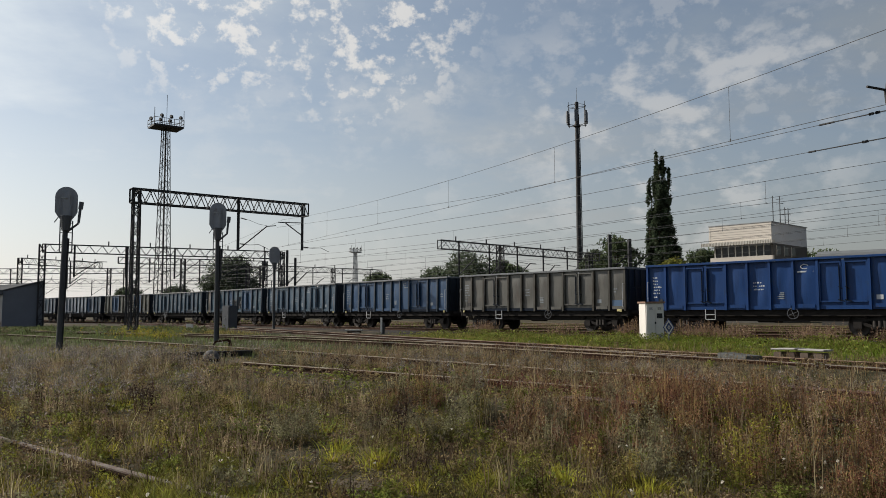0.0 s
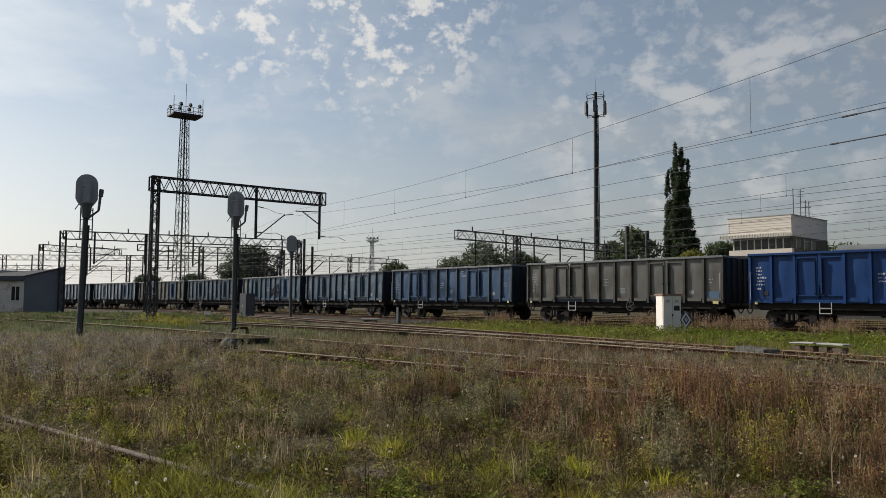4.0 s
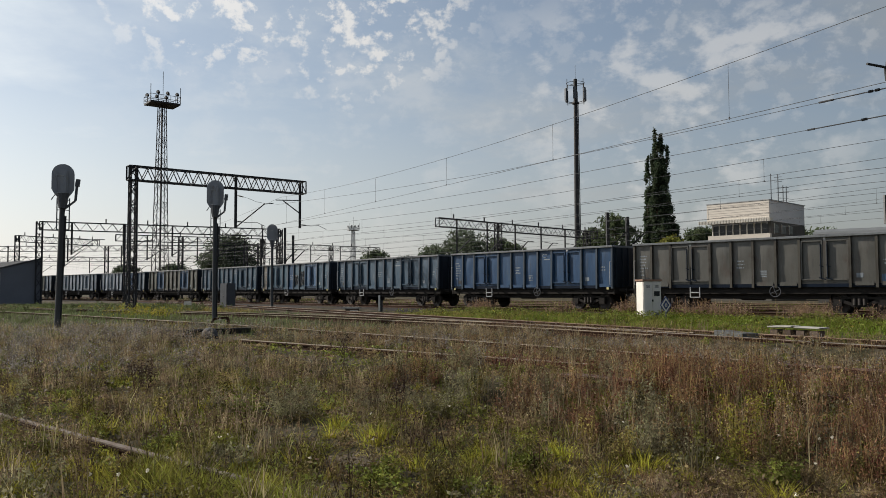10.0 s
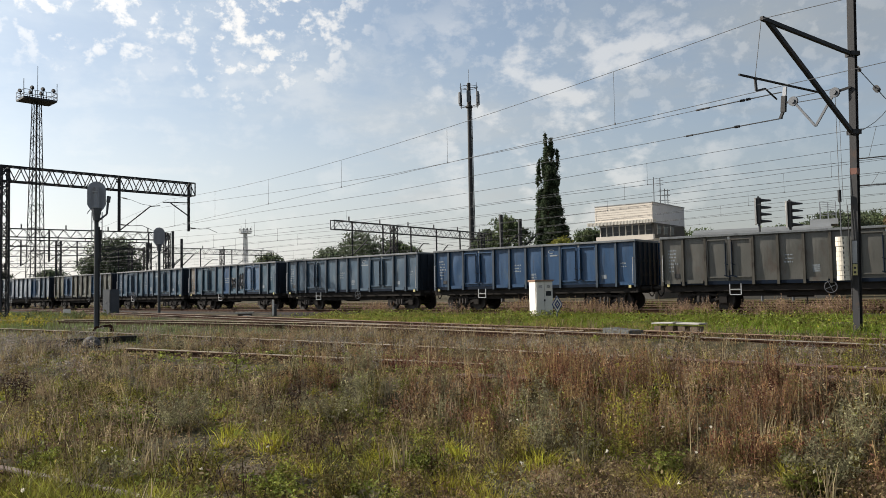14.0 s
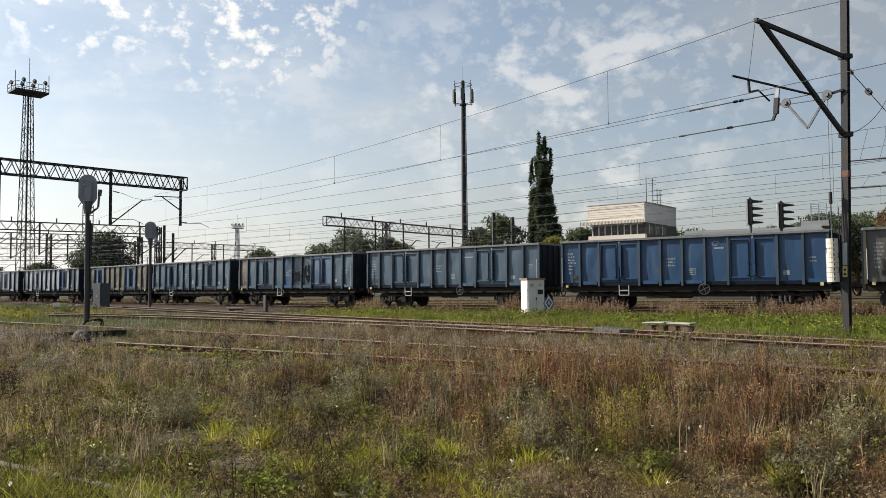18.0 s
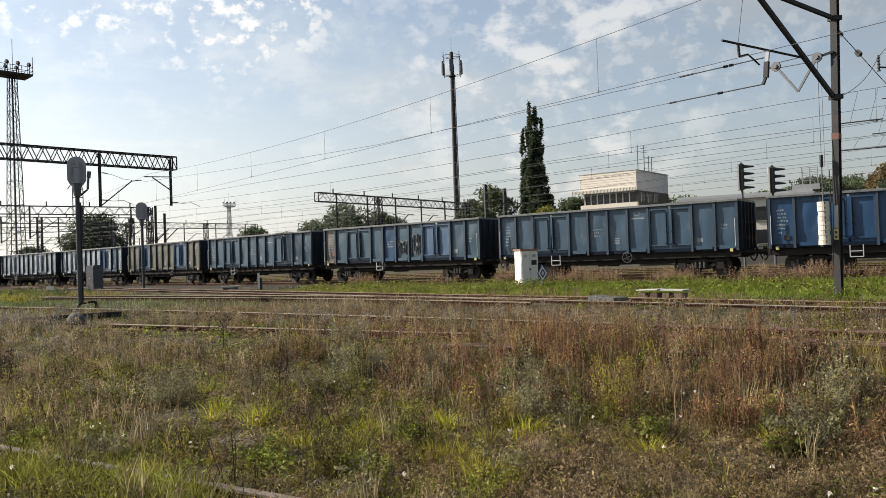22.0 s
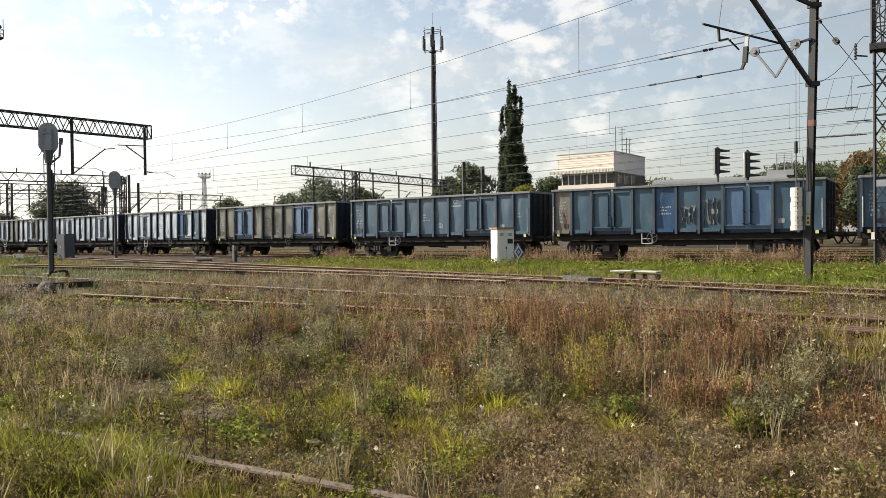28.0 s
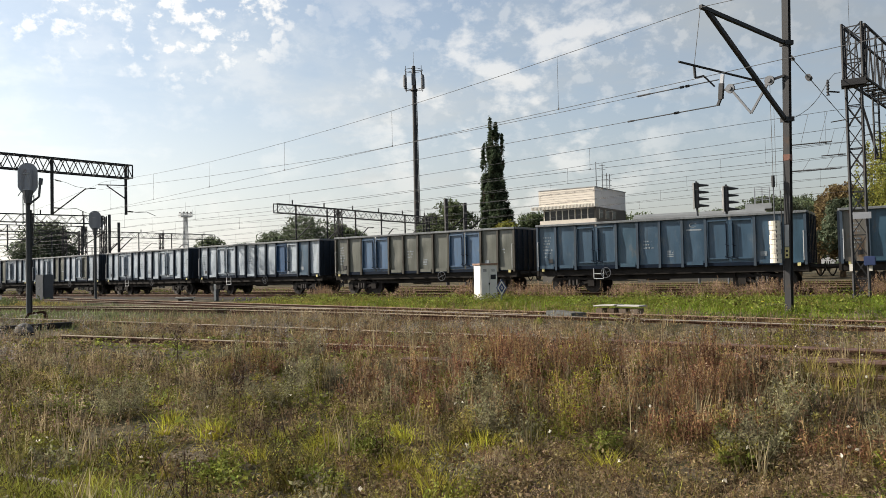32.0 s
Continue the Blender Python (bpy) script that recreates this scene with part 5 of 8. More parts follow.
def flood_tower(x, y, h, w0, pw, name_label, lamps=6, far=False):
    g = thing("floodlight_tower", name_label, "light tower", Matrix.Translation((x, y, 0)) @ pose(0, 0, 0, 0, 0, math.degrees(math.atan2(-x, y)) + 18))
    part("lattice_mast", mast(B(), (0, 0, 0), -0.3, h, w0, 0.45 * w0, 18, 0, 0.085 if not far else 0.16, 0.045 if not far else 0.08), "steel_dark" if not far else "steel_light", g)
    part("ladder_core", bar(B(), (0, 0, 0), (0, 0, h), 0.2, 0.2), "steel_dark" if not far else "steel_light", g)
    hw = pw / 2
    part("platform", box(B(), -hw, hw, -hw * 0.75, hw * 0.75, h, h + 0.25), "steel_dark" if not far else "steel_light", g)
    rl = B()
    for z in (0.65, 1.2):
        for a, b in (((-hw, -hw * .75), (hw, -hw * .75)), ((hw, -hw * .75), (hw, hw * .75)), ((hw, hw * .75), (-hw, hw * .75)), ((-hw, hw * .75), (-hw, -hw * .75))):
            bar(rl, (*a, h + z), (*b, h + z), 0.06 if not far else 0.15)
    for k in range(7):
        xx = -hw + k * pw / 6
        for y in (-hw * .75, hw * .75):
            bar(rl, (xx, y, h + 0.2), (xx, y, h + 1.2), 0.06)
    part("railing", rl, "steel_dark" if not far else "steel_light", g)
    for k in range(lamps):
        xx = -hw + 0.4 + k * (pw - 0.8) / (lamps - 1)
        yy = -hw * 0.7 if k % 2 else hw * 0.6
        f = B()
        tube(f, (xx, yy, h + 0.3), (xx, yy, h + 1.35), 0.05, 6)
        tube(f, (xx, yy - 0.2, h + 1.4), (xx, yy + 0.2, h + 1.6), 0.17, 12, 0.27)
        part("floodlight", f, "steel_dark", g)
    part("lightning_rod", tube(B(), (0.1, 0, h), (0.1, 0, h + 5.0), 0.035, 6), "steel_grey", g)
    for s in (-1, 1):
        part("corner_rod", tube(B(), (s * hw, -hw * .7, h), (s * hw, -hw * .7, h + 2.6), 0.045, 6), "steel_grey", g)


flood_tower(-36.9, 112.2, 27.9, 2.0, 4.2, "tall lattice floodlight tower with a railed lamp platform", 6)
# far tower in pale steel: distance haze put into its colour
flood_tower(-23.2, 279, 22.5, 2.0, 3.8, "pale distant floodlight tower", 6, True)


# ---- far portals over the yard ----
def portal(a, b, z, legs, label, hangs=5, depth=0.85, leg_w=0.55, bays=16):
    g = thing("overhead_portal", label, "gantry", group="portals over the yard tracks")
    a, b = Vector((*a, z)), Vector((*b, z))
    part("beam", truss(B(), a, b, depth, 0.5, bays, 0.085, 0.04), "steel_dark", g)
    for u in legs:
        p = a.lerp(b, u)
        part("lattice_leg", mast(B(), (p.x, p.y, 0), -0.4, z, leg_w, leg_w, 9, 30, 0.11, 0.05), "steel_dark", g)
    d = (b - a).normalized()
    for k in range(hangs):
        p = a.lerp(b, (k + 0.6) / hangs)
        h = B()
        bar(h, (p.x, p.y, z), (p.x, p.y, z - 3.4), 0.15)
        part("drop_post", h, "steel_dark", g)
        ar = B()
        bar(ar, (p.x, p.y, z - 3.3), p + d * 2.2 + Vector((0, 0, -1.7)), 0.09)
        bar(ar, p + d * 2.2 + Vector((0, 0, -1.7)), p + d * 3.2 + Vector((0, 0, -1.7)), 0.07)
        bar(ar, (p.x, p.y, z - 1.6), p + d * 1.8 + Vector((0, 0, -1.75)), 0.05)
        part("bracket_arm", ar, "steel_dark", g)
    for k in range(6):
        p = a.lerp(b, (k + 0.5) / 6)
        part("pin_insulator", tube(B(), p, p + Vector((0, 0, 0.5)), 0.07, 6), "steel_dark", g)


portal((-39.1, 81.3), (-16.4, 92.4), 8.35, (0.0, 0.335, 1.0), "long black lattice portal spanning the yard tracks", 5, bays=20)
portal((-40.5, 105.2), (-22.8, 114.7), 8.7, (0.42, 1.0), "black lattice portal behind the long one", 3, bays=14)
portal((-54.8, 107.8), (-48.3, 118.8), 8.8, (0.0,), "black lattice cantilever portal", 1, bays=10)
portal((-92, 131), (-26.5, 129), 8.6, (0.3, 0.62, 0.97), "distant lattice portal over the yard", 7, bays=34)
portal((-95, 165), (-30, 178), 8.4, (0.02, 0.5, 0.98), "distant lattice portal over the yard", 7, bays=30)
portal((-25.2, 124.4), (-7.0, 139.4), 8.7, (0.0, 0.57), "black lattice portal over the yard", 4, bays=16)
portal((1.9, 75), (21.8, 94.2), 8.1, (0.33, 0.93), "long lattice portal with drop posts above the wagons", 6, bays=15)
for x, y, zt in ((20.4, 82.5, 9.3), (22.4, 82.0, 8.8), (-20.2, 118.5, 10.6), (-18.8, 117.5, 9.4)):
    g = thing("catenary_pole", "plain black steel catenary pole", "mast", Matrix.Translation((x, y, 0)))
    part("column", bar(B(), (0, 0, -0.4), (0, 0, zt), 0.5, 0.3), "steel_dark", g)
    part("bracket", bar(B(), (0, 0, 5.4), (1.9, -0.6, 7.2), 0.12), "steel_dark", g)


def colour_signal(x, y, zt):
    """A colour-light signal with four hooded lamps, seen from the side."""
    g = thing("light_signal", "black four-lamp light signal with visors, behind the wagons", "railway signal", Matrix.Translation((x, y, 0)) @ pose(0, 0, 0, 0, 0, -32), group="four-lamp signals")
    part("post", tube(B(), (0, 0, -0.3), (0, 0, zt - 1.7), 0.09, 10), "steel_grey", g)
    b = box(B(), -0.17, 0.17, -0.28, 0.28, zt - 2.05, zt)
    bmesh.ops.bevel(b, geom=b.edges[:], offset=0.1, segments=3, affect="EDGES")
    part("lamp_case", b, "black", g)
    part("case_back", box(B(), -0.27, -0.17, -0.3, 0.3, zt - 2.0, zt - 0.1), "white", g)
    for k in range(4):
        part("visor", tube(B(), (0.15, 0, zt - 0.28 - 0.5 * k), (0.85, 0, zt - 0.33 - 0.5 * k), 0.13, 10, 0.05), "black", g)


colour_signal(31.64, 50.98, 7.45)
colour_signal(33.35, 49.88, 7.1)


# ---- buildings ----
def pane_glass():
    m = bpy.data.materials.new("window glass")
    m.use_nodes = True
    b = m.node_tree.nodes["Principled BSDF"]
    b.inputs["Base Color"].default_value = (0.02, 0.022, 0.025, 1)
    b.inputs["Roughness"].default_value = 0.12
    b.inputs["Specular IOR Level"].default_value = 0.25
    return m


M["glass"] = pane_glass()
M["plaster"] = mat("pale plaster", (0.5, 0.475, 0.43), 0.85, 0, 0.12, 0.5, 12, 0.2, (0.45, 0.4, 0.33), 0.15)
M["plinth"] = mat("dark grey render", (0.09, 0.085, 0.078), 0.9, 0, 0.3, 0.8, 12, 0.3)
M["cladding"] = mat("pale cream cladding", (0.5, 0.455, 0.4), 0.6, 0, 0.12, 0.5, 12, 0.1)
M["grey_wall"] = mat("grey wall", (0.3, 0.31, 0.32), 0.85, 0, 0.15, 0.6, 12, 0.2)
M["side_panels"] = mat("pale grey wall panels", (0.52, 0.52, 0.53), 0.8, 0, 0.15, 0.6, 12, 0.2, (0.38, 0.37, 0.36), 0.25)
M["roof_dark"] = mat("dark roofing felt", (0.07, 0.07, 0.075), 0.9, 0, 0.2, 1, 12)


def signal_box():
    """The flat-roofed control building behind the train."""
    c, w, d = Vector((36.85, 79.9, 0)), 6.9, 9.3
    left = (Vector((32.15, 85.1, 0)) - c).normalized()
    back = Vector((-left.y, left.x, 0))
    if back.y < 0:
        back = -back
    m0 = Matrix(((-left.x, back.x, 0, c.x), (-left.y, back.y, 0, c.y), (0, 0, 1, 0), (0, 0, 0, 1)))
    g = thing("signal_box", "pale two-storey signal box with flat roof, window band and ribbed canopy", "building", m0, kind="")
    # local x runs to the right along the front, so the front spans -w..0
    part("lower_wall", box(B(), -w + 0.2, -0.1, 0.2, d, 1.5, 6.5), "plaster", g)
    # added dark band over the wall foot, which shows beneath the wagons
    part("plinth", box(B(), -w + 0.15, -0.05, 0.15, d + 0.05, -0.3, 1.5), "plinth", g, "dark grey band added at the wall foot")
    up = part("upper_wall", box(B(), -w, 0, 0.0, d, 8.2, 10.4), "side_panels", g)
    nb = 8
    for k in range(nb):
        z = 8.28 + k * 0.265
        b = box(B(), -w - 0.03, 0.03, -0.05, 0.0, z, z + 0.255)
        for v in b.verts:
            if v.co.y < -0.04 and v.co.z < z + 0.1:
                v.co.y -= 0.02
        part("board", b, "cladding", up)
    part("window_storey", box(B(), -w + 0.35, -0.3, 0.35, d - 0.3, 6.5, 8.2), "grey_wall", g)
    for k in range(8):
        x = -w + 0.45 + k * 0.78
        wn = part("window", box(B(), x + 0.06, x + 0.74, 0.31, 0.34, 6.95, 8.0), "glass", g)
        part("mullion", box(B(), x - 0.06, x + 0.06, 0.25, 0.36, 6.6, 8.2), "plaster", wn)
    part("parapet", box(B(), -w + 0.1, 0.1, -0.15, 0.3, 6.3, 6.9), "cladding", g)
    cp = B()
    n = 46
    for k in range(n):
        x = -w - 0.75 + k * (w + 1.1) / n
        box(cp, x, x + 0.1, -0.62, -0.56, 8.15, 8.55)
    box(cp, -w - 0.75, 0.35, -0.56, 0.1, 8.2, 8.5)
    part("ribbed_canopy", cp, "plaster", g)
    part("roof", box(B(), -w - 0.1, 0.1, -0.1, d + 0.1, 10.4, 10.48), "grey_wall", g)
    for k in range(3):
        x = 0.002
        wn = part("window", box(B(), x, x + 0.02, 1.2 + k * 1.9, 2.2 + k * 1.9, 7.0, 7.9), "glass", g)
        part("frame", box(B(), x, x + 0.035, 1.1 + k * 1.9, 1.2 + k * 1.9, 6.9, 8.0), "plaster", wn)
    part("side_wall", box(B(), -0.3, 0.0, 0.35, d, 6.5, 8.2), "plinth", g)
    an = B()
    for x, y, h in ((-1.1, 3.2, 3.1), (-0.5, 3.6, 3.0), (-0.2, 5.0, 1.8), (-0.8, 5.6, 2.0)):
        tube(an, (x, y, 10.5), (x, y, 10.5 + h), 0.05, 6)
    for z in (11.0, 11.6, 12.2):
        bar(an, (-0.9, 4.2, z), (-0.1, 5.4, z), 0.05)
    for z in (12.7, 13.2):
        bar(an, (-0.9, 3.6, z), (-0.1, 3.6, z), 0.05)
    part("antenna_frame", an, "steel_grey", g)


signal_box()


def annex():
    """The long low building that joins the signal box on its right."""
    a, b = Vector((36.6, 69.8, 0)), Vector((45.9, 62.85, 0))
    d = (b - a).normalized()
    back = Vector((-d.y, d.x, 0))
    L = (b - a).length
    m0 = Matrix(((d.x, back.x, 0, a.x), (d.y, back.y, 0, a.y), (0, 0, 1, 0.25), (0, 0, 0, 1)))
    g = thing("station_annex", "long low pale building with flat roof and roof railing", "building", m0)
    w = part("wall", box(B(), 0, L, 0, 7, 1.25, 5.75), "plaster", g)
    # dark band added here too, so no pale wall shows under the train
    part("plinth", box(B(), -0.05, L + 0.05, -0.05, 7.05, -0.7, 1.25), "plinth", g, "dark grey band added at the wall foot")
    for k in range(5):
        for z in (1.45, 3.6):
            wn = part("window", box(B(), 0.8 + k * 2.0, 2.0 + k * 2.0, -0.03, 0.02, z, z + 1.3), "glass", w)
            part("sill", box(B(), 0.7 + k * 2.0, 2.1 + k * 2.0, -0.12, 0.0, z - 0.08, z), "concrete", wn)
    part("roof", box(B(), -0.3, L + 0.2, -0.4, 7.3, 5.75, 5.98), "grey_wall", g)
    part("roof_upstand", box(B(), -0.2, L + 0.1, -0.1, 7.2, 5.98, 6.2), "grey_wall", g)
    part("roof_block", box(B(), L - 1.6, L + 0.7, 0.1, 3.0, 6.2, 6.7), "grey_wall", g)
    for y in (0.4, 2.4):
        rl = B()
        for x in (L - 0.75, L - 0.1, L + 0.55):
            bar(rl, (x, y, 6.7), (x, y, 8.25), 0.06)
        for z in (7.2, 7.7, 8.2):
            bar(rl, (L - 0.75, y, z), (L + 0.55, y, z), 0.04)
        part("roof_railing", rl, "signal_grey", g)


annex()


def left_shed():
    p = Vector((-41.9, 79.3, 0.45))
    f = math.degrees(math.atan2(-p.x, p.y))
    g = thing("trackside_house", "low house with dark grey gable wall and pale peeling front", "building", Matrix.Translation(p) @ pose(0, 0, 0, 0, 0, f))
    wl = B()
    # gable wall facing the tracks
    vs = [(0, 0, -0.6), (3.6, 0.5, -0.6), (3.6, 0.5, 4.0), (0, 0, 2.95)]
    vb = [(x, y + 0.3, z) for x, y, z in vs]
    v = [wl.verts.new(q) for q in vs + vb]
    for fc in ((0, 1, 2, 3), (7, 6, 5, 4), (0, 4, 5, 1), (1, 5, 6, 2), (2, 6, 7, 3), (3, 7, 4, 0)):
        wl.faces.new([v[i] for i in fc])
    part("gable_wall", wl, mat("grey render", (0.15, 0.157, 0.18), 0.9, 0, 0.15, 0.6, 15, 0.2), g)
    part("front_wall", box(B(), -14, -0.0, 0.0, 0.3, -0.6, 2.55), mat("peeling cream plaster", (0.62, 0.56, 0.5), 0.9, 0, 0.3, 0.8, 12, 0.3, (0.4, 0.29, 0.22), 0.5, 0.7), g)
    part("back_wall", box(B(), -14, 3.6, 5.5, 5.8, -0.6, 3.8), "grey_wall", g)
    rf = B()
    rv = [rf.verts.new(q) for q in ((-14.3, -0.4, 2.5), (-0.05, -0.3, 2.55), (3.75, 0.3, 4.05), (3.75, 5.9, 4.0), (-14.3, 5.9, 2.4), (0.0, -0.05, 2.97))]
    rf.faces.new((rv[0], rv[1], rv[5]))
    rf.faces.new((rv[0], rv[5], rv[4]))
    rf.faces.new((rv[5], rv[2], rv[3], rv[4]))
    ex = bmesh.ops.extrude_face_region(rf, geom=rf.faces[:])
    bmesh.ops.translate(rf, verts=[q for q in ex["geom"] if isinstance(q, bmesh.types.BMVert)], vec=(0, 0, 0.14))
    part("roof", rf, "roof_dark", g)
    for x in (-0.75, -2.5, -7.5):
        w = part("window", box(B(), x - 0.35, x + 0.35, -0.05, -0.01, 0.6, 2.0), "glass", g)
        for a_, b_, c_, d_ in ((-0.45, -0.35, 0.5, 2.1), (0.35, 0.45, 0.5, 2.1), (-0.35, 0.35, 0.5, 0.6), (-0.35, 0.35, 2.0, 2.1), (-0.03, 0.03, 0.6, 2.0)):
            part("window_frame", box(B(), x + a_, x + b_, -0.08, -0.0, c_, d_), "white", w)
    part("door", box(B(), -4.6, -4.0, -0.06, -0.01, -0.4, 1.9), "tie", g)


left_shed()


def turret_house():
    """The house with the steep brown roof behind the willow."""
    g = thing("old_station_house", "tall cream stone house with a steep red-brown tiled roof", "building", Matrix.Translation((64.1, 54.3, 0)) @ pose(0, 0, 0, 0, 0, -50))
    stone = mat("cream stone", (0.42, 0.32, 0.23), 0.9, 0, 0.2, 0.7, 10, 0.3, (0.3, 0.25, 0.18), 0.25)
    tile = mat("red-brown roof tile", (0.036, 0.022, 0.02), 0.85, 0, 0.25, 0.8, 8, 0.6)
    n, r = 20, 8.0
    w = part("wall", tube(B(), (0, 0, -0.3), (0, 0, 18.7), r, n), stone, g)
    for k in range(9):
        a = -math.pi / 2 + (k - 4) * 0.3
        for z in (4, 9, 15.0):
            part("window", box(B(), -0.5, 0.5, -0.06, 0.05, 0, 1.9, Matrix.Translation((r * math.cos(a), r * math.sin(a), z)) @ Matrix.Rotation(a + math.pi / 2, 4, "Z")), "glass", w)
    part("cornice", tube(B(), (0, 0, 18.2), (0, 0, 19.0), r + 0.35, n, r + 0.8), stone, g)
    part("roof", tube(B(), (0, 0, 19.0), (0, 0, 37), r + 1.0, n, 0.3), tile, g)
    part("wing", box(B(), 3, 22, -2, 8, -0.3, 14), stone, g)


turret_house()


# ---- trees ----
def leaf_mat(name, col, spread=0.35, clump=0.7, amount=0.35, through=0.4):
    """Leaves: tone differs from leaf to leaf, and from plant to plant (clump: plants per metre)."""
    m = mat(name, col, 0.6, 0, 0.2, 1.5, 10, 0.0, spread=spread, island=True)
    nt = m.node_tree
    N, L = nt.nodes.new, nt.links.new
    b = nt.nodes["Principled BSDF"]
    b.inputs["Specular IOR Level"].default_value = 0.12
    base = b.inputs["Base Color"].links[0].from_socket
    tc, n1, r1, r2, hsv = N("ShaderNodeTexCoord"), N("ShaderNodeTexNoise"), N("ShaderNodeMapRange"), N("ShaderNodeMapRange"), N("ShaderNodeHueSaturation")
    L(tc.outputs["Object"], n1.inputs["Vector"])
    n1.inputs["Scale"].default_value, n1.inputs["Detail"].default_value, n1.inputs["Roughness"].default_value = clump, 2.0, 0.6
    for r, src, lo, hi in ((r1, n1.outputs["Fac"], 1 - amount, 1 + amount), (r2, n1.outputs["Color"], 0.5 - 0.03 * amount, 0.5 + 0.03 * amount)):
        L(src, r.inputs["Value"])
        r.inputs["From Min"].default_value, r.inputs["From Max"].default_value = 0.34, 0.66
        r.inputs["To Min"].default_value, r.inputs["To Max"].default_value = lo, hi
    L(base, hsv.inputs["Color"])
    L(r1.outputs["Result"], hsv.inputs["Value"])
    L(r2.outputs["Result"], hsv.inputs["Hue"])
    L(hsv.outputs[0], b.inputs["Base Color"])
    tr, mx = N("ShaderNodeBsdfTranslucent"), N("ShaderNodeMixShader")
    L(hsv.outputs[0], tr.inputs["Color"])
    mx.inputs[0].default_value = through
    L(b.outputs[0], mx.inputs[1])
    L(tr.outputs[0], mx.inputs[2])
    L(mx.outputs[0], nt.nodes["Material Output"].inputs["Surface"])
    return m


def fast_mesh(name, verts, face_size, n_faces, loops, material, parent=None, smooth=False):
    me = bpy.data.meshes.new(name)
    me.vertices.add(len(verts))
    me.vertices.foreach_set("co", np.ascontiguousarray(verts, dtype=np.float32).ravel())
    me.loops.add(len(loops))
    me.loops.foreach_set("vertex_index", np.ascontiguousarray(loops, dtype=np.int32))
    me.polygons.add(n_faces)
    me.polygons.foreach_set("loop_start", np.arange(n_faces, dtype=np.int32) * face_size)
    me.update(calc_edges=True)
    me.materials.append(M[material] if isinstance(material, str) else material)
    ob = new(name, me)
    ob.parent = parent
    return ob


def quads(name, centres, size, rng, material, parent=None, flat=0.0, corners=4):
    """Loose leaf-shaped pieces round the centres, turned at random."""
    n = len(centres)
    a = rng.normal(size=(n, 3))
    a[:, 2] *= 1 - flat
    a /= np.linalg.norm(a, axis=1)[:, None]
    b = np.cross(a, rng.normal(size=(n, 3)))
    b /= np.linalg.norm(b, axis=1)[:, None]
    s = (np.asarray(size) * rng.uniform(0.6, 1.4, n))[:, None]
    if corners == 3:
        v = np.stack([centres - a * s - b * s * 0.4, centres - a * s + b * s * 0.4, centres + a * s * 1.1], 1).reshape(-1, 3)
    else:
        v = np.stack([centres - a * s, centres + b * s * 0.45, centres + a * s, centres - b * s * 0.45], 1).reshape(-1, 3)
    return fast_mesh(name, v, corners, n, np.arange(corners * n), material, parent)


# leaf_dark and leaf_mid are lightened, distance haze worked into the leaf colour
M["leaf_dark"] = leaf_mat("dark green leaves", (0.088, 0.108, 0.068))
M["leaf_poplar"] = leaf_mat("poplar leaves", (0.0594, 0.0792, 0.0450), 0.35, 0.9, 0.45)
M["leaf_mid"] = leaf_mat("green leaves", (0.098, 0.122, 0.064))
M["leaf_willow"] = leaf_mat("yellow-green willow leaves", (0.2, 0.2, 0.045))
M["leaf_red"] = leaf_mat("russet leaves", (0.125, 0.092, 0.046))


def tree(name, x, y, h, w, material, label, n=2600, seed=1, z0=-0.3, base=0.25, leaf=0.34, blobs=9):
    rng = np.random.default_rng(seed)
    t = thing(name, label, "tree" if h > 4 else "bush", Matrix.Translation((x, y, z0)))
    bm = B()
    tube(bm, (0, 0, -0.3), (0, 0, h * 0.55), 0.03 * h + 0.05, 10, 0.012 * h + 0.02)
    bl = []
    for k in range(blobs):
        a = rng.uniform(0, 2 * math.pi)
        u = rng.uniform(base + 0.1, 0.92)
        r = w * 0.5 * rng.uniform(0.2, 0.75) * math.sin(math.pi * min(0.95, 0.15 + 0.8 * u)) * 1.2
        br = rng.uniform(0.15, 0.3) * w
        c = np.array((r * math.cos(a), r * math.sin(a), min(h * u, h - 0.85 * br)))
        bl.append((c, br))
        tube(bm, (0, 0, h * u * 0.55), tuple(c), 0.012 * h, 6, 0.004 * h)
    part("trunk", bm, "bark", t)
    pts = []
    for c, r in bl:
        d = rng.normal(size=(n // blobs, 3))
        d /= np.linalg.norm(d, axis=1)[:, None]
        rad = r * rng.uniform(0.35, 1.0, (len(d), 1)) ** 0.5
        rad *= 1 + 0.25 * np.sin(d[:, :1] * 5 + c[0]) * np.cos(d[:, 1:2] * 6)
        pts.append(c + d * rad * np.array((1, 1, 0.8)))
    pts = np.concatenate(pts)
    pts = pts[pts[:, 2] > h * base * 0.5]
    quads("crown", pts, leaf * 1.12, rng, material, t, corners=3)
    return t


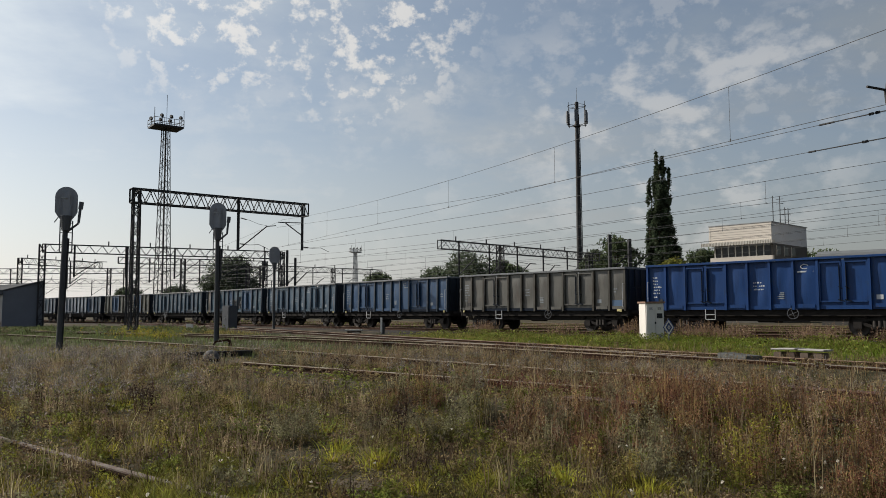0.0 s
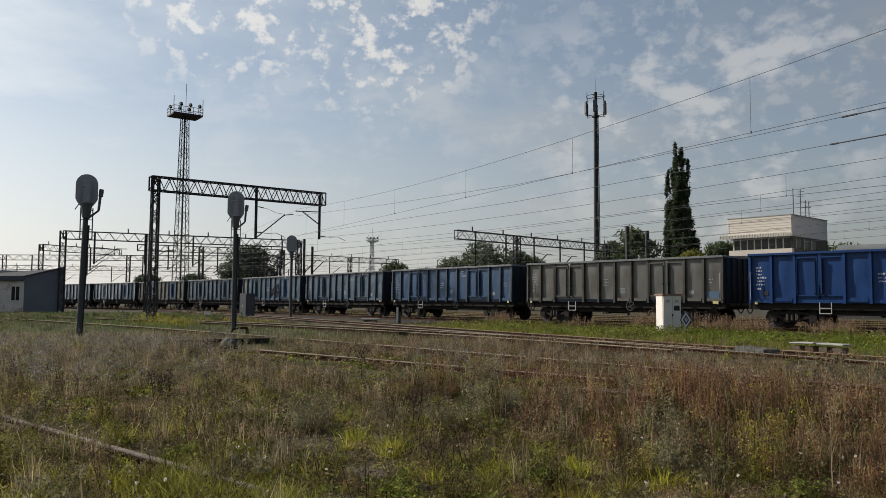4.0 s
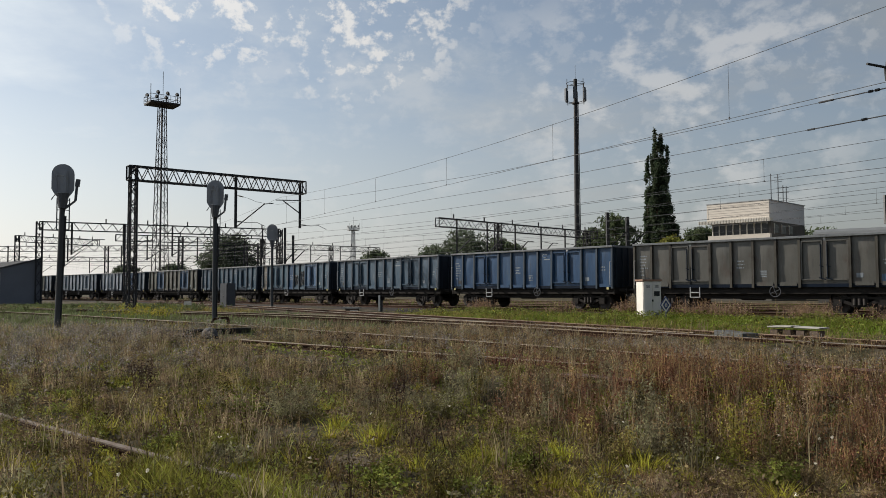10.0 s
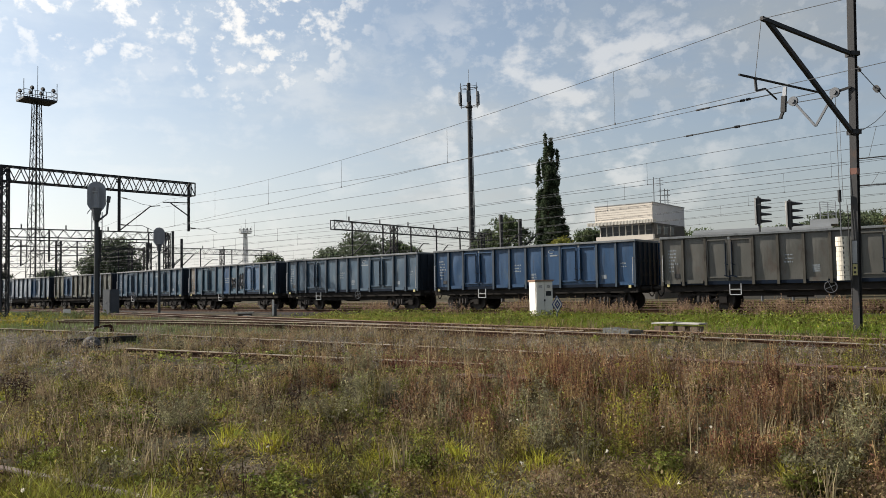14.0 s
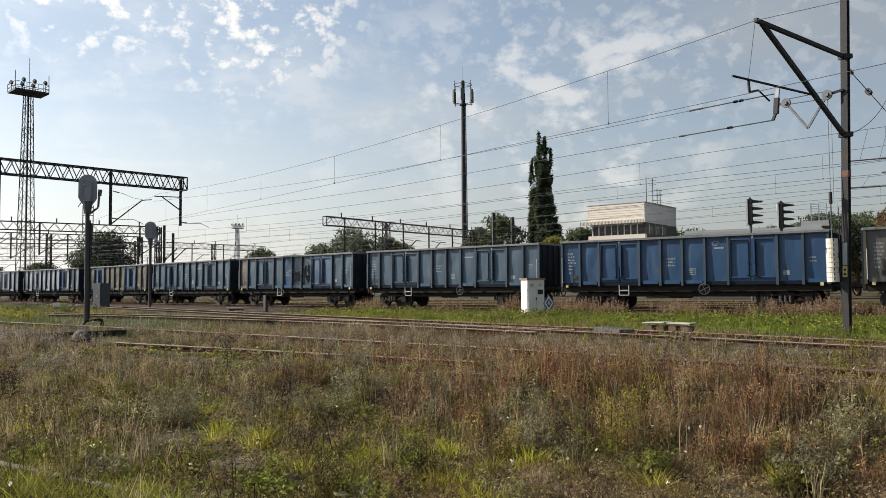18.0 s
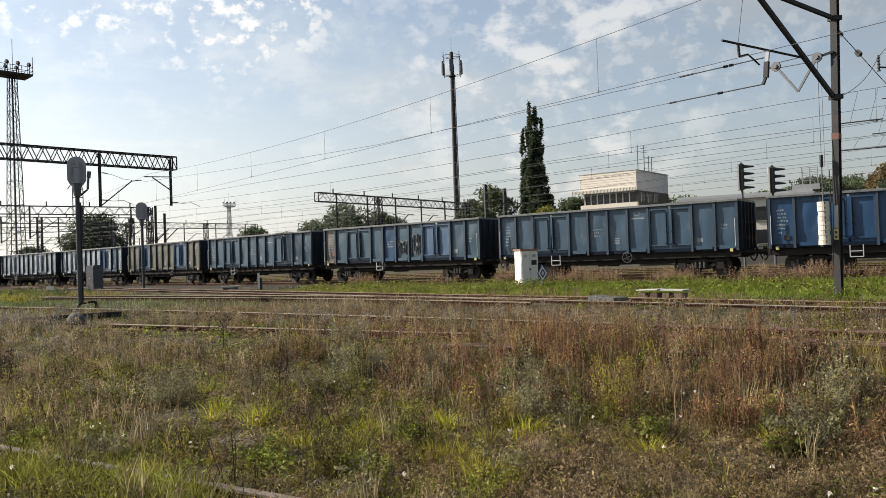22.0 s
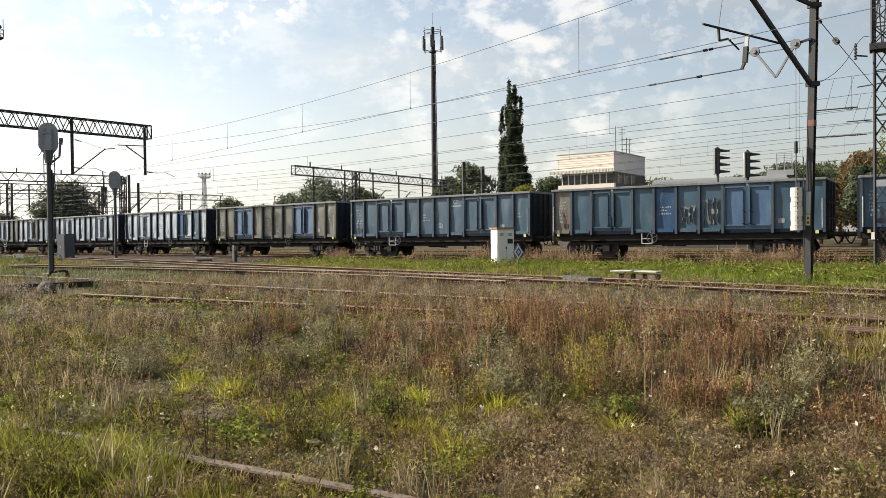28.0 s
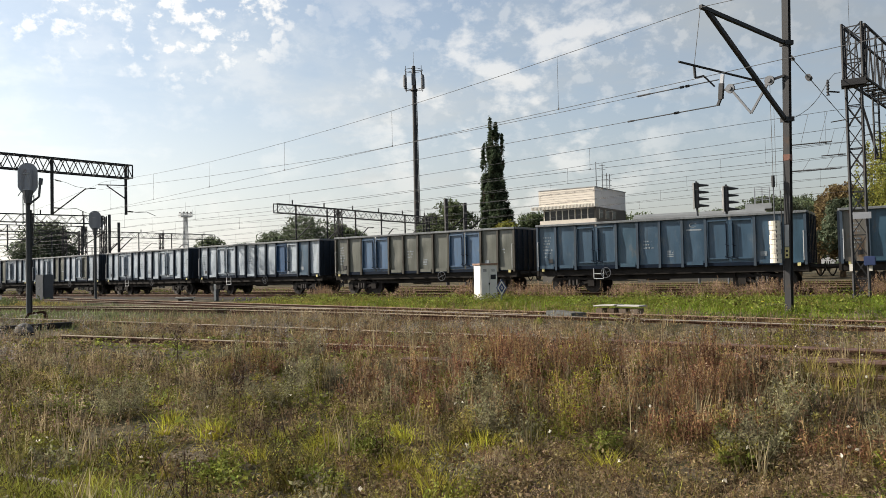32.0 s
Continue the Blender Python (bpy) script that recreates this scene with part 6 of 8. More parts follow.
def poplar():
    rng = np.random.default_rng(4)
    t = thing("poplar_tree", "tall narrow dark green poplar tree", "tree", Matrix.Translation((33.0, 105.0, 0.45)))
    bm = tube(B(), (0, 0, -0.8), (0, 0, 20), 0.4, 10, 0.08)
    pts = []
    # upright leaders, each a slim spire: offset across, offset in depth, foot, top, half width
    for ox, oy, z0, z1, w0 in ((0.0, 0.0, 1.0, 23.3, 0.95), (-0.35, 0.4, 8.0, 21.6, 0.6), (0.55, -0.2, 9.0, 21.7, 0.45), (1.2, 0.2, 3.0, 20.3, 0.6),
                               (-1.35, -0.1, 4.0, 18.8, 0.5), (-1.1, 0.7, 3.0, 16.4, 0.75), (1.0, -0.8, 3.0, 17.2, 0.75), (1.45, 0.5, 2.0, 13.6, 0.75),
                               (-1.5, 0.3, 1.5, 12.4, 0.7), (0.2, 1.1, 3.0, 18.0, 0.8), (0.0, -1.1, 3.0, 17.6, 0.8), (2.0, 0.2, 1.0, 10.4, 0.8), (2.6, -0.4, 0.5, 9.2, 0.9), (0.3, -1.5, 1.0, 11.5, 0.9), (-0.6, -1.3, 1.0, 14.0, 0.7), (-1.7, -0.5, 1.0, 9.6, 0.7)):
        for k in range(int((z1 - z0) * 1.9)):
            u = rng.uniform(0.0, 1.0)
            z = z0 + (z1 - z0) * u
            w = w0 * min(1.0, 2.4 * (1 - u) ** 0.8 + 0.12)
            a, r = rng.uniform(0, 2 * math.pi), w * rng.uniform(0.2, 0.9)
            lean = 0.75 + 0.25 * min(1.0, z / 12)
            c = np.array((ox * lean * 0.953 + oy * 0.302 + r * math.cos(a), -ox * lean * 0.302 + oy * 0.953 + r * math.sin(a), z))
            tube(bm, (ox * lean * 0.953, -ox * lean * 0.302, max(0.5, z - 1.6)), tuple(c), 0.045, 5, 0.012)
            d = rng.normal(size=(150, 3)) * np.array((0.13 * w + 0.07, 0.13 * w + 0.07, 0.34 + 0.12 * w))
            d[:, :2] += np.array((math.cos(a), math.sin(a))) * (0.14 * np.clip(d[:, 2:3], -1, 1))
            pts.append((c + d)[c[2] + d[:, 2] < z1 + 0.25])
    part("trunk", bm, "bark", t)
    quads("crown", np.concatenate(pts), 0.16, rng, "leaf_poplar", t)


poplar()


def willow():
    rng = np.random.default_rng(9)
    t = thing("willow_tree", "broad willow with hanging yellow-green branches", "tree", Matrix.Translation((45.0, 42.6, -0.3)))
    bm = tube(B(), (0, 0, 0), (0, 0, 7), 0.5, 12, 0.3)
    pts = []
    for k in range(44):
        # a limb arching out, with hanging strands at its end
        a, r = rng.uniform(0, 2 * math.pi), 4.4 * math.sqrt(rng.uniform(0.02, 1))
        top = 11.3 - 0.2 * r ** 1.6 + rng.uniform(-1.6, 0.4)
        end = np.array((r * math.cos(a), r * math.sin(a), top))
        tube(bm, (0, 0, 6), tuple(end * np.array((0.6, 0.6, 0.95))), 0.13, 5, 0.05)
        tube(bm, tuple(end * np.array((0.6, 0.6, 0.95))), tuple(end), 0.05, 5, 0.02)
        d = rng.normal(size=(130, 3)) * np.array((0.45, 0.45, 0.22))
        pts.append(end + d)
        for _ in range(7):
            p = end + rng.normal(size=3) * np.array((0.55, 0.55, 0.2))
            low = max(1.6, p[2] - rng.uniform(1.2, 6.5))
            m = int(26 * (p[2] - low))
            z = np.linspace(p[2], low, m)
            s = np.stack([np.full(m, p[0]), np.full(m, p[1]), z], 1) + rng.normal(size=(m, 3)) * np.array((0.075, 0.075, 0.05))
            s[:, :2] *= 1 + 0.02 * (p[2] - z)[:, None]
            pts.append(s)
    part("trunk", bm, "bark", t)
    quads("crown", np.concatenate(pts), 0.1, rng, "leaf_willow", t, -1.2)


willow()
for k, (x, y, h, w, m, lab) in enumerate((
        (-34.6, 146, 12.2, 10.6, "leaf_dark", "rounded dark green tree behind the train"),
        (8.5, 130, 12.0, 13.0, "leaf_dark", "broad dark green trees behind the portal"),
        (3.0, 131, 9.0, 7.0, "leaf_dark", "dark green bush behind the portal"),
        (14.8, 132, 10.5, 8.0, "leaf_mid", "green tree behind the portal"),
        (29.0, 113, 13.0, 8.0, "leaf_mid", "leafy tree beside the poplar"),
        (26.0, 114, 11.0, 6.0, "leaf_dark", "leafy tree beside the poplar"),
        (37.5, 112, 9.5, 7.0, "leaf_dark", "dark bush below the poplar"),
        (33.5, 102, 8.5, 4.5, "leaf_willow", "light green bush in front of the poplar"),
        (42.0, 112, 10.5, 7.5, "leaf_mid", "green tree beside the signal box"),
        (-3.0, 170, 9.0, 9.0, "leaf_dark", "low tree far behind the wagons"),
        (-9.5, 172, 10.5, 8.0, "leaf_mid", "low tree far behind the wagons"),
        (5.0, 168, 8.5, 12.0, "leaf_dark", "low tree far behind the wagons"),
        (-63, 170, 7.0, 8, "leaf_dark", "dark bush far behind the yard"),
        (-53, 172, 7.5, 8, "leaf_dark", "dark bush far behind the yard"),
        (63, 118, 11.0, 12, "leaf_mid", "green trees behind the signal box"),
        (73, 110, 11.0, 12, "leaf_mid", "green trees in the distance"),
        (82, 104, 12.0, 12, "leaf_dark", "green trees in the distance"),
        (74, 90, 10.2, 11, "leaf_dark", "dark green trees behind the signals"),
        (63, 80, 9.8, 10, "leaf_mid", "green tree behind the signals"),
        (56, 76, 9.2, 9, "leaf_dark", "green tree behind the signals"),
        (57, 66, 9.5, 8.5, "leaf_red", "russet autumn tree beside the willow"),
        (53, 58, 8.3, 7, "leaf_dark", "dark bush beside the willow"))):
    tree("tree", x, y, h, w, m, lab, (14000 if k == 0 or y < 95 else 7500), 20 + k, leaf=0.19 if y < 95 else 0.25, blobs=18 if k else 30)


def far_woods():
    rng = np.random.default_rng(77)
    az = rng.uniform(-0.05, 1.15, 18000)
    d = rng.uniform(330, 420, len(az))
    top = 9 + 5 * np.sin(az * 17) + 4 * np.sin(az * 41 + 1) + 2 * np.sin(az * 97)
    z = rng.uniform(-0.2, 1, len(az)) * top
    pts = np.stack([np.sin(az) * d, np.cos(az) * d, z], 1)
    o = quads("far_woods", pts, 1.5, rng, "leaf_dark")
    tagged(o, "low line of dark woods on the horizon", "woods", kind="stuff")


far_woods()


# ---- grass and weeds ----
def ground_np(xy):
    return np.array([ground_z(x, y) for x, y in xy])


def field(rng, n, x0, x1, y0, y1, near_bias=0.0, keep=None):
    """n places in a rectangle of the plan, thinning out with y."""
    out = []
    have = 0
    while have < n:
        u = rng.uniform(0, 1, n)
        y = y0 + (y1 - y0) * u ** (1 + near_bias)
        x = rng.uniform(x0, x1, n)
        p = np.stack([x, y], 1)
        p = p[np.abs(x) < 0.72 * y + 3.0]
        if keep is not None:
            p = p[keep(p, rng)]
        out.append(p)
        have += len(p)
    return np.concatenate(out)[:n]


def clumps(rng, n, each, spread, x0, x1, y0, y1, bias=0.2, keep=None):
    """Plants standing in loose clumps."""
    c = field(rng, n, x0, x1, y0, y1, bias, off_rails)
    if keep is not None:
        c = c[keep(c)]
    k = rng.integers(max(1, each // 3), each * 2, len(c))
    p = np.repeat(c, k, 0)
    return p + rng.normal(size=p.shape) * spread


def patch(p, scale, seed):
    return np.array([noise.noise((x * scale, y * scale, seed)) for x, y in p])


def across(p, yaw):
    return p[:, 0] * math.cos(radians(yaw)) + p[:, 1] * math.sin(radians(yaw))


def off_rails(p, rng):
    """Few plants on the rails and none on the nearest one."""
    o = across(p, 28)
    luck = rng.uniform(0, 1, len(p))
    main = (o > 14.4) & (o < 17.1) & (luck < np.where((np.abs(o - 15.0) < 0.14) | (np.abs(o - 16.51) < 0.14), 0.92, 0.45))
    near = (np.abs(across(p, 47.4) - 3.6) < 0.12) & (luck < 0.93)
    o3 = across(p, 38)
    side = (luck < 0.9) & ((np.abs(o3 - 11.75) < 0.14) | (np.abs(across(p, 46) - 10.52) < 0.14) | ((p[:, 0] > 5.5) & ((np.abs(o3 - 10.25) < 0.14) | (np.abs(across(p, 46) - 9.04) < 0.14)))) & ((p[:, 0] < 3.0) | (p[:, 0] > 5.5))
    return ~(main | near | side | (o > 17.4))


def among_rails(p, rng, keep=0.2):
    """True off the dark ballast between the brown rails, where little grows."""
    o = across(p, 38)
    return ~((p[:, 0] > 5.6) & (o > 8.3) & (o < 12.1) & (across(p, 28) < 14.2) & (rng.uniform(0, 1, len(p)) > keep))


def off_machine(p):
    """True away from the point machine and the ground before it."""
    return ~((np.abs(p[:, 0] + 5.9 + 0.27 * (p[:, 1] - 22.6)) < 1.25) & (p[:, 1] > 19.6) & (p[:, 1] < 24.2))


def open_rails(p, rng, keep=0.12):
    """Stretches where the rails lie open: tall plants are rare there."""
    o3, o = across(p, 38), across(p, 28)
    luck = rng.uniform(0, 1, len(p))
    o4 = across(p, 46)
    cover = np.hypot(p[:, 0] + 5.9, p[:, 1] - 21.6) < 1.6
    side = (((o4 > np.where(p[:, 0] > 4, 8.0, 8.5)) & (o4 < 10.8)) | ((o3 > 10.4) & (o3 < 12.2))) & (((p[:, 0] < 2.7) & (p[:, 0] > -4.2)) | (p[:, 0] > 6.1))
    side |= (o3 > 10.4) & (o3 < 12.2) & (p[:, 0] < 4.6) & (p[:, 0] > -4.2)
    return ~(((side | cover) & (luck > keep)) | ((o > 13.2) & (luck > 0.3)))


def blades(name, p, h, wd, rng, material, label, lean=0.35, z=None, out=None, short=False):
    """One bent, tapering blade at each place, of two quads; short blades are single triangles."""
    n = len(p)
    z = ground_np(p) if z is None else z
    a = rng.uniform(0, 2 * math.pi, n)
    side = np.stack([np.cos(a), np.sin(a), np.zeros(n)], 1) * (wd * rng.uniform(0.6, 1.3, n))[:, None]
    b = rng.uniform(0, 2 * math.pi, n) if out is None else out
    bend = np.stack([np.cos(b), np.sin(b), np.zeros(n)], 1) * (h * lean * rng.uniform(0.1, 1, n))[:, None]
    base = np.concatenate([p, z[:, None] - 0.02], 1)
    up = np.zeros((n, 3))
    up[:, 2] = h
    mid, tip = base + up * 0.55 + bend * 0.35, base + up + bend
    if short:
        v = np.stack([base - side, base + side, tip], 1).reshape(-1, 3)
        return tagged(fast_mesh(name, v, 3, n, np.arange(3 * n), material), label, "grass", kind="stuff")
    v = np.stack([base - side, base + side, mid + side * 0.75, mid - side * 0.75, tip + side * 0.15, tip - side * 0.15], 1).reshape(-1, 3)
    i = np.arange(n)[:, None] * 6
    loops = np.concatenate([i + np.array([0, 1, 2, 3]), i + np.array([3, 2, 4, 5])], 1).ravel()
    return tagged(fast_mesh(name, v, 4, 2 * n, loops, material), label, "grass", kind="stuff")


def seed_weeds(name, p, h, rng, stem_mat, head_mat, label, heads=9, head=0.012, zone=0.45, spread=0.035, stem=0.0022):
    """Upright stems with many small seed heads or leaves along their upper part, as two stuff objects."""
    n = len(p)
    z = ground_np(p)
    a = rng.uniform(0, 2 * math.pi, n)
    lean = np.stack([np.cos(a), np.sin(a)], 1) * (h * rng.uniform(0, 0.42, n))[:, None]
    base = np.concatenate([p, z[:, None] - 0.02], 1)
    tip = base + np.concatenate([lean, h[:, None]], 1)
    s = rng.uniform(0, 2 * math.pi, n)
    side = np.stack([np.cos(s), np.sin(s), np.zeros(n)], 1) * stem * rng.uniform(0.8, 1.6, n)[:, None]
    v = np.stack([base - side, base + side, tip + side * 0.6, tip - side * 0.6], 1).reshape(-1, 3)
    tagged(fast_mesh(name, v, 4, n, np.arange(4 * n), stem_mat), label, "weeds", kind="stuff")
    u = 1 - zone * rng.uniform(0, 1, (n, heads)) ** 0.8
    c = base[:, None] + (tip - base)[:, None] * u[..., None]
    c = c + rng.normal(size=(n, heads, 3)) * (spread * (1.15 - u) / zone + 0.004)[..., None]
    quads(name + "_heads", c.reshape(-1, 3), head, rng, head_mat, corners=3)
    return tagged(bpy.data.objects[name + "_heads"], label.replace("stems", "seed heads"), "weeds", kind="stuff")


def weed_mat(name, col, spread=0.5, clump=3.2, amount=0.6):
    return leaf_mat(name, col, spread, clump, amount)


M["grass_green"] = weed_mat("fresh grass", (0.172, 0.164, 0.033))
M["grass_yellow"] = weed_mat("yellowing grass", (0.211, 0.169, 0.054))
M["grass_dry"] = weed_mat("dry straw", (0.24, 0.19, 0.118))
M["soil_crumb"] = mat("grey-brown soil crumbs", (0.15, 0.12, 0.09), 0.95, 0, 0.4, 4, 30, 0.5)
M["weed_stem"] = weed_mat("golden brown weed stems", (0.207, 0.134, 0.067))
M["pale_weed"] = weed_mat("pale pinkish grey flowers", (0.208, 0.185, 0.178))
M["red_weed"] = weed_mat("dark red weed leaves", (0.131, 0.046, 0.038))
M["far_green"] = weed_mat("dull green rough grass", (0.113, 0.135, 0.057), 0.4, 0.7)
M["dock"] = weed_mat("pale dock seed heads", (0.29, 0.198, 0.148), 0.4, 1.5, 0.3)
M["sorrel"] = weed_mat("russet seed heads", (0.195, 0.095, 0.058), 0.55)
M["sorrel_pink"] = weed_mat("pinkish brown seed heads", (0.245, 0.172, 0.118), 0.45)
M["brown_weed"] = weed_mat("dull brown withered weeds", (0.172, 0.123, 0.069), 0.5)
M["dead_weed"] = weed_mat("blackish brown dead seed heads", (0.042, 0.027, 0.020), 0.4, 3.2, 0.2)
M["mugwort"] = weed_mat("grey-green weed leaves", (0.180, 0.164, 0.096), 0.45)
M["lush"] = weed_mat("lush green grass", (0.131, 0.167, 0.021), 0.5, 0.8, 0.5)
M["yellow_flower"] = leaf_mat("yellow flowers", (0.34, 0.28, 0.04), 0.3)
M["white_flower"] = leaf_mat("white flowers", (0.75, 0.7, 0.6), 0.1, 0.7, 0.05)
M["herb"] = weed_mat("small green herb leaves", (0.144, 0.153, 0.033), 0.55)
M["moss"] = weed_mat("dark olive moss and low turf", (0.123, 0.105, 0.037), 0.5, 2.0, 0.5)
M["grass_bright"] = weed_mat("bright yellow-green grass", (0.284, 0.257, 0.040), 0.45, 2.2, 0.4)

# plan of the larger plants that stand out, places on the ground
BRIGHT_TUFTS = ((-0.9, 8.2), (-1.0, 7.0), (-1.5, 6.5), (-0.1, 9.1), (-3.0, 8.9), (0.0, 6.7), (0.5, 7.0), (1.2, 5.8), (1.5, 6.3), (1.2, 5.3), (1.0, 5.9), (2.6, 5.6), (1.9, 6.5), (-1.2, 10.0), (-1.7, 5.4), (-1.4, 5.1),
                (-1.9, 5.3), (-1.2, 6.0), (-3.4, 8.6), (-3.1, 8.9), (-2.7, 9.7), (-2.6, 11.2), (-1.5, 6.7), (-0.9, 8.8), (0.6, 7.0), (1.3, 7.0), (3.7, 5.6), (-0.4, 7.8), (-0.1, 9.7), (-4.6, 12.4), (-2.3, 6.2), (-2.7, 6.6))
GREY_BUSHES = ((2.1, 7.0), (-1.5, 9.3), (4.9, 6.3), (5.3, 7.2), (0.2, 9.4), (2.5, 8.3), (-0.4, 12.0), (6.5, 6.4), (3.8, 5.4), (0.8, 12.6), (4.4, 6.0), (0.7, 10.3))
HERB_CLUMPS = ((-2.1, 9.5), (3.6, 5.3), (3.9, 5.6), (0.4, 5.7), (2.8, 6.0), (-0.3, 6.2), (0.9, 6.6), (-2.4, 7.6))
BARE_PATCHES = ((-1.4, 8.5, 0.4), (-0.85, 7.2, 0.2), (-0.1, 6.4, 0.2), (1.8, 6.0, 0.16), (-1.5, 7.8, 0.22), (-1.0, 8.1, 0.28), (0.1, 5.5, 0.14))


def bare(c):
    """1 on the bare soil patches, falling to 0 round them."""
    out = np.zeros(len(c))
    for x, y, r in BARE_PATCHES:
        d = np.hypot(c[:, 0] - x, (c[:, 1] - y) * 0.8) / r
        out = np.maximum(out, np.clip(1.5 - d, 0, 1))
    return np.clip(out + 0.5 * patch(c, 2.6, 19.0) * (out > 0), 0, 1)


def glade(c, edge=0.0):
    """False where the ground lies open between the clumps."""
    return (patch(c, 0.62, 101.0) + 0.55 * patch(c, 1.7, 102.0) > edge - 0.16) & (bare(c) < 0.5)


def russet(c):
    """Where the russet weeds stand thick: a band in front of the brown rails, thinning to both sides."""
    o = across(c, 38)
    band = np.clip(1 - np.abs(o - 7.9) / 2.0, 0, 1) * np.clip((c[:, 0] + 1.0) / 2.5, 0, 1) * np.clip((6.2 - c[:, 0]) / 1.0, 0, 1)
    return band * (0.8 + 0.9 * patch(c, 0.8, 11.0)) + 0.12 * patch(c, 0.9, 12.0) - 0.06


def tussocks(name, centres, each, radius, height, rng, material, label, width=0.0032, lean=1.0):
    """Tufts whose blades spring from one foot and bend outwards, each with its own size."""
    c = np.asarray(centres, float)
    size = rng.uniform(0.65, 1.25, len(c))
    n = np.maximum(8, (each * size).astype(int))
    k = np.repeat(np.arange(len(c)), n)
    a = rng.uniform(0, 2 * math.pi, len(k))
    r = np.abs(rng.normal(size=len(k))) * radius * size[k]
    p = c[k] + np.stack([np.cos(a), np.sin(a)], 1) * r[:, None]
    h = height * size[k] * rng.uniform(0.45, 1.1, len(k))
    return blades(name, p, h, width + 0.00022 * p[:, 1], rng, material, label, lean, out=a + rng.normal(size=len(k)) * 0.9)


def bushes(name, centres, stems, radius, height, rng, stem_mat, leaf, label, leaves=40, size=0.015, thick=0.0035):
    """Bushy plants: stems fanning out from a foot, set with small leaves over their length."""
    c = np.asarray(centres, float)
    grow = rng.uniform(0.7, 1.2, len(c))
    k = np.repeat(np.arange(len(c)), stems)
    n = len(k)
    a, u = rng.uniform(0, 2 * math.pi, n), np.sqrt(rng.uniform(0, 1, n))
    way = np.stack([np.cos(a), np.sin(a)], 1)
    foot = c[k] + way * (0.3 * radius * u * grow[k])[:, None]
    h = height * grow[k] * rng.uniform(0.55, 1.05, n) * (1 - 0.35 * u ** 2)
    z = ground_np(foot)
    base = np.concatenate([foot, z[:, None] - 0.02], 1)
    tip = base + np.concatenate([way * (radius * u * grow[k])[:, None], h[:, None]], 1)
    s = rng.uniform(0, 2 * math.pi, n)
    side = np.stack([np.cos(s), np.sin(s), np.zeros(n)], 1) * thick
    v = np.stack([base - side, base + side, tip + side * 0.4, tip - side * 0.4], 1).reshape(-1, 3)
    tagged(fast_mesh(name, v, 4, n, np.arange(4 * n), stem_mat), label, "weeds", kind="stuff")
    t = 1 - 0.9 * rng.uniform(0, 1, (n, leaves)) ** 1.2
    q = base[:, None] + (tip - base)[:, None] * t[..., None] + rng.normal(size=(n, leaves, 3)) * (0.012 + 0.04 * (1.05 - t))[..., None]
    o = quads(name + "_leaves", q.reshape(-1, 3), size, rng, leaf, corners=3 if height < 0.2 or thick > 0.006 else 4)
    return tagged(o, label.replace("stems", "leaves"), "weeds", kind="stuff")


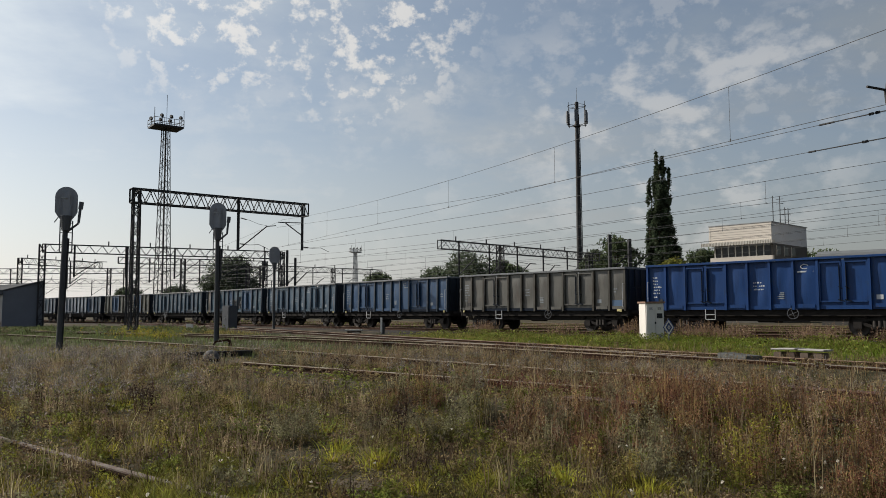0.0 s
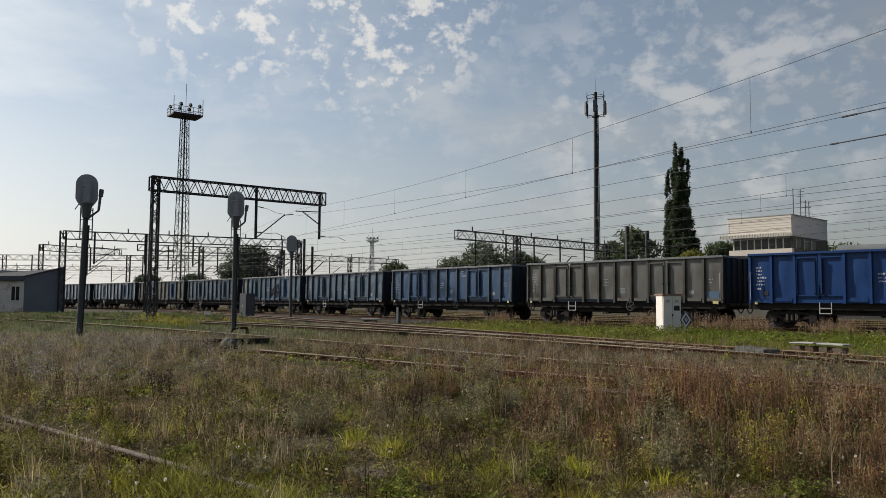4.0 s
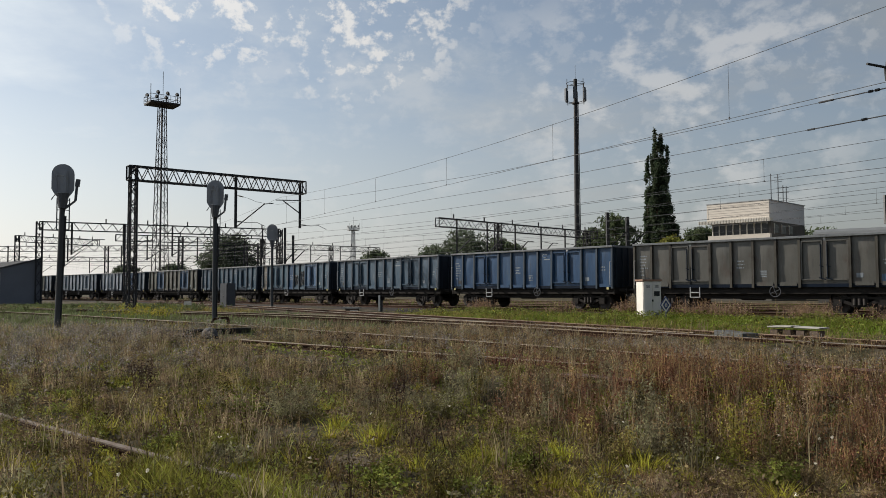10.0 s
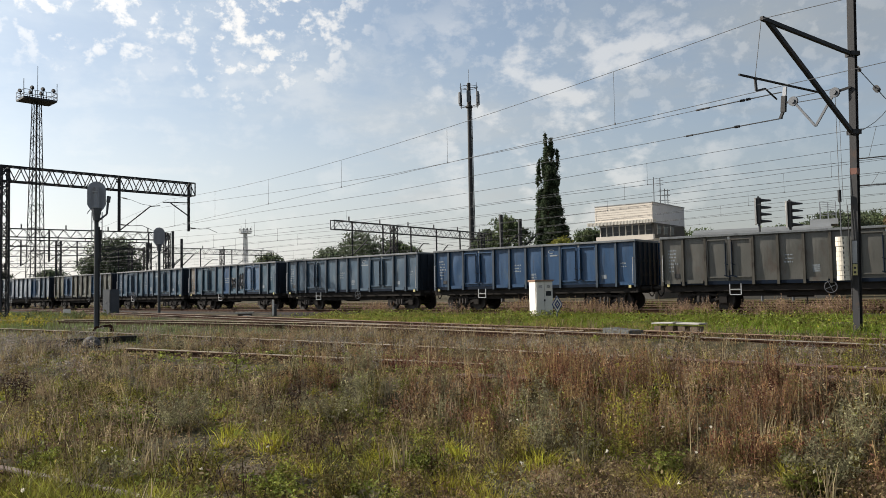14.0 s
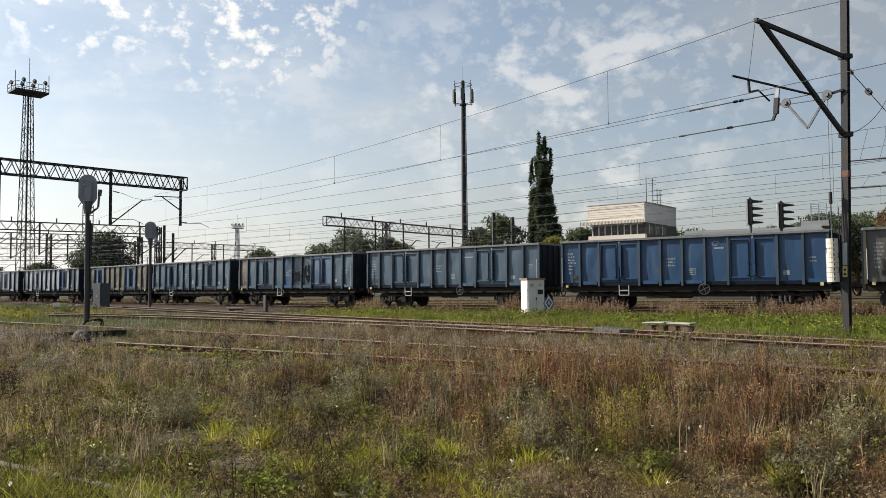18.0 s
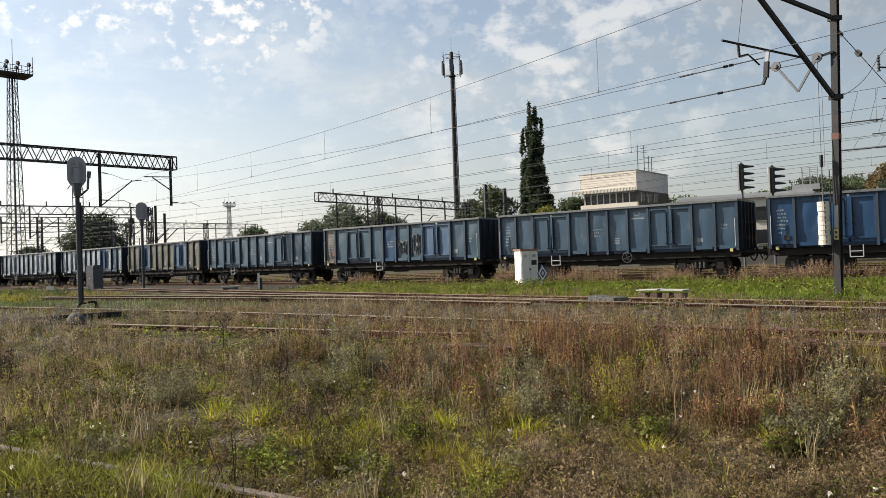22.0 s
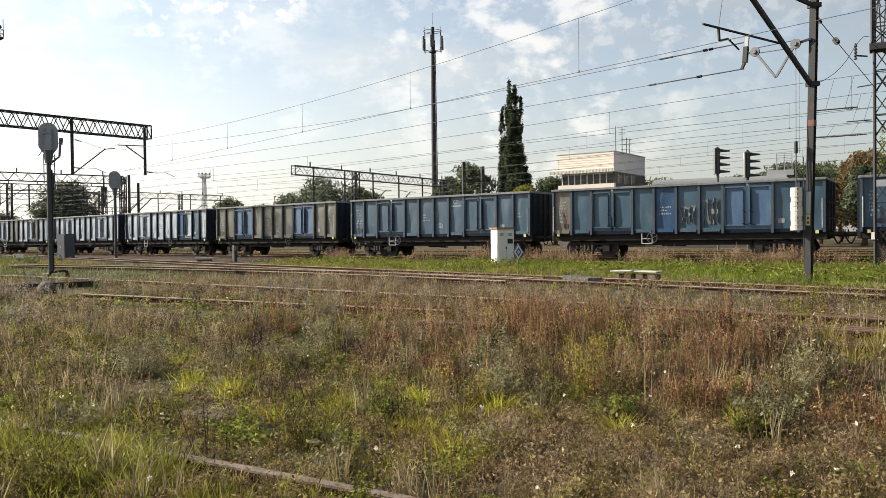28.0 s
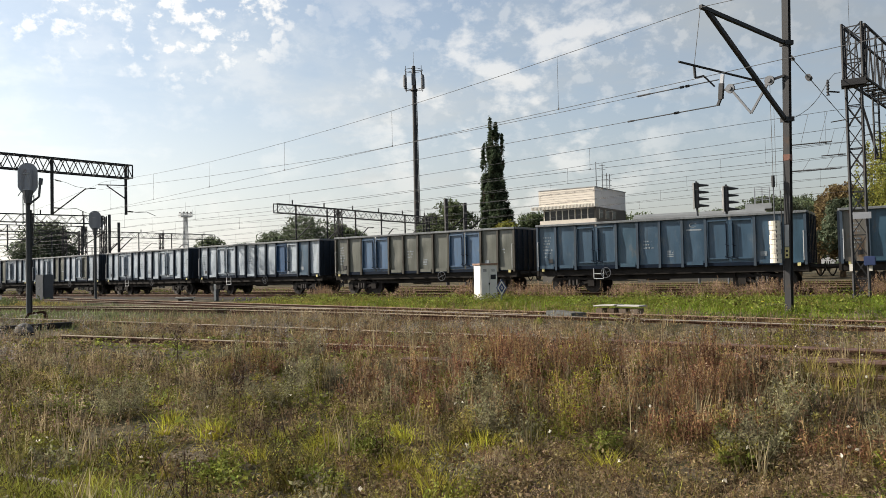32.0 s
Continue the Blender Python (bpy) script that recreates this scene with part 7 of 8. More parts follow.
def vegetation():
    rng = np.random.default_rng(2024)
    # low turf, with the soil open in patches
    p = field(rng, 215000, -24, 26, 2.0, 27, 0.8, off_rails)
    p = p[(patch(p, 1.4, 71.0) + 0.6 * patch(p, 3.5, 72.0) > -0.22) & (bare(p) < 0.35 + 0.5 * rng.uniform(0, 1, len(p)))]
    p = p[among_rails(p, rng)]
    m = patch(p, 0.75, 3.0) + 0.6 * patch(p, 2.3, 4.0) + 0.14 * rng.normal(size=len(p))
    m = m - 0.5 * ((across(p, 38) > 8.6) & (across(p, 28) < 14.6) & (p[:, 0] > 0.5)) - 0.12 * np.clip(p[:, 0] / 3, 0, 1)
    low = np.where(open_rails(p, rng, 0.0), 1.0, 0.45) * np.where(across(p, 28) > 13.6, 0.55, 1.0) * np.where((p[:, 0] > 5.3) & (across(p, 38) > 8.2) & (across(p, 38) < 12), 0.5, 1.0)
    low = low * np.clip(0.75 + 1.1 * patch(p, 1.3, 8), 0.3, 1.6)
    for lo, hi, mt, lab in ((0.12, 9, "grass_green", "fresh green grass among weeds"), (-0.1, 0.12, "moss", "dark olive low turf"), (-0.3, -0.1, "grass_yellow", "yellowing short grass"), (-0.52, -0.3, "brown_weed", "withered brown low turf"), (-9, -0.52, "weed_stem", "golden brown short stalks")):
        sel = (m <= hi) & (m > lo)
        g = p[sel]
        blades("grass", g, low[sel] * rng.uniform(0.03, 0.14, len(g)), 0.0048 + 0.0006 * g[:, 1], rng, mt, lab, 1.0, short=True)
    # low herbs: rosettes of small leaves close to the soil
    c = field(rng, 6500, -16, 16, 2.2, 18, 0.7, off_rails)
    c = c[(bare(c) < 0.6) & (patch(c, 0.9, 73.0) > -0.25)]
    c = c[among_rails(c, rng)]
    t = np.repeat(c, 12, 0) + rng.normal(size=(len(c) * 12, 2)) * 0.05
    z = np.repeat(ground_np(c), 12) + rng.uniform(0.02, 0.13, len(t))
    tone = np.repeat(patch(c, 1.1, 74.0) - 0.16 * np.clip(c[:, 0] - 0.5, -1.0, 2.5) * (c[:, 1] < 6.5), 12)
    for sel, mt, lab in ((tone > 0.0, "herb", "low green herb leaves close to the soil"), (tone <= 0.0, "brown_weed", "low brown withered leaves close to the soil")):
        o = quads("herb_leaves", np.concatenate([t, z[:, None]], 1)[sel], (0.012 + 0.0015 * t[:, 1])[sel], rng, mt, None, 0.4)
        tagged(o, lab, "herbs", kind="stuff")
    # dry litter and clods on the soil, and turf round the standing place
    c = field(rng, 22000, -12, 12, 2.0, 14, 0.7, off_rails)
    o = quads("litter", np.concatenate([c, (ground_np(c) + 0.012)[:, None]], 1), 0.014 + 0.001 * c[:, 1], rng, "grass_dry", None, 0.85)
    tagged(o, "dry stalks and leaf litter on the soil", "litter", kind="stuff")
    c = np.concatenate([np.array((x, y)) + rng.normal(size=(90, 2)) * r * 0.8 for x, y, r in BARE_PATCHES])
    o = quads("soil_clods", np.concatenate([c, (ground_np(c) + 0.006)[:, None]], 1), 0.02, rng, "soil_crumb", None, 0.5)
    tagged(o, "crumbs of grey-brown soil and gravel", "soil", kind="stuff")
    c = np.stack([rng.uniform(-9, 9, 16000), rng.uniform(-7, 2.2, 16000)], 1)
    c = c[patch(c, 1.4, 71.0) > -0.15]
    blades("grass", c, rng.uniform(0.04, 0.14, len(c)), np.full(len(c), 0.006), rng, "grass_green", "trodden short grass", 1.0, short=True)
    turf = np.random.default_rng(77)
    c = np.stack([turf.uniform(-12, 12, 60000), turf.uniform(-9, 3.0, 60000)], 1)
    c = c[off_rails(c, turf)]
    keep = patch(c, 0.8, 75.0) + 0.6 * patch(c, 2.4, 76.0) + 0.12 * (c[:, 1] - 1.0)
    for sel, mt, lab in ((keep > 0.15, "grass_green", "short green turf round the standing place"), ((keep > -0.2) & (keep <= 0.15), "moss", "short olive turf round the standing place")):
        blades("turf", c[sel], turf.uniform(0.05, 0.17, sel.sum()), np.full(sel.sum(), 0.008), turf, mt, lab, 1.2, short=True)
    k = c[(keep > -0.3) & (turf.uniform(0, 1, len(c)) < 0.5)]
    o = quads("turf_leaves", np.concatenate([k, (ground_np(k) + turf.uniform(0.01, 0.08, len(k)))[:, None]], 1), 0.024, turf, "brown_weed", None, 0.5, 3)
    tagged(o, "low brown leaves in the turf", "herbs", kind="stuff")
    # tussocks of bright grass where they stand out, and scattered ones
    tussocks("grass_tussocks", BRIGHT_TUFTS, 130, 0.1, 0.185, rng, "grass_bright", "tussocks of bright yellow-green grass")
    near_left = lambda c: glade(c) & (patch(c, 0.5, 61.0) - 0.03 * c[:, 0] - 0.05 * np.clip(c[:, 1] - 9, 0, 9) > 0.02)
    c = field(rng, 300, -14, 12, 2.6, 14, 0.4, off_rails)
    tussocks("grass_tussocks", c[near_left(c) & open_rails(c, rng)], 70, 0.075, 0.14, rng, "grass_bright", "small tussocks of yellow-green grass")
    c = field(rng, 620, -16, 14, 2.6, 18, 0.4, off_rails)
    tussocks("grass_tussocks", c[glade(c) & (patch(c, 0.45, 62.0) > -0.05) & open_rails(c, rng)], 60, 0.09, 0.17, rng, "grass_green", "tussocks of longer green grass")
    c = field(rng, 520, -18, 18, 3, 24, 0.4, off_rails)
    tussocks("dry_tussocks", c[glade(c) & open_rails(c, rng)], 26, 0.07, 0.36, rng, "grass_dry", "dry straw-coloured grass stalks", 0.003, 0.5)
    c = np.array((5.8, 7.0)) + rng.normal(size=(26, 2)) * np.array((0.45, 0.5))
    tussocks("dry_tussocks", c[:14], 50, 0.09, 0.34, rng, "grass_yellow", "yellowing grass tussocks beside the brown rails", 0.003, 0.6)
    tussocks("grass_tussocks", c[14:], 50, 0.09, 0.22, rng, "grass_green", "green grass tussocks beside the brown rails")
    # long grass on both sides of the old rail
    n46, u46 = np.array((math.cos(radians(46)), math.sin(radians(46)))), np.array((-math.sin(radians(46)), math.cos(radians(46))))
    c = rng.uniform(2.75, 3.3, 46)[:, None] * n46 + rng.uniform(2.6, 6.4, 46)[:, None] * u46
    tussocks("rail_grass", c, 60, 0.08, 0.17, rng, "grass_green", "green grass leaning over the old rail")
    c = rng.uniform(1.3, 2.9, 70)[:, None] * n46 + rng.uniform(2.6, 7.4, 70)[:, None] * u46
    tussocks("rail_grass", c, 60, 0.09, 0.18, rng, "grass_bright", "tall green grass in front of the old rail")
    c = rng.uniform(2.2, 3.3, 60)[:, None] * n46 + rng.uniform(2.0, 8.5, 60)[:, None] * u46
    bushes("rail_weeds", c, 9, 0.12, 0.2, rng, "brown_weed", "brown_weed", "low brown weed stems along the old rail", 22, 0.012)
    c = np.stack([rng.uniform(-2.4, -0.6, 190), rng.uniform(4.4, 6.9, 190)], 1)
    c = c[(across(c, 47.4) < 3.52) & (across(c, 47.4) > 2.85)]
    tussocks("rail_grass", c, 70, 0.1, 0.23, rng, "grass_green", "tall green grass leaning over the end of the old rail")
    # russet weeds, thickest in front of the rails
    q = clumps(rng, 2500, 11, 0.075, -16, 22, 3.6, 16, 0.1, lambda c: (russet(c) > 0.06) & glade(c, 0.02))
    q = q[open_rails(q, rng, 0.1)]
    tall = (0.72 + 0.5 * np.clip(russet(q) * 1.8, 0, 1)) * (1 + 0.5 * patch(q, 2.6, 13.0))
    seed_weeds("sorrel_stems", q, rng.uniform(0.24, 0.5, len(q)) * tall, rng, "weed_stem", "sorrel", "russet weed stems going to seed", 17, 0.0135, 0.6, 0.024, 0.003)
    q = clumps(rng, 900, 9, 0.07, -1, 8, 5.0, 14, 0.0, lambda c: (russet(c) > 0.1) & (patch(c, 1.2, 14.0) > 0.0))
    q = q[open_rails(q, rng, 0.1)]
    seed_weeds("pink_weed_stems", q, rng.uniform(0.28, 0.56, len(q)), rng, "weed_stem", "sorrel_pink", "upright pinkish brown seed stalks", 15, 0.013, 0.55, 0.022, 0.003)
    t = clumps(rng, 260, 7, 0.09, -2, 8, 4.5, 14, 0.0, lambda c: russet(c) > 0.05)
    t = t[open_rails(t, rng, 0.1)]
    blades("golden_stalks", t, rng.uniform(0.3, 0.6, len(t)), 0.0026 + 0.0002 * t[:, 1], rng, "grass_dry", "upright golden stalks among russet weeds", 0.25)
    # dense low twiggy growth over the whole foreground, tone in patches
    c = field(rng, 6200, -9, 10, 2.8, 13, 0.55, off_rails)
    c = c[(bare(c) < 0.55) & (patch(c, 2.2, 65.0) > -0.3)]
    tone = patch(c, 0.9, 63.0) + 0.5 * patch(c, 2.7, 64.0) - 0.06 * c[:, 0] - 0.1 * np.clip(c[:, 0] - 0.8, 0, 2) * (c[:, 1] < 6.5) + 0.1 * rng.normal(size=len(c))
    for lo, hi, st, lf, lab in ((0.2, 9, "herb", "grass_green", "low green weed stems"), (-0.02, 0.2, "moss", "moss", "low dark olive weed stems"), (-0.22, -0.02, "brown_weed", "grass_yellow", "low yellowish weed stems"), (-9, -0.22, "weed_stem", "brown_weed", "low dry brown weed stems")):
        k = c[(tone > lo) & (tone <= hi)]
        bushes("low_weeds", k, 5, 0.09, 0.15, rng, st, lf, lab, 11, 0.0125, 0.0025)
    c = field(rng, 2600, -4, 7, 2.6, 6.6, 0.1, off_rails)
    c = c[(bare(c) < 0.5) & (patch(c, 2.4, 66.0) + 0.06 * c[:, 0] > -0.25)]
    for k, (st, lf, lab) in enumerate((("weed_stem", "brown_weed", "fine dry brown weed stems"), ("brown_weed", "grass_yellow", "fine yellowish weed stems"), ("weed_stem", "weed_stem", "fine golden brown weed stems"), ("moss", "moss", "fine olive weed stems"))):
        bushes("fine_weeds", c[k::4], 8, 0.1, 0.12, rng, st, lf, lab, 7, 0.011, 0.0022)
    c = field(rng, 900, 0.6, 5.5, 2.8, 6.2, 0.1, off_rails)
    c = c[patch(c, 1.3, 67.0) > -0.1]
    bushes("dry_twigs", c[::2], 9, 0.11, 0.16, rng, "weed_stem", "brown_weed", "dry orange-brown weed stems", 7, 0.0105, 0.0024)
    bushes("dry_twigs", c[1::2], 9, 0.11, 0.19, rng, "grass_dry", "sorrel_pink", "dry straw-coloured weed stems", 6, 0.0105, 0.0024)
    # brown and pinkish dry weeds elsewhere
    q = clumps(rng, 1700, 8, 0.1, -24, 22, 4.6, 26, 0.1, lambda c: glade(c) & (patch(c, 0.5, 21.0) > -0.12) & (c[:, 1] > 8 - 0.3 * np.abs(c[:, 0])))
    q = q[open_rails(q, rng)]
    q = q[among_rails(q, rng)]
    q = q[off_machine(q)]
    seed_weeds("dry_weed_stems", q, rng.uniform(0.18, 0.46, len(q)), rng, "grass_dry", "sorrel_pink", "dry pinkish weed stems", 9, 0.014, 0.5, 0.03, 0.003)
    q = clumps(rng, 1500, 8, 0.09, -14, 10, 6.5, 19, 0.1, lambda c: (patch(c, 0.8, 22.0) > 0.0) & glade(c))
    q = q[open_rails(q, rng, 0.2)]
    seed_weeds("brown_weed_stems", q, rng.uniform(0.15, 0.42, len(q)), rng, "brown_weed", "brown_weed", "dull brown weed stems gone to seed", 14, 0.0155, 0.8, 0.035, 0.003)
    # low pinkish growth between the old rails
    q = clumps(rng, 4200, 6, 0.14, -16, 14, 8, 26, 0.0, lambda c: (across(c, 38) > 8.5) & (across(c, 28) < 17.2))
    q = q[among_rails(q, rng)]
    q = q[off_machine(q)]
    seed_weeds("low_weed_stems", q, rng.uniform(0.06, 0.17, len(q)) * np.where(rng.uniform(0, 1, len(q)) < 0.25, 2.1, 1.0), rng, "weed_stem", "brown_weed", "low brown weed stems between old rails", 6, 0.019, 0.85, 0.04, 0.003)
    q = clumps(rng, 1300, 6, 0.12, -14, 12, 9, 25, 0.0, lambda c: (across(c, 38) > 8.5) & (across(c, 28) < 15.0) & (patch(c, 0.7, 23.0) > 0.0))
    q = q[open_rails(q, rng, 0.45)]
    q = q[among_rails(q, rng)]
    q = q[off_machine(q)]
    seed_weeds("grey_weed_stems", q, rng.uniform(0.15, 0.4, len(q)), rng, "mugwort", "pale_weed", "pinkish grey weed stems between old rails", 14, 0.016, 0.7, 0.035, 0.003)
    q = np.repeat(np.stack([rng.uniform(0.8, 4.2, 60), rng.uniform(8.6, 9.7, 60)], 1), 8, 0)
    q = np.stack([q[:, 0], (q[:, 1] - q[:, 0] * math.cos(radians(38))) / math.sin(radians(38))], 1) + rng.normal(size=q.shape) * 0.14
    seed_weeds("red_weed_stems", q, rng.uniform(0.08, 0.24, len(q)), rng, "red_weed", "red_weed", "low dark red weeds beside the brown rail", 14, 0.016, 0.9, 0.05)
    # grey-green leafy bushes and herbs
    bushes("mugwort_bushes", GREY_BUSHES, 34, 0.3, 0.55, rng, "mugwort", "mugwort", "bushy grey-green mugwort stems", 60, 0.0145)
    c = field(rng, 420, -16, 14, 4.4, 20, 0.1, off_rails)
    c = c[glade(c) & (patch(c, 0.6, 31.0) - 0.02 * c[:, 0] > 0.05) & open_rails(c, rng, 0.2)]
    bushes("mugwort_bushes", c, 14, 0.16, 0.36, rng, "mugwort", "mugwort", "grey-green leafy weed stems", 28, 0.016)
    bushes("herb_bushes", HERB_CLUMPS, 24, 0.2, 0.24, rng, "herb", "herb", "dark green leafy herb stems", 55, 0.016)
    c = field(rng, 330, -10, 14, 3.4, 14, 0.1, off_rails)
    c = c[glade(c) & (patch(c, 0.6, 81.0) > 0.02) & open_rails(c, rng)]
    bushes("green_weeds", c, 12, 0.12, 0.34, rng, "herb", "grass_green", "yellow-green leafy weed stems", 36, 0.0135)
    c = field(rng, 520, -1, 8, 5.0, 13, 0.0, off_rails)
    c = c[(russet(c) > 0.1) & (patch(c, 1.6, 83.0) > -0.05) & open_rails(c, rng, 0.1)]
    for k, (st, lf, lab) in enumerate((("herb", "herb", "green leafy weed stems among russet weeds"), ("moss", "grass_yellow", "olive weed stems among russet weeds"), ("mugwort", "mugwort", "grey weed stems among russet weeds"))):
        bushes("band_weeds", c[k::3], 9, 0.1, 0.44, rng, st, lf, lab, 30, 0.0135)
    # tall yellow-green plants standing out of the russet band
    q = np.repeat(np.array(((3.0, 7.2), (2.7, 6.6), (3.2, 7.1), (3.8, 7.9), (3.4, 8.5), (3.9, 8.8), (5.9, 7.9))), 5, 0)
    q = q + rng.normal(size=q.shape) * 0.05
    seed_weeds("tall_weed_stems", q, rng.uniform(0.4, 0.62, len(q)), rng, "grass_yellow", "grass_bright", "tall yellow-green leafy weed stems", 70, 0.0125, 0.85, 0.045, 0.004)
    q = np.repeat(np.array(((-3.9, 11.0), (-1.3, 13.2), (-0.2, 9.2), (-3.7, 10.7))), 3, 0)
    q = q + rng.normal(size=q.shape) * 0.06
    seed_weeds("dead_dock_stems", q, rng.uniform(0.42, 0.58, len(q)), rng, "dead_weed", "dead_weed", "blackish brown dead dock stems", 46, 0.022, 0.22, 0.045, 0.006)
    # dark stalks stand in for shadow; leafy plants stand out of the low growth
    q = clumps(rng, 330, 5, 0.06, -9, 9, 5.5, 15, 0.1, lambda c: glade(c) & (patch(c, 1.4, 35.0) > 0.0))
    q = q[open_rails(q, rng, 0.1)]
    seed_weeds("withered_stems", q, rng.uniform(0.2, 0.46, len(q)), rng, "dead_weed", "dead_weed", "dark weed stems standing in for shadow between plants", 12, 0.012, 0.7, 0.03, 0.003)
    c = field(rng, 260, -8, 9, 5.0, 13, 0.1, off_rails)
    c = c[glade(c) & (patch(c, 1.1, 36.0) > 0.05) & open_rails(c, rng, 0.1)]
    bushes("leafy_weeds", c[::2], 16, 0.14, 0.42, rng, "moss", "moss", "dark olive leafy weed stems", 30, 0.014)
    bushes("leafy_weeds", c[1::2], 14, 0.13, 0.4, rng, "grass_yellow", "grass_yellow", "yellowish leafy weed stems", 28, 0.0135)
    # pale flowering weeds beside the signals
    q = np.repeat(np.stack([rng.uniform(-13.5, -4, 420), rng.uniform(12.5, 25, 420)], 1), 7, 0)
    q = q + rng.normal(size=q.shape) * 0.14
    q = q[((across(q, 46) < 8.6) | (q[:, 0] < -4.4)) & (patch(q, 0.5, 34.0) > -0.25)]
    q = q[off_machine(q)]
    seed_weeds("pale_weed_stems", q, rng.uniform(0.22, 0.52, len(q)), rng, "mugwort", "pale_weed", "pale pinkish grey weed stems in flower", 15, 0.019, 0.7, 0.05, 0.003)
    # lush strip between the tracks, and the tall weeds at the foot of the train
    s = rng.uniform(-30, 29, 165000)
    off = rng.uniform(0.0, 1.0, len(s))
    pos = []
    for a, o in zip(s, off):
        pt, h = train_line(a)
        e = 2.0 + o * (14.0 - 0.2 * max(0, a) + 0.55 * max(0, -a))
        pos.append((pt.x - math.cos(h) * e, pt.y - math.sin(h) * e))
    pos = np.array(pos)
    c28 = pos[:, 0] * math.cos(radians(28)) + pos[:, 1] * math.sin(radians(28))
    pos = pos[(c28 > 17.0) | ((c28 > 15.2) & (pos[:, 0] > 4.0))]
    pos = pos[patch(pos, 0.8, 91.0) + 0.5 * patch(pos, 2.2, 92.0) > -0.35]
    c28 = across(pos, 28)
    tall = 0.65 + 0.7 * patch(pos, 0.45, 93.0)
    mix = patch(pos, 0.7, 94.0) + rng.normal(size=len(pos)) * 0.25
    mix += np.clip((pos[:, 0] - 8) * 0.05, -0.5, 0.25)
    for sel, m in ((mix > -0.25, "lush"), (mix <= -0.25, "grass_yellow")):
        blades("lush_grass", pos[sel], rng.uniform(0.1, 0.34, sel.sum()) * tall[sel] * np.clip((c28[sel] - 14.9) / 3.0, 0.25, 1), np.full(sel.sum(), 0.013), rng, m, "lush grass strip beside the freight line", 0.9, short=True)
    k = rng.choice(len(pos), 6000)
    hz = ground_np(pos[k]) + rng.uniform(0.05, 0.3, len(k))
    tagged(quads("strip_leaves", np.concatenate([pos[k], hz[:, None]], 1), 0.038, rng, "herb"), "broad herb leaves in the green strip", "herbs", kind="stuff")
    c = np.repeat(pos[rng.choice(len(pos), 420)], 30, 0) + rng.normal(size=(420 * 30, 2)) * 0.25
    c = c[across(c, 28) > 17.2]
    o = quads("strip_clumps", np.concatenate([c, (ground_np(c) + rng.uniform(0.05, 0.38, len(c)))[:, None]], 1), 0.05, rng, "herb", None, 0.2)
    tagged(o, "dark green leafy clumps in the grass strip", "herbs", kind="stuff")
    k = rng.choice(len(pos), 420)
    hz = ground_np(pos[k]) + rng.uniform(0.2, 0.35, len(k))
    tagged(quads("yellow_flowers", np.concatenate([pos[k], hz[:, None]], 1), 0.035, rng, "yellow_flower"), "scattered yellow flowers in the green strip", "flowers", kind="stuff")
    s = rng.uniform(-26, 30, 6400)
    pos = []
    for a in s:
        pt, h = train_line(a)
        e = 1.0 + abs(rng.normal()) * 0.8
        pos.append((pt.x - math.cos(h) * e, pt.y - math.sin(h) * e))
    pos = np.array(pos)
    pos = pos[patch(pos, 0.4, 41.0) - 0.012 * (s - 5) > -0.05]
    seed_weeds("dock_stems", pos, rng.uniform(0.4, 0.95, len(pos)) * (0.8 + 0.7 * patch(pos, 0.9, 42.0)), rng, "weed_stem", "dock", "tall pinkish brown dock stems beside the rails", 20, 0.024, 0.6, 0.035, 0.006)
    # green strips between the yard tracks behind the train
    a = rng.uniform(-40, 120, 26000)
    e = rng.choice((3.6, 8.6, 13.7, 19.2), len(a)) + rng.normal(size=len(a)) * 0.55
    pos = []
    for k, j in zip(a, e):
        pt, h = train_line(k)
        pos.append((pt.x + math.cos(h) * j, pt.y + math.sin(h) * j))
    pos = np.array(pos)
    blades("yard_grass", pos, rng.uniform(0.12, 0.35, len(pos)), np.full(len(pos), 0.03), rng, "lush", "green grass strips between the yard tracks", 0.8, short=True)
    # grassy rise on the far side to the left
    q = np.stack([rng.uniform(-46, 6, 130000), rng.uniform(22, 78, 130000)], 1)
    c28 = q[:, 0] * math.cos(radians(28)) + q[:, 1] * math.sin(radians(28))
    q = q[(c28 < 14.0) & (q[:, 0] < 0.2 * (40 - q[:, 1]) + 3)]
    g = patch(q, 0.12, 51.0) + 0.25
    blades("rough_grass", q[g > -0.1], rng.uniform(0.08, 0.26, (g > -0.1).sum()), np.full((g > -0.1).sum(), 0.014), rng, "far_green", "rough grass beyond the signals", 0.6, short=True)
    blades("rough_grass", q[g <= -0.1], rng.uniform(0.1, 0.3, (g <= -0.1).sum()), np.full((g <= -0.1).sum(), 0.013), rng, "grass_yellow", "rough yellowing grass beyond the signals", 0.5, short=True)
    c = np.stack([rng.uniform(-36, -12.5, 200), rng.uniform(36, 66, 200)], 1)
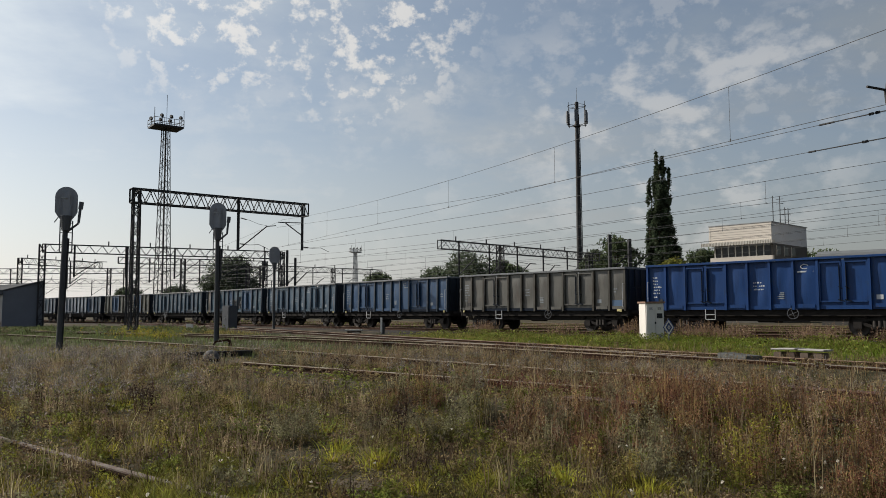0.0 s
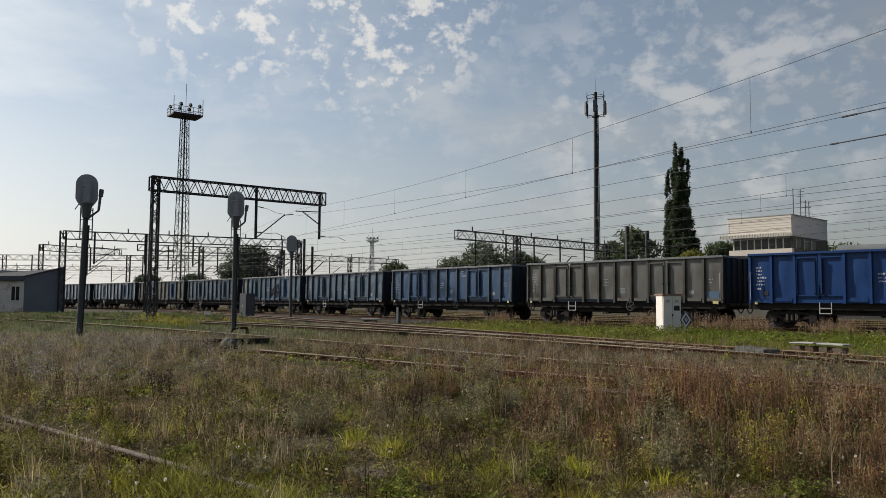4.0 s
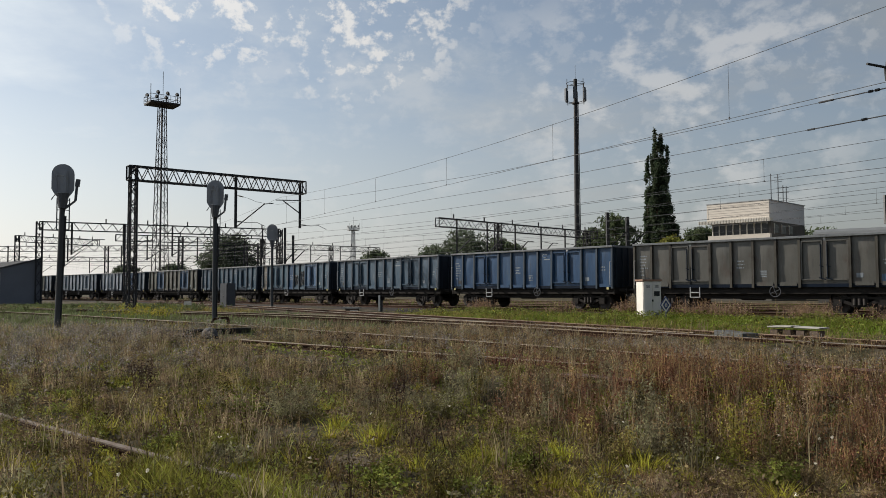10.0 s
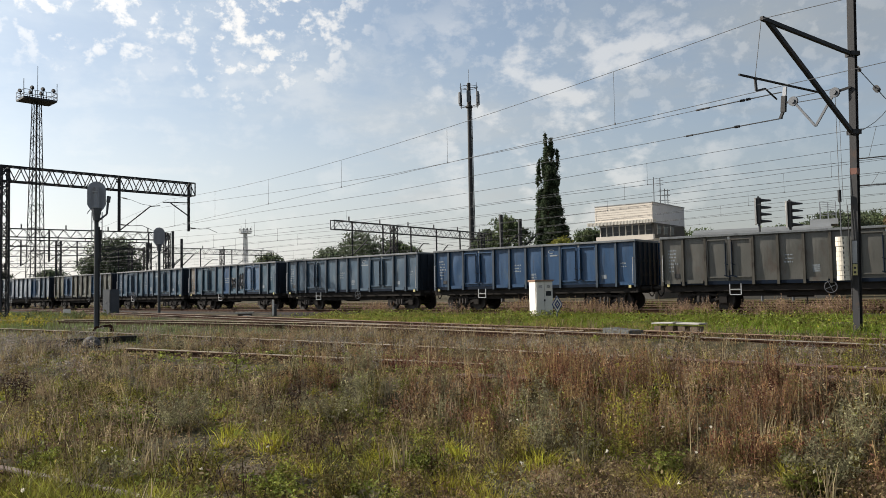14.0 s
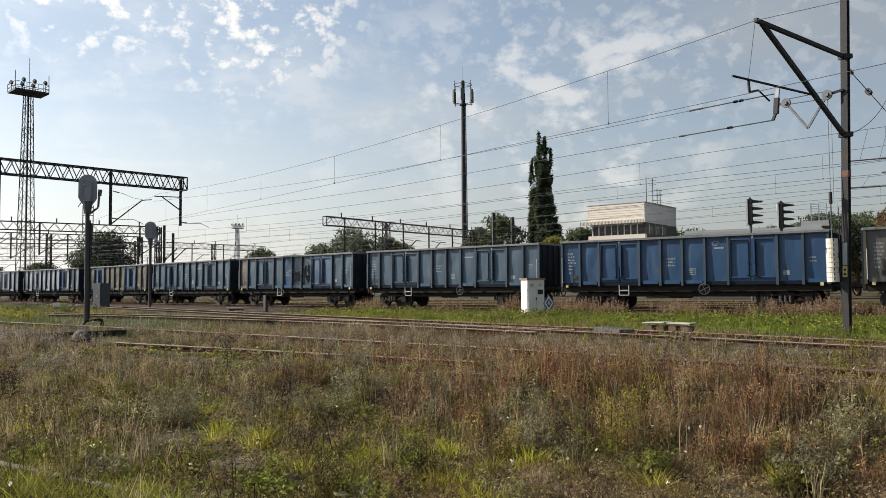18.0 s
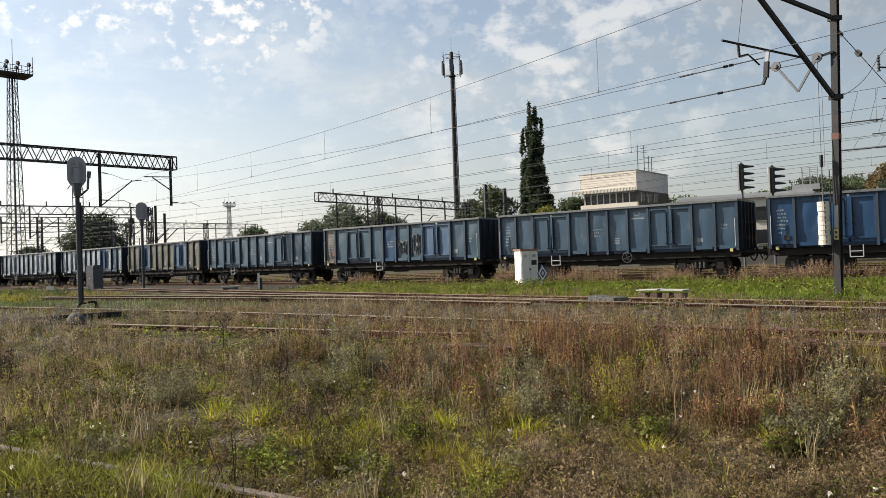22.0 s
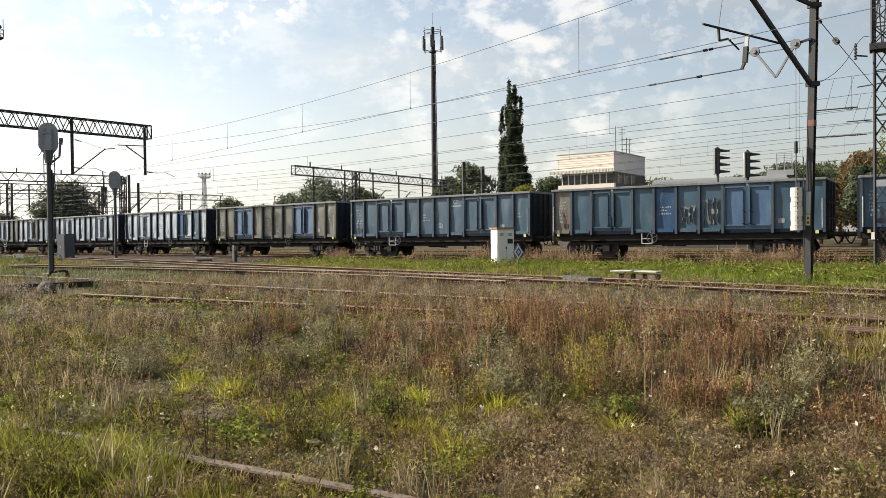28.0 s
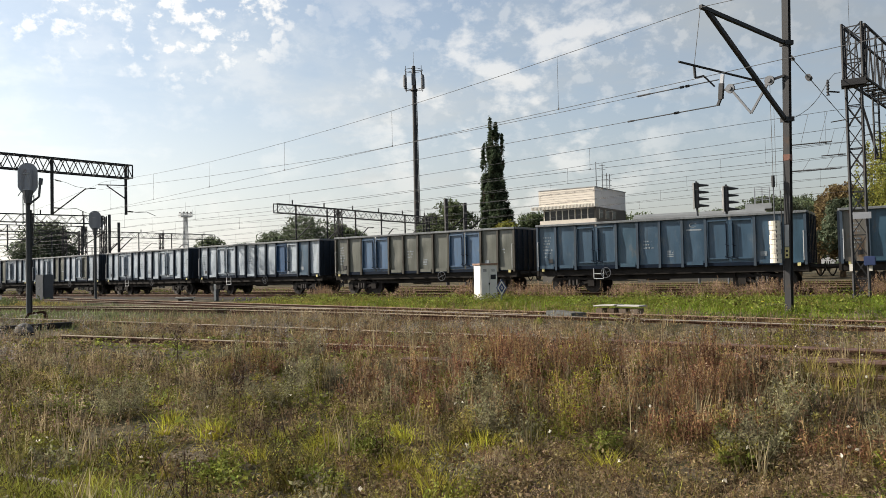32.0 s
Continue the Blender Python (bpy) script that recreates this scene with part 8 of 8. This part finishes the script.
    c = c[(across(c, 28) < 14.2) & (patch(c, 0.16, 52.0) + 0.3 * patch(c, 0.6, 53.0) > 0.0)]
    bushes("bank_weeds", c[::2], 14, 0.6, 0.5, rng, "far_green", "far_green", "tall dull green weed stems on the bank", 20, 0.055, 0.008)
    bushes("bank_weeds", c[1::2], 12, 0.5, 0.42, rng, "mugwort", "mugwort", "greyish green weed stems on the bank", 18, 0.05, 0.008)
    # goldenrod clump, and scattered flowers
    q = rng.normal(size=(130, 2)) * np.array((0.8, 0.6)) + np.array((-13.0, 37.5))
    seed_weeds("goldenrod_stems", q, rng.uniform(0.3, 0.75, len(q)), rng, "lush", "yellow_flower", "yellow goldenrod stems in bloom", 11, 0.034, 0.45, 0.08, 0.007)
    q = field(rng, 60, -3, 9, 3.2, 9, 0.3, off_rails)
    c = np.concatenate([q, (ground_np(q) + rng.uniform(0.12, 0.3, len(q)))[:, None]], 1)
    o = quads("white_flowers", np.repeat(c, 7, 0) + rng.normal(size=(7 * len(q), 3)) * 0.004, 0.014, rng, "white_flower")
    tagged(o, "scattered small cream-white flower heads in the grass", "flowers", kind="stuff")


vegetation()


# ---- the train pulls away, gathering speed ----
def run_at(t):
    """Arc length of the first wagon's leading end at t seconds."""
    return 19.1337 - 1.0225779 * t - 0.0239898 * t ** 2 - 8.81285e-4 * t ** 3 + 1.20392e-5 * t ** 4


def motions():
    for i, (w, sets) in enumerate(WAGONS):
        rows = []
        for k in range(0, 33):
            s = run_at(k) + 14.04 * i
            (a, h1), (b, h2) = centre_line(s), centre_line(s - LEN)
            mid = (a + b) / 2
            d = b - a
            rows.append((k, pose(mid.x, mid.y, 0, 0, 0, math.degrees(math.atan2(d.y, d.x)))))
        walk(w, rows)
        if i < 9:
            for ws in sets:
                x, _, z = ws.matrix_basis.translation
                rows = []
                for k in range(0, 161):
                    t = k / 5.0
                    rows.append((t, pose(x, 0, z, 0, math.degrees((run_at(0) - run_at(t)) / 0.455), 0)))
                walk(ws, rows)


motions()
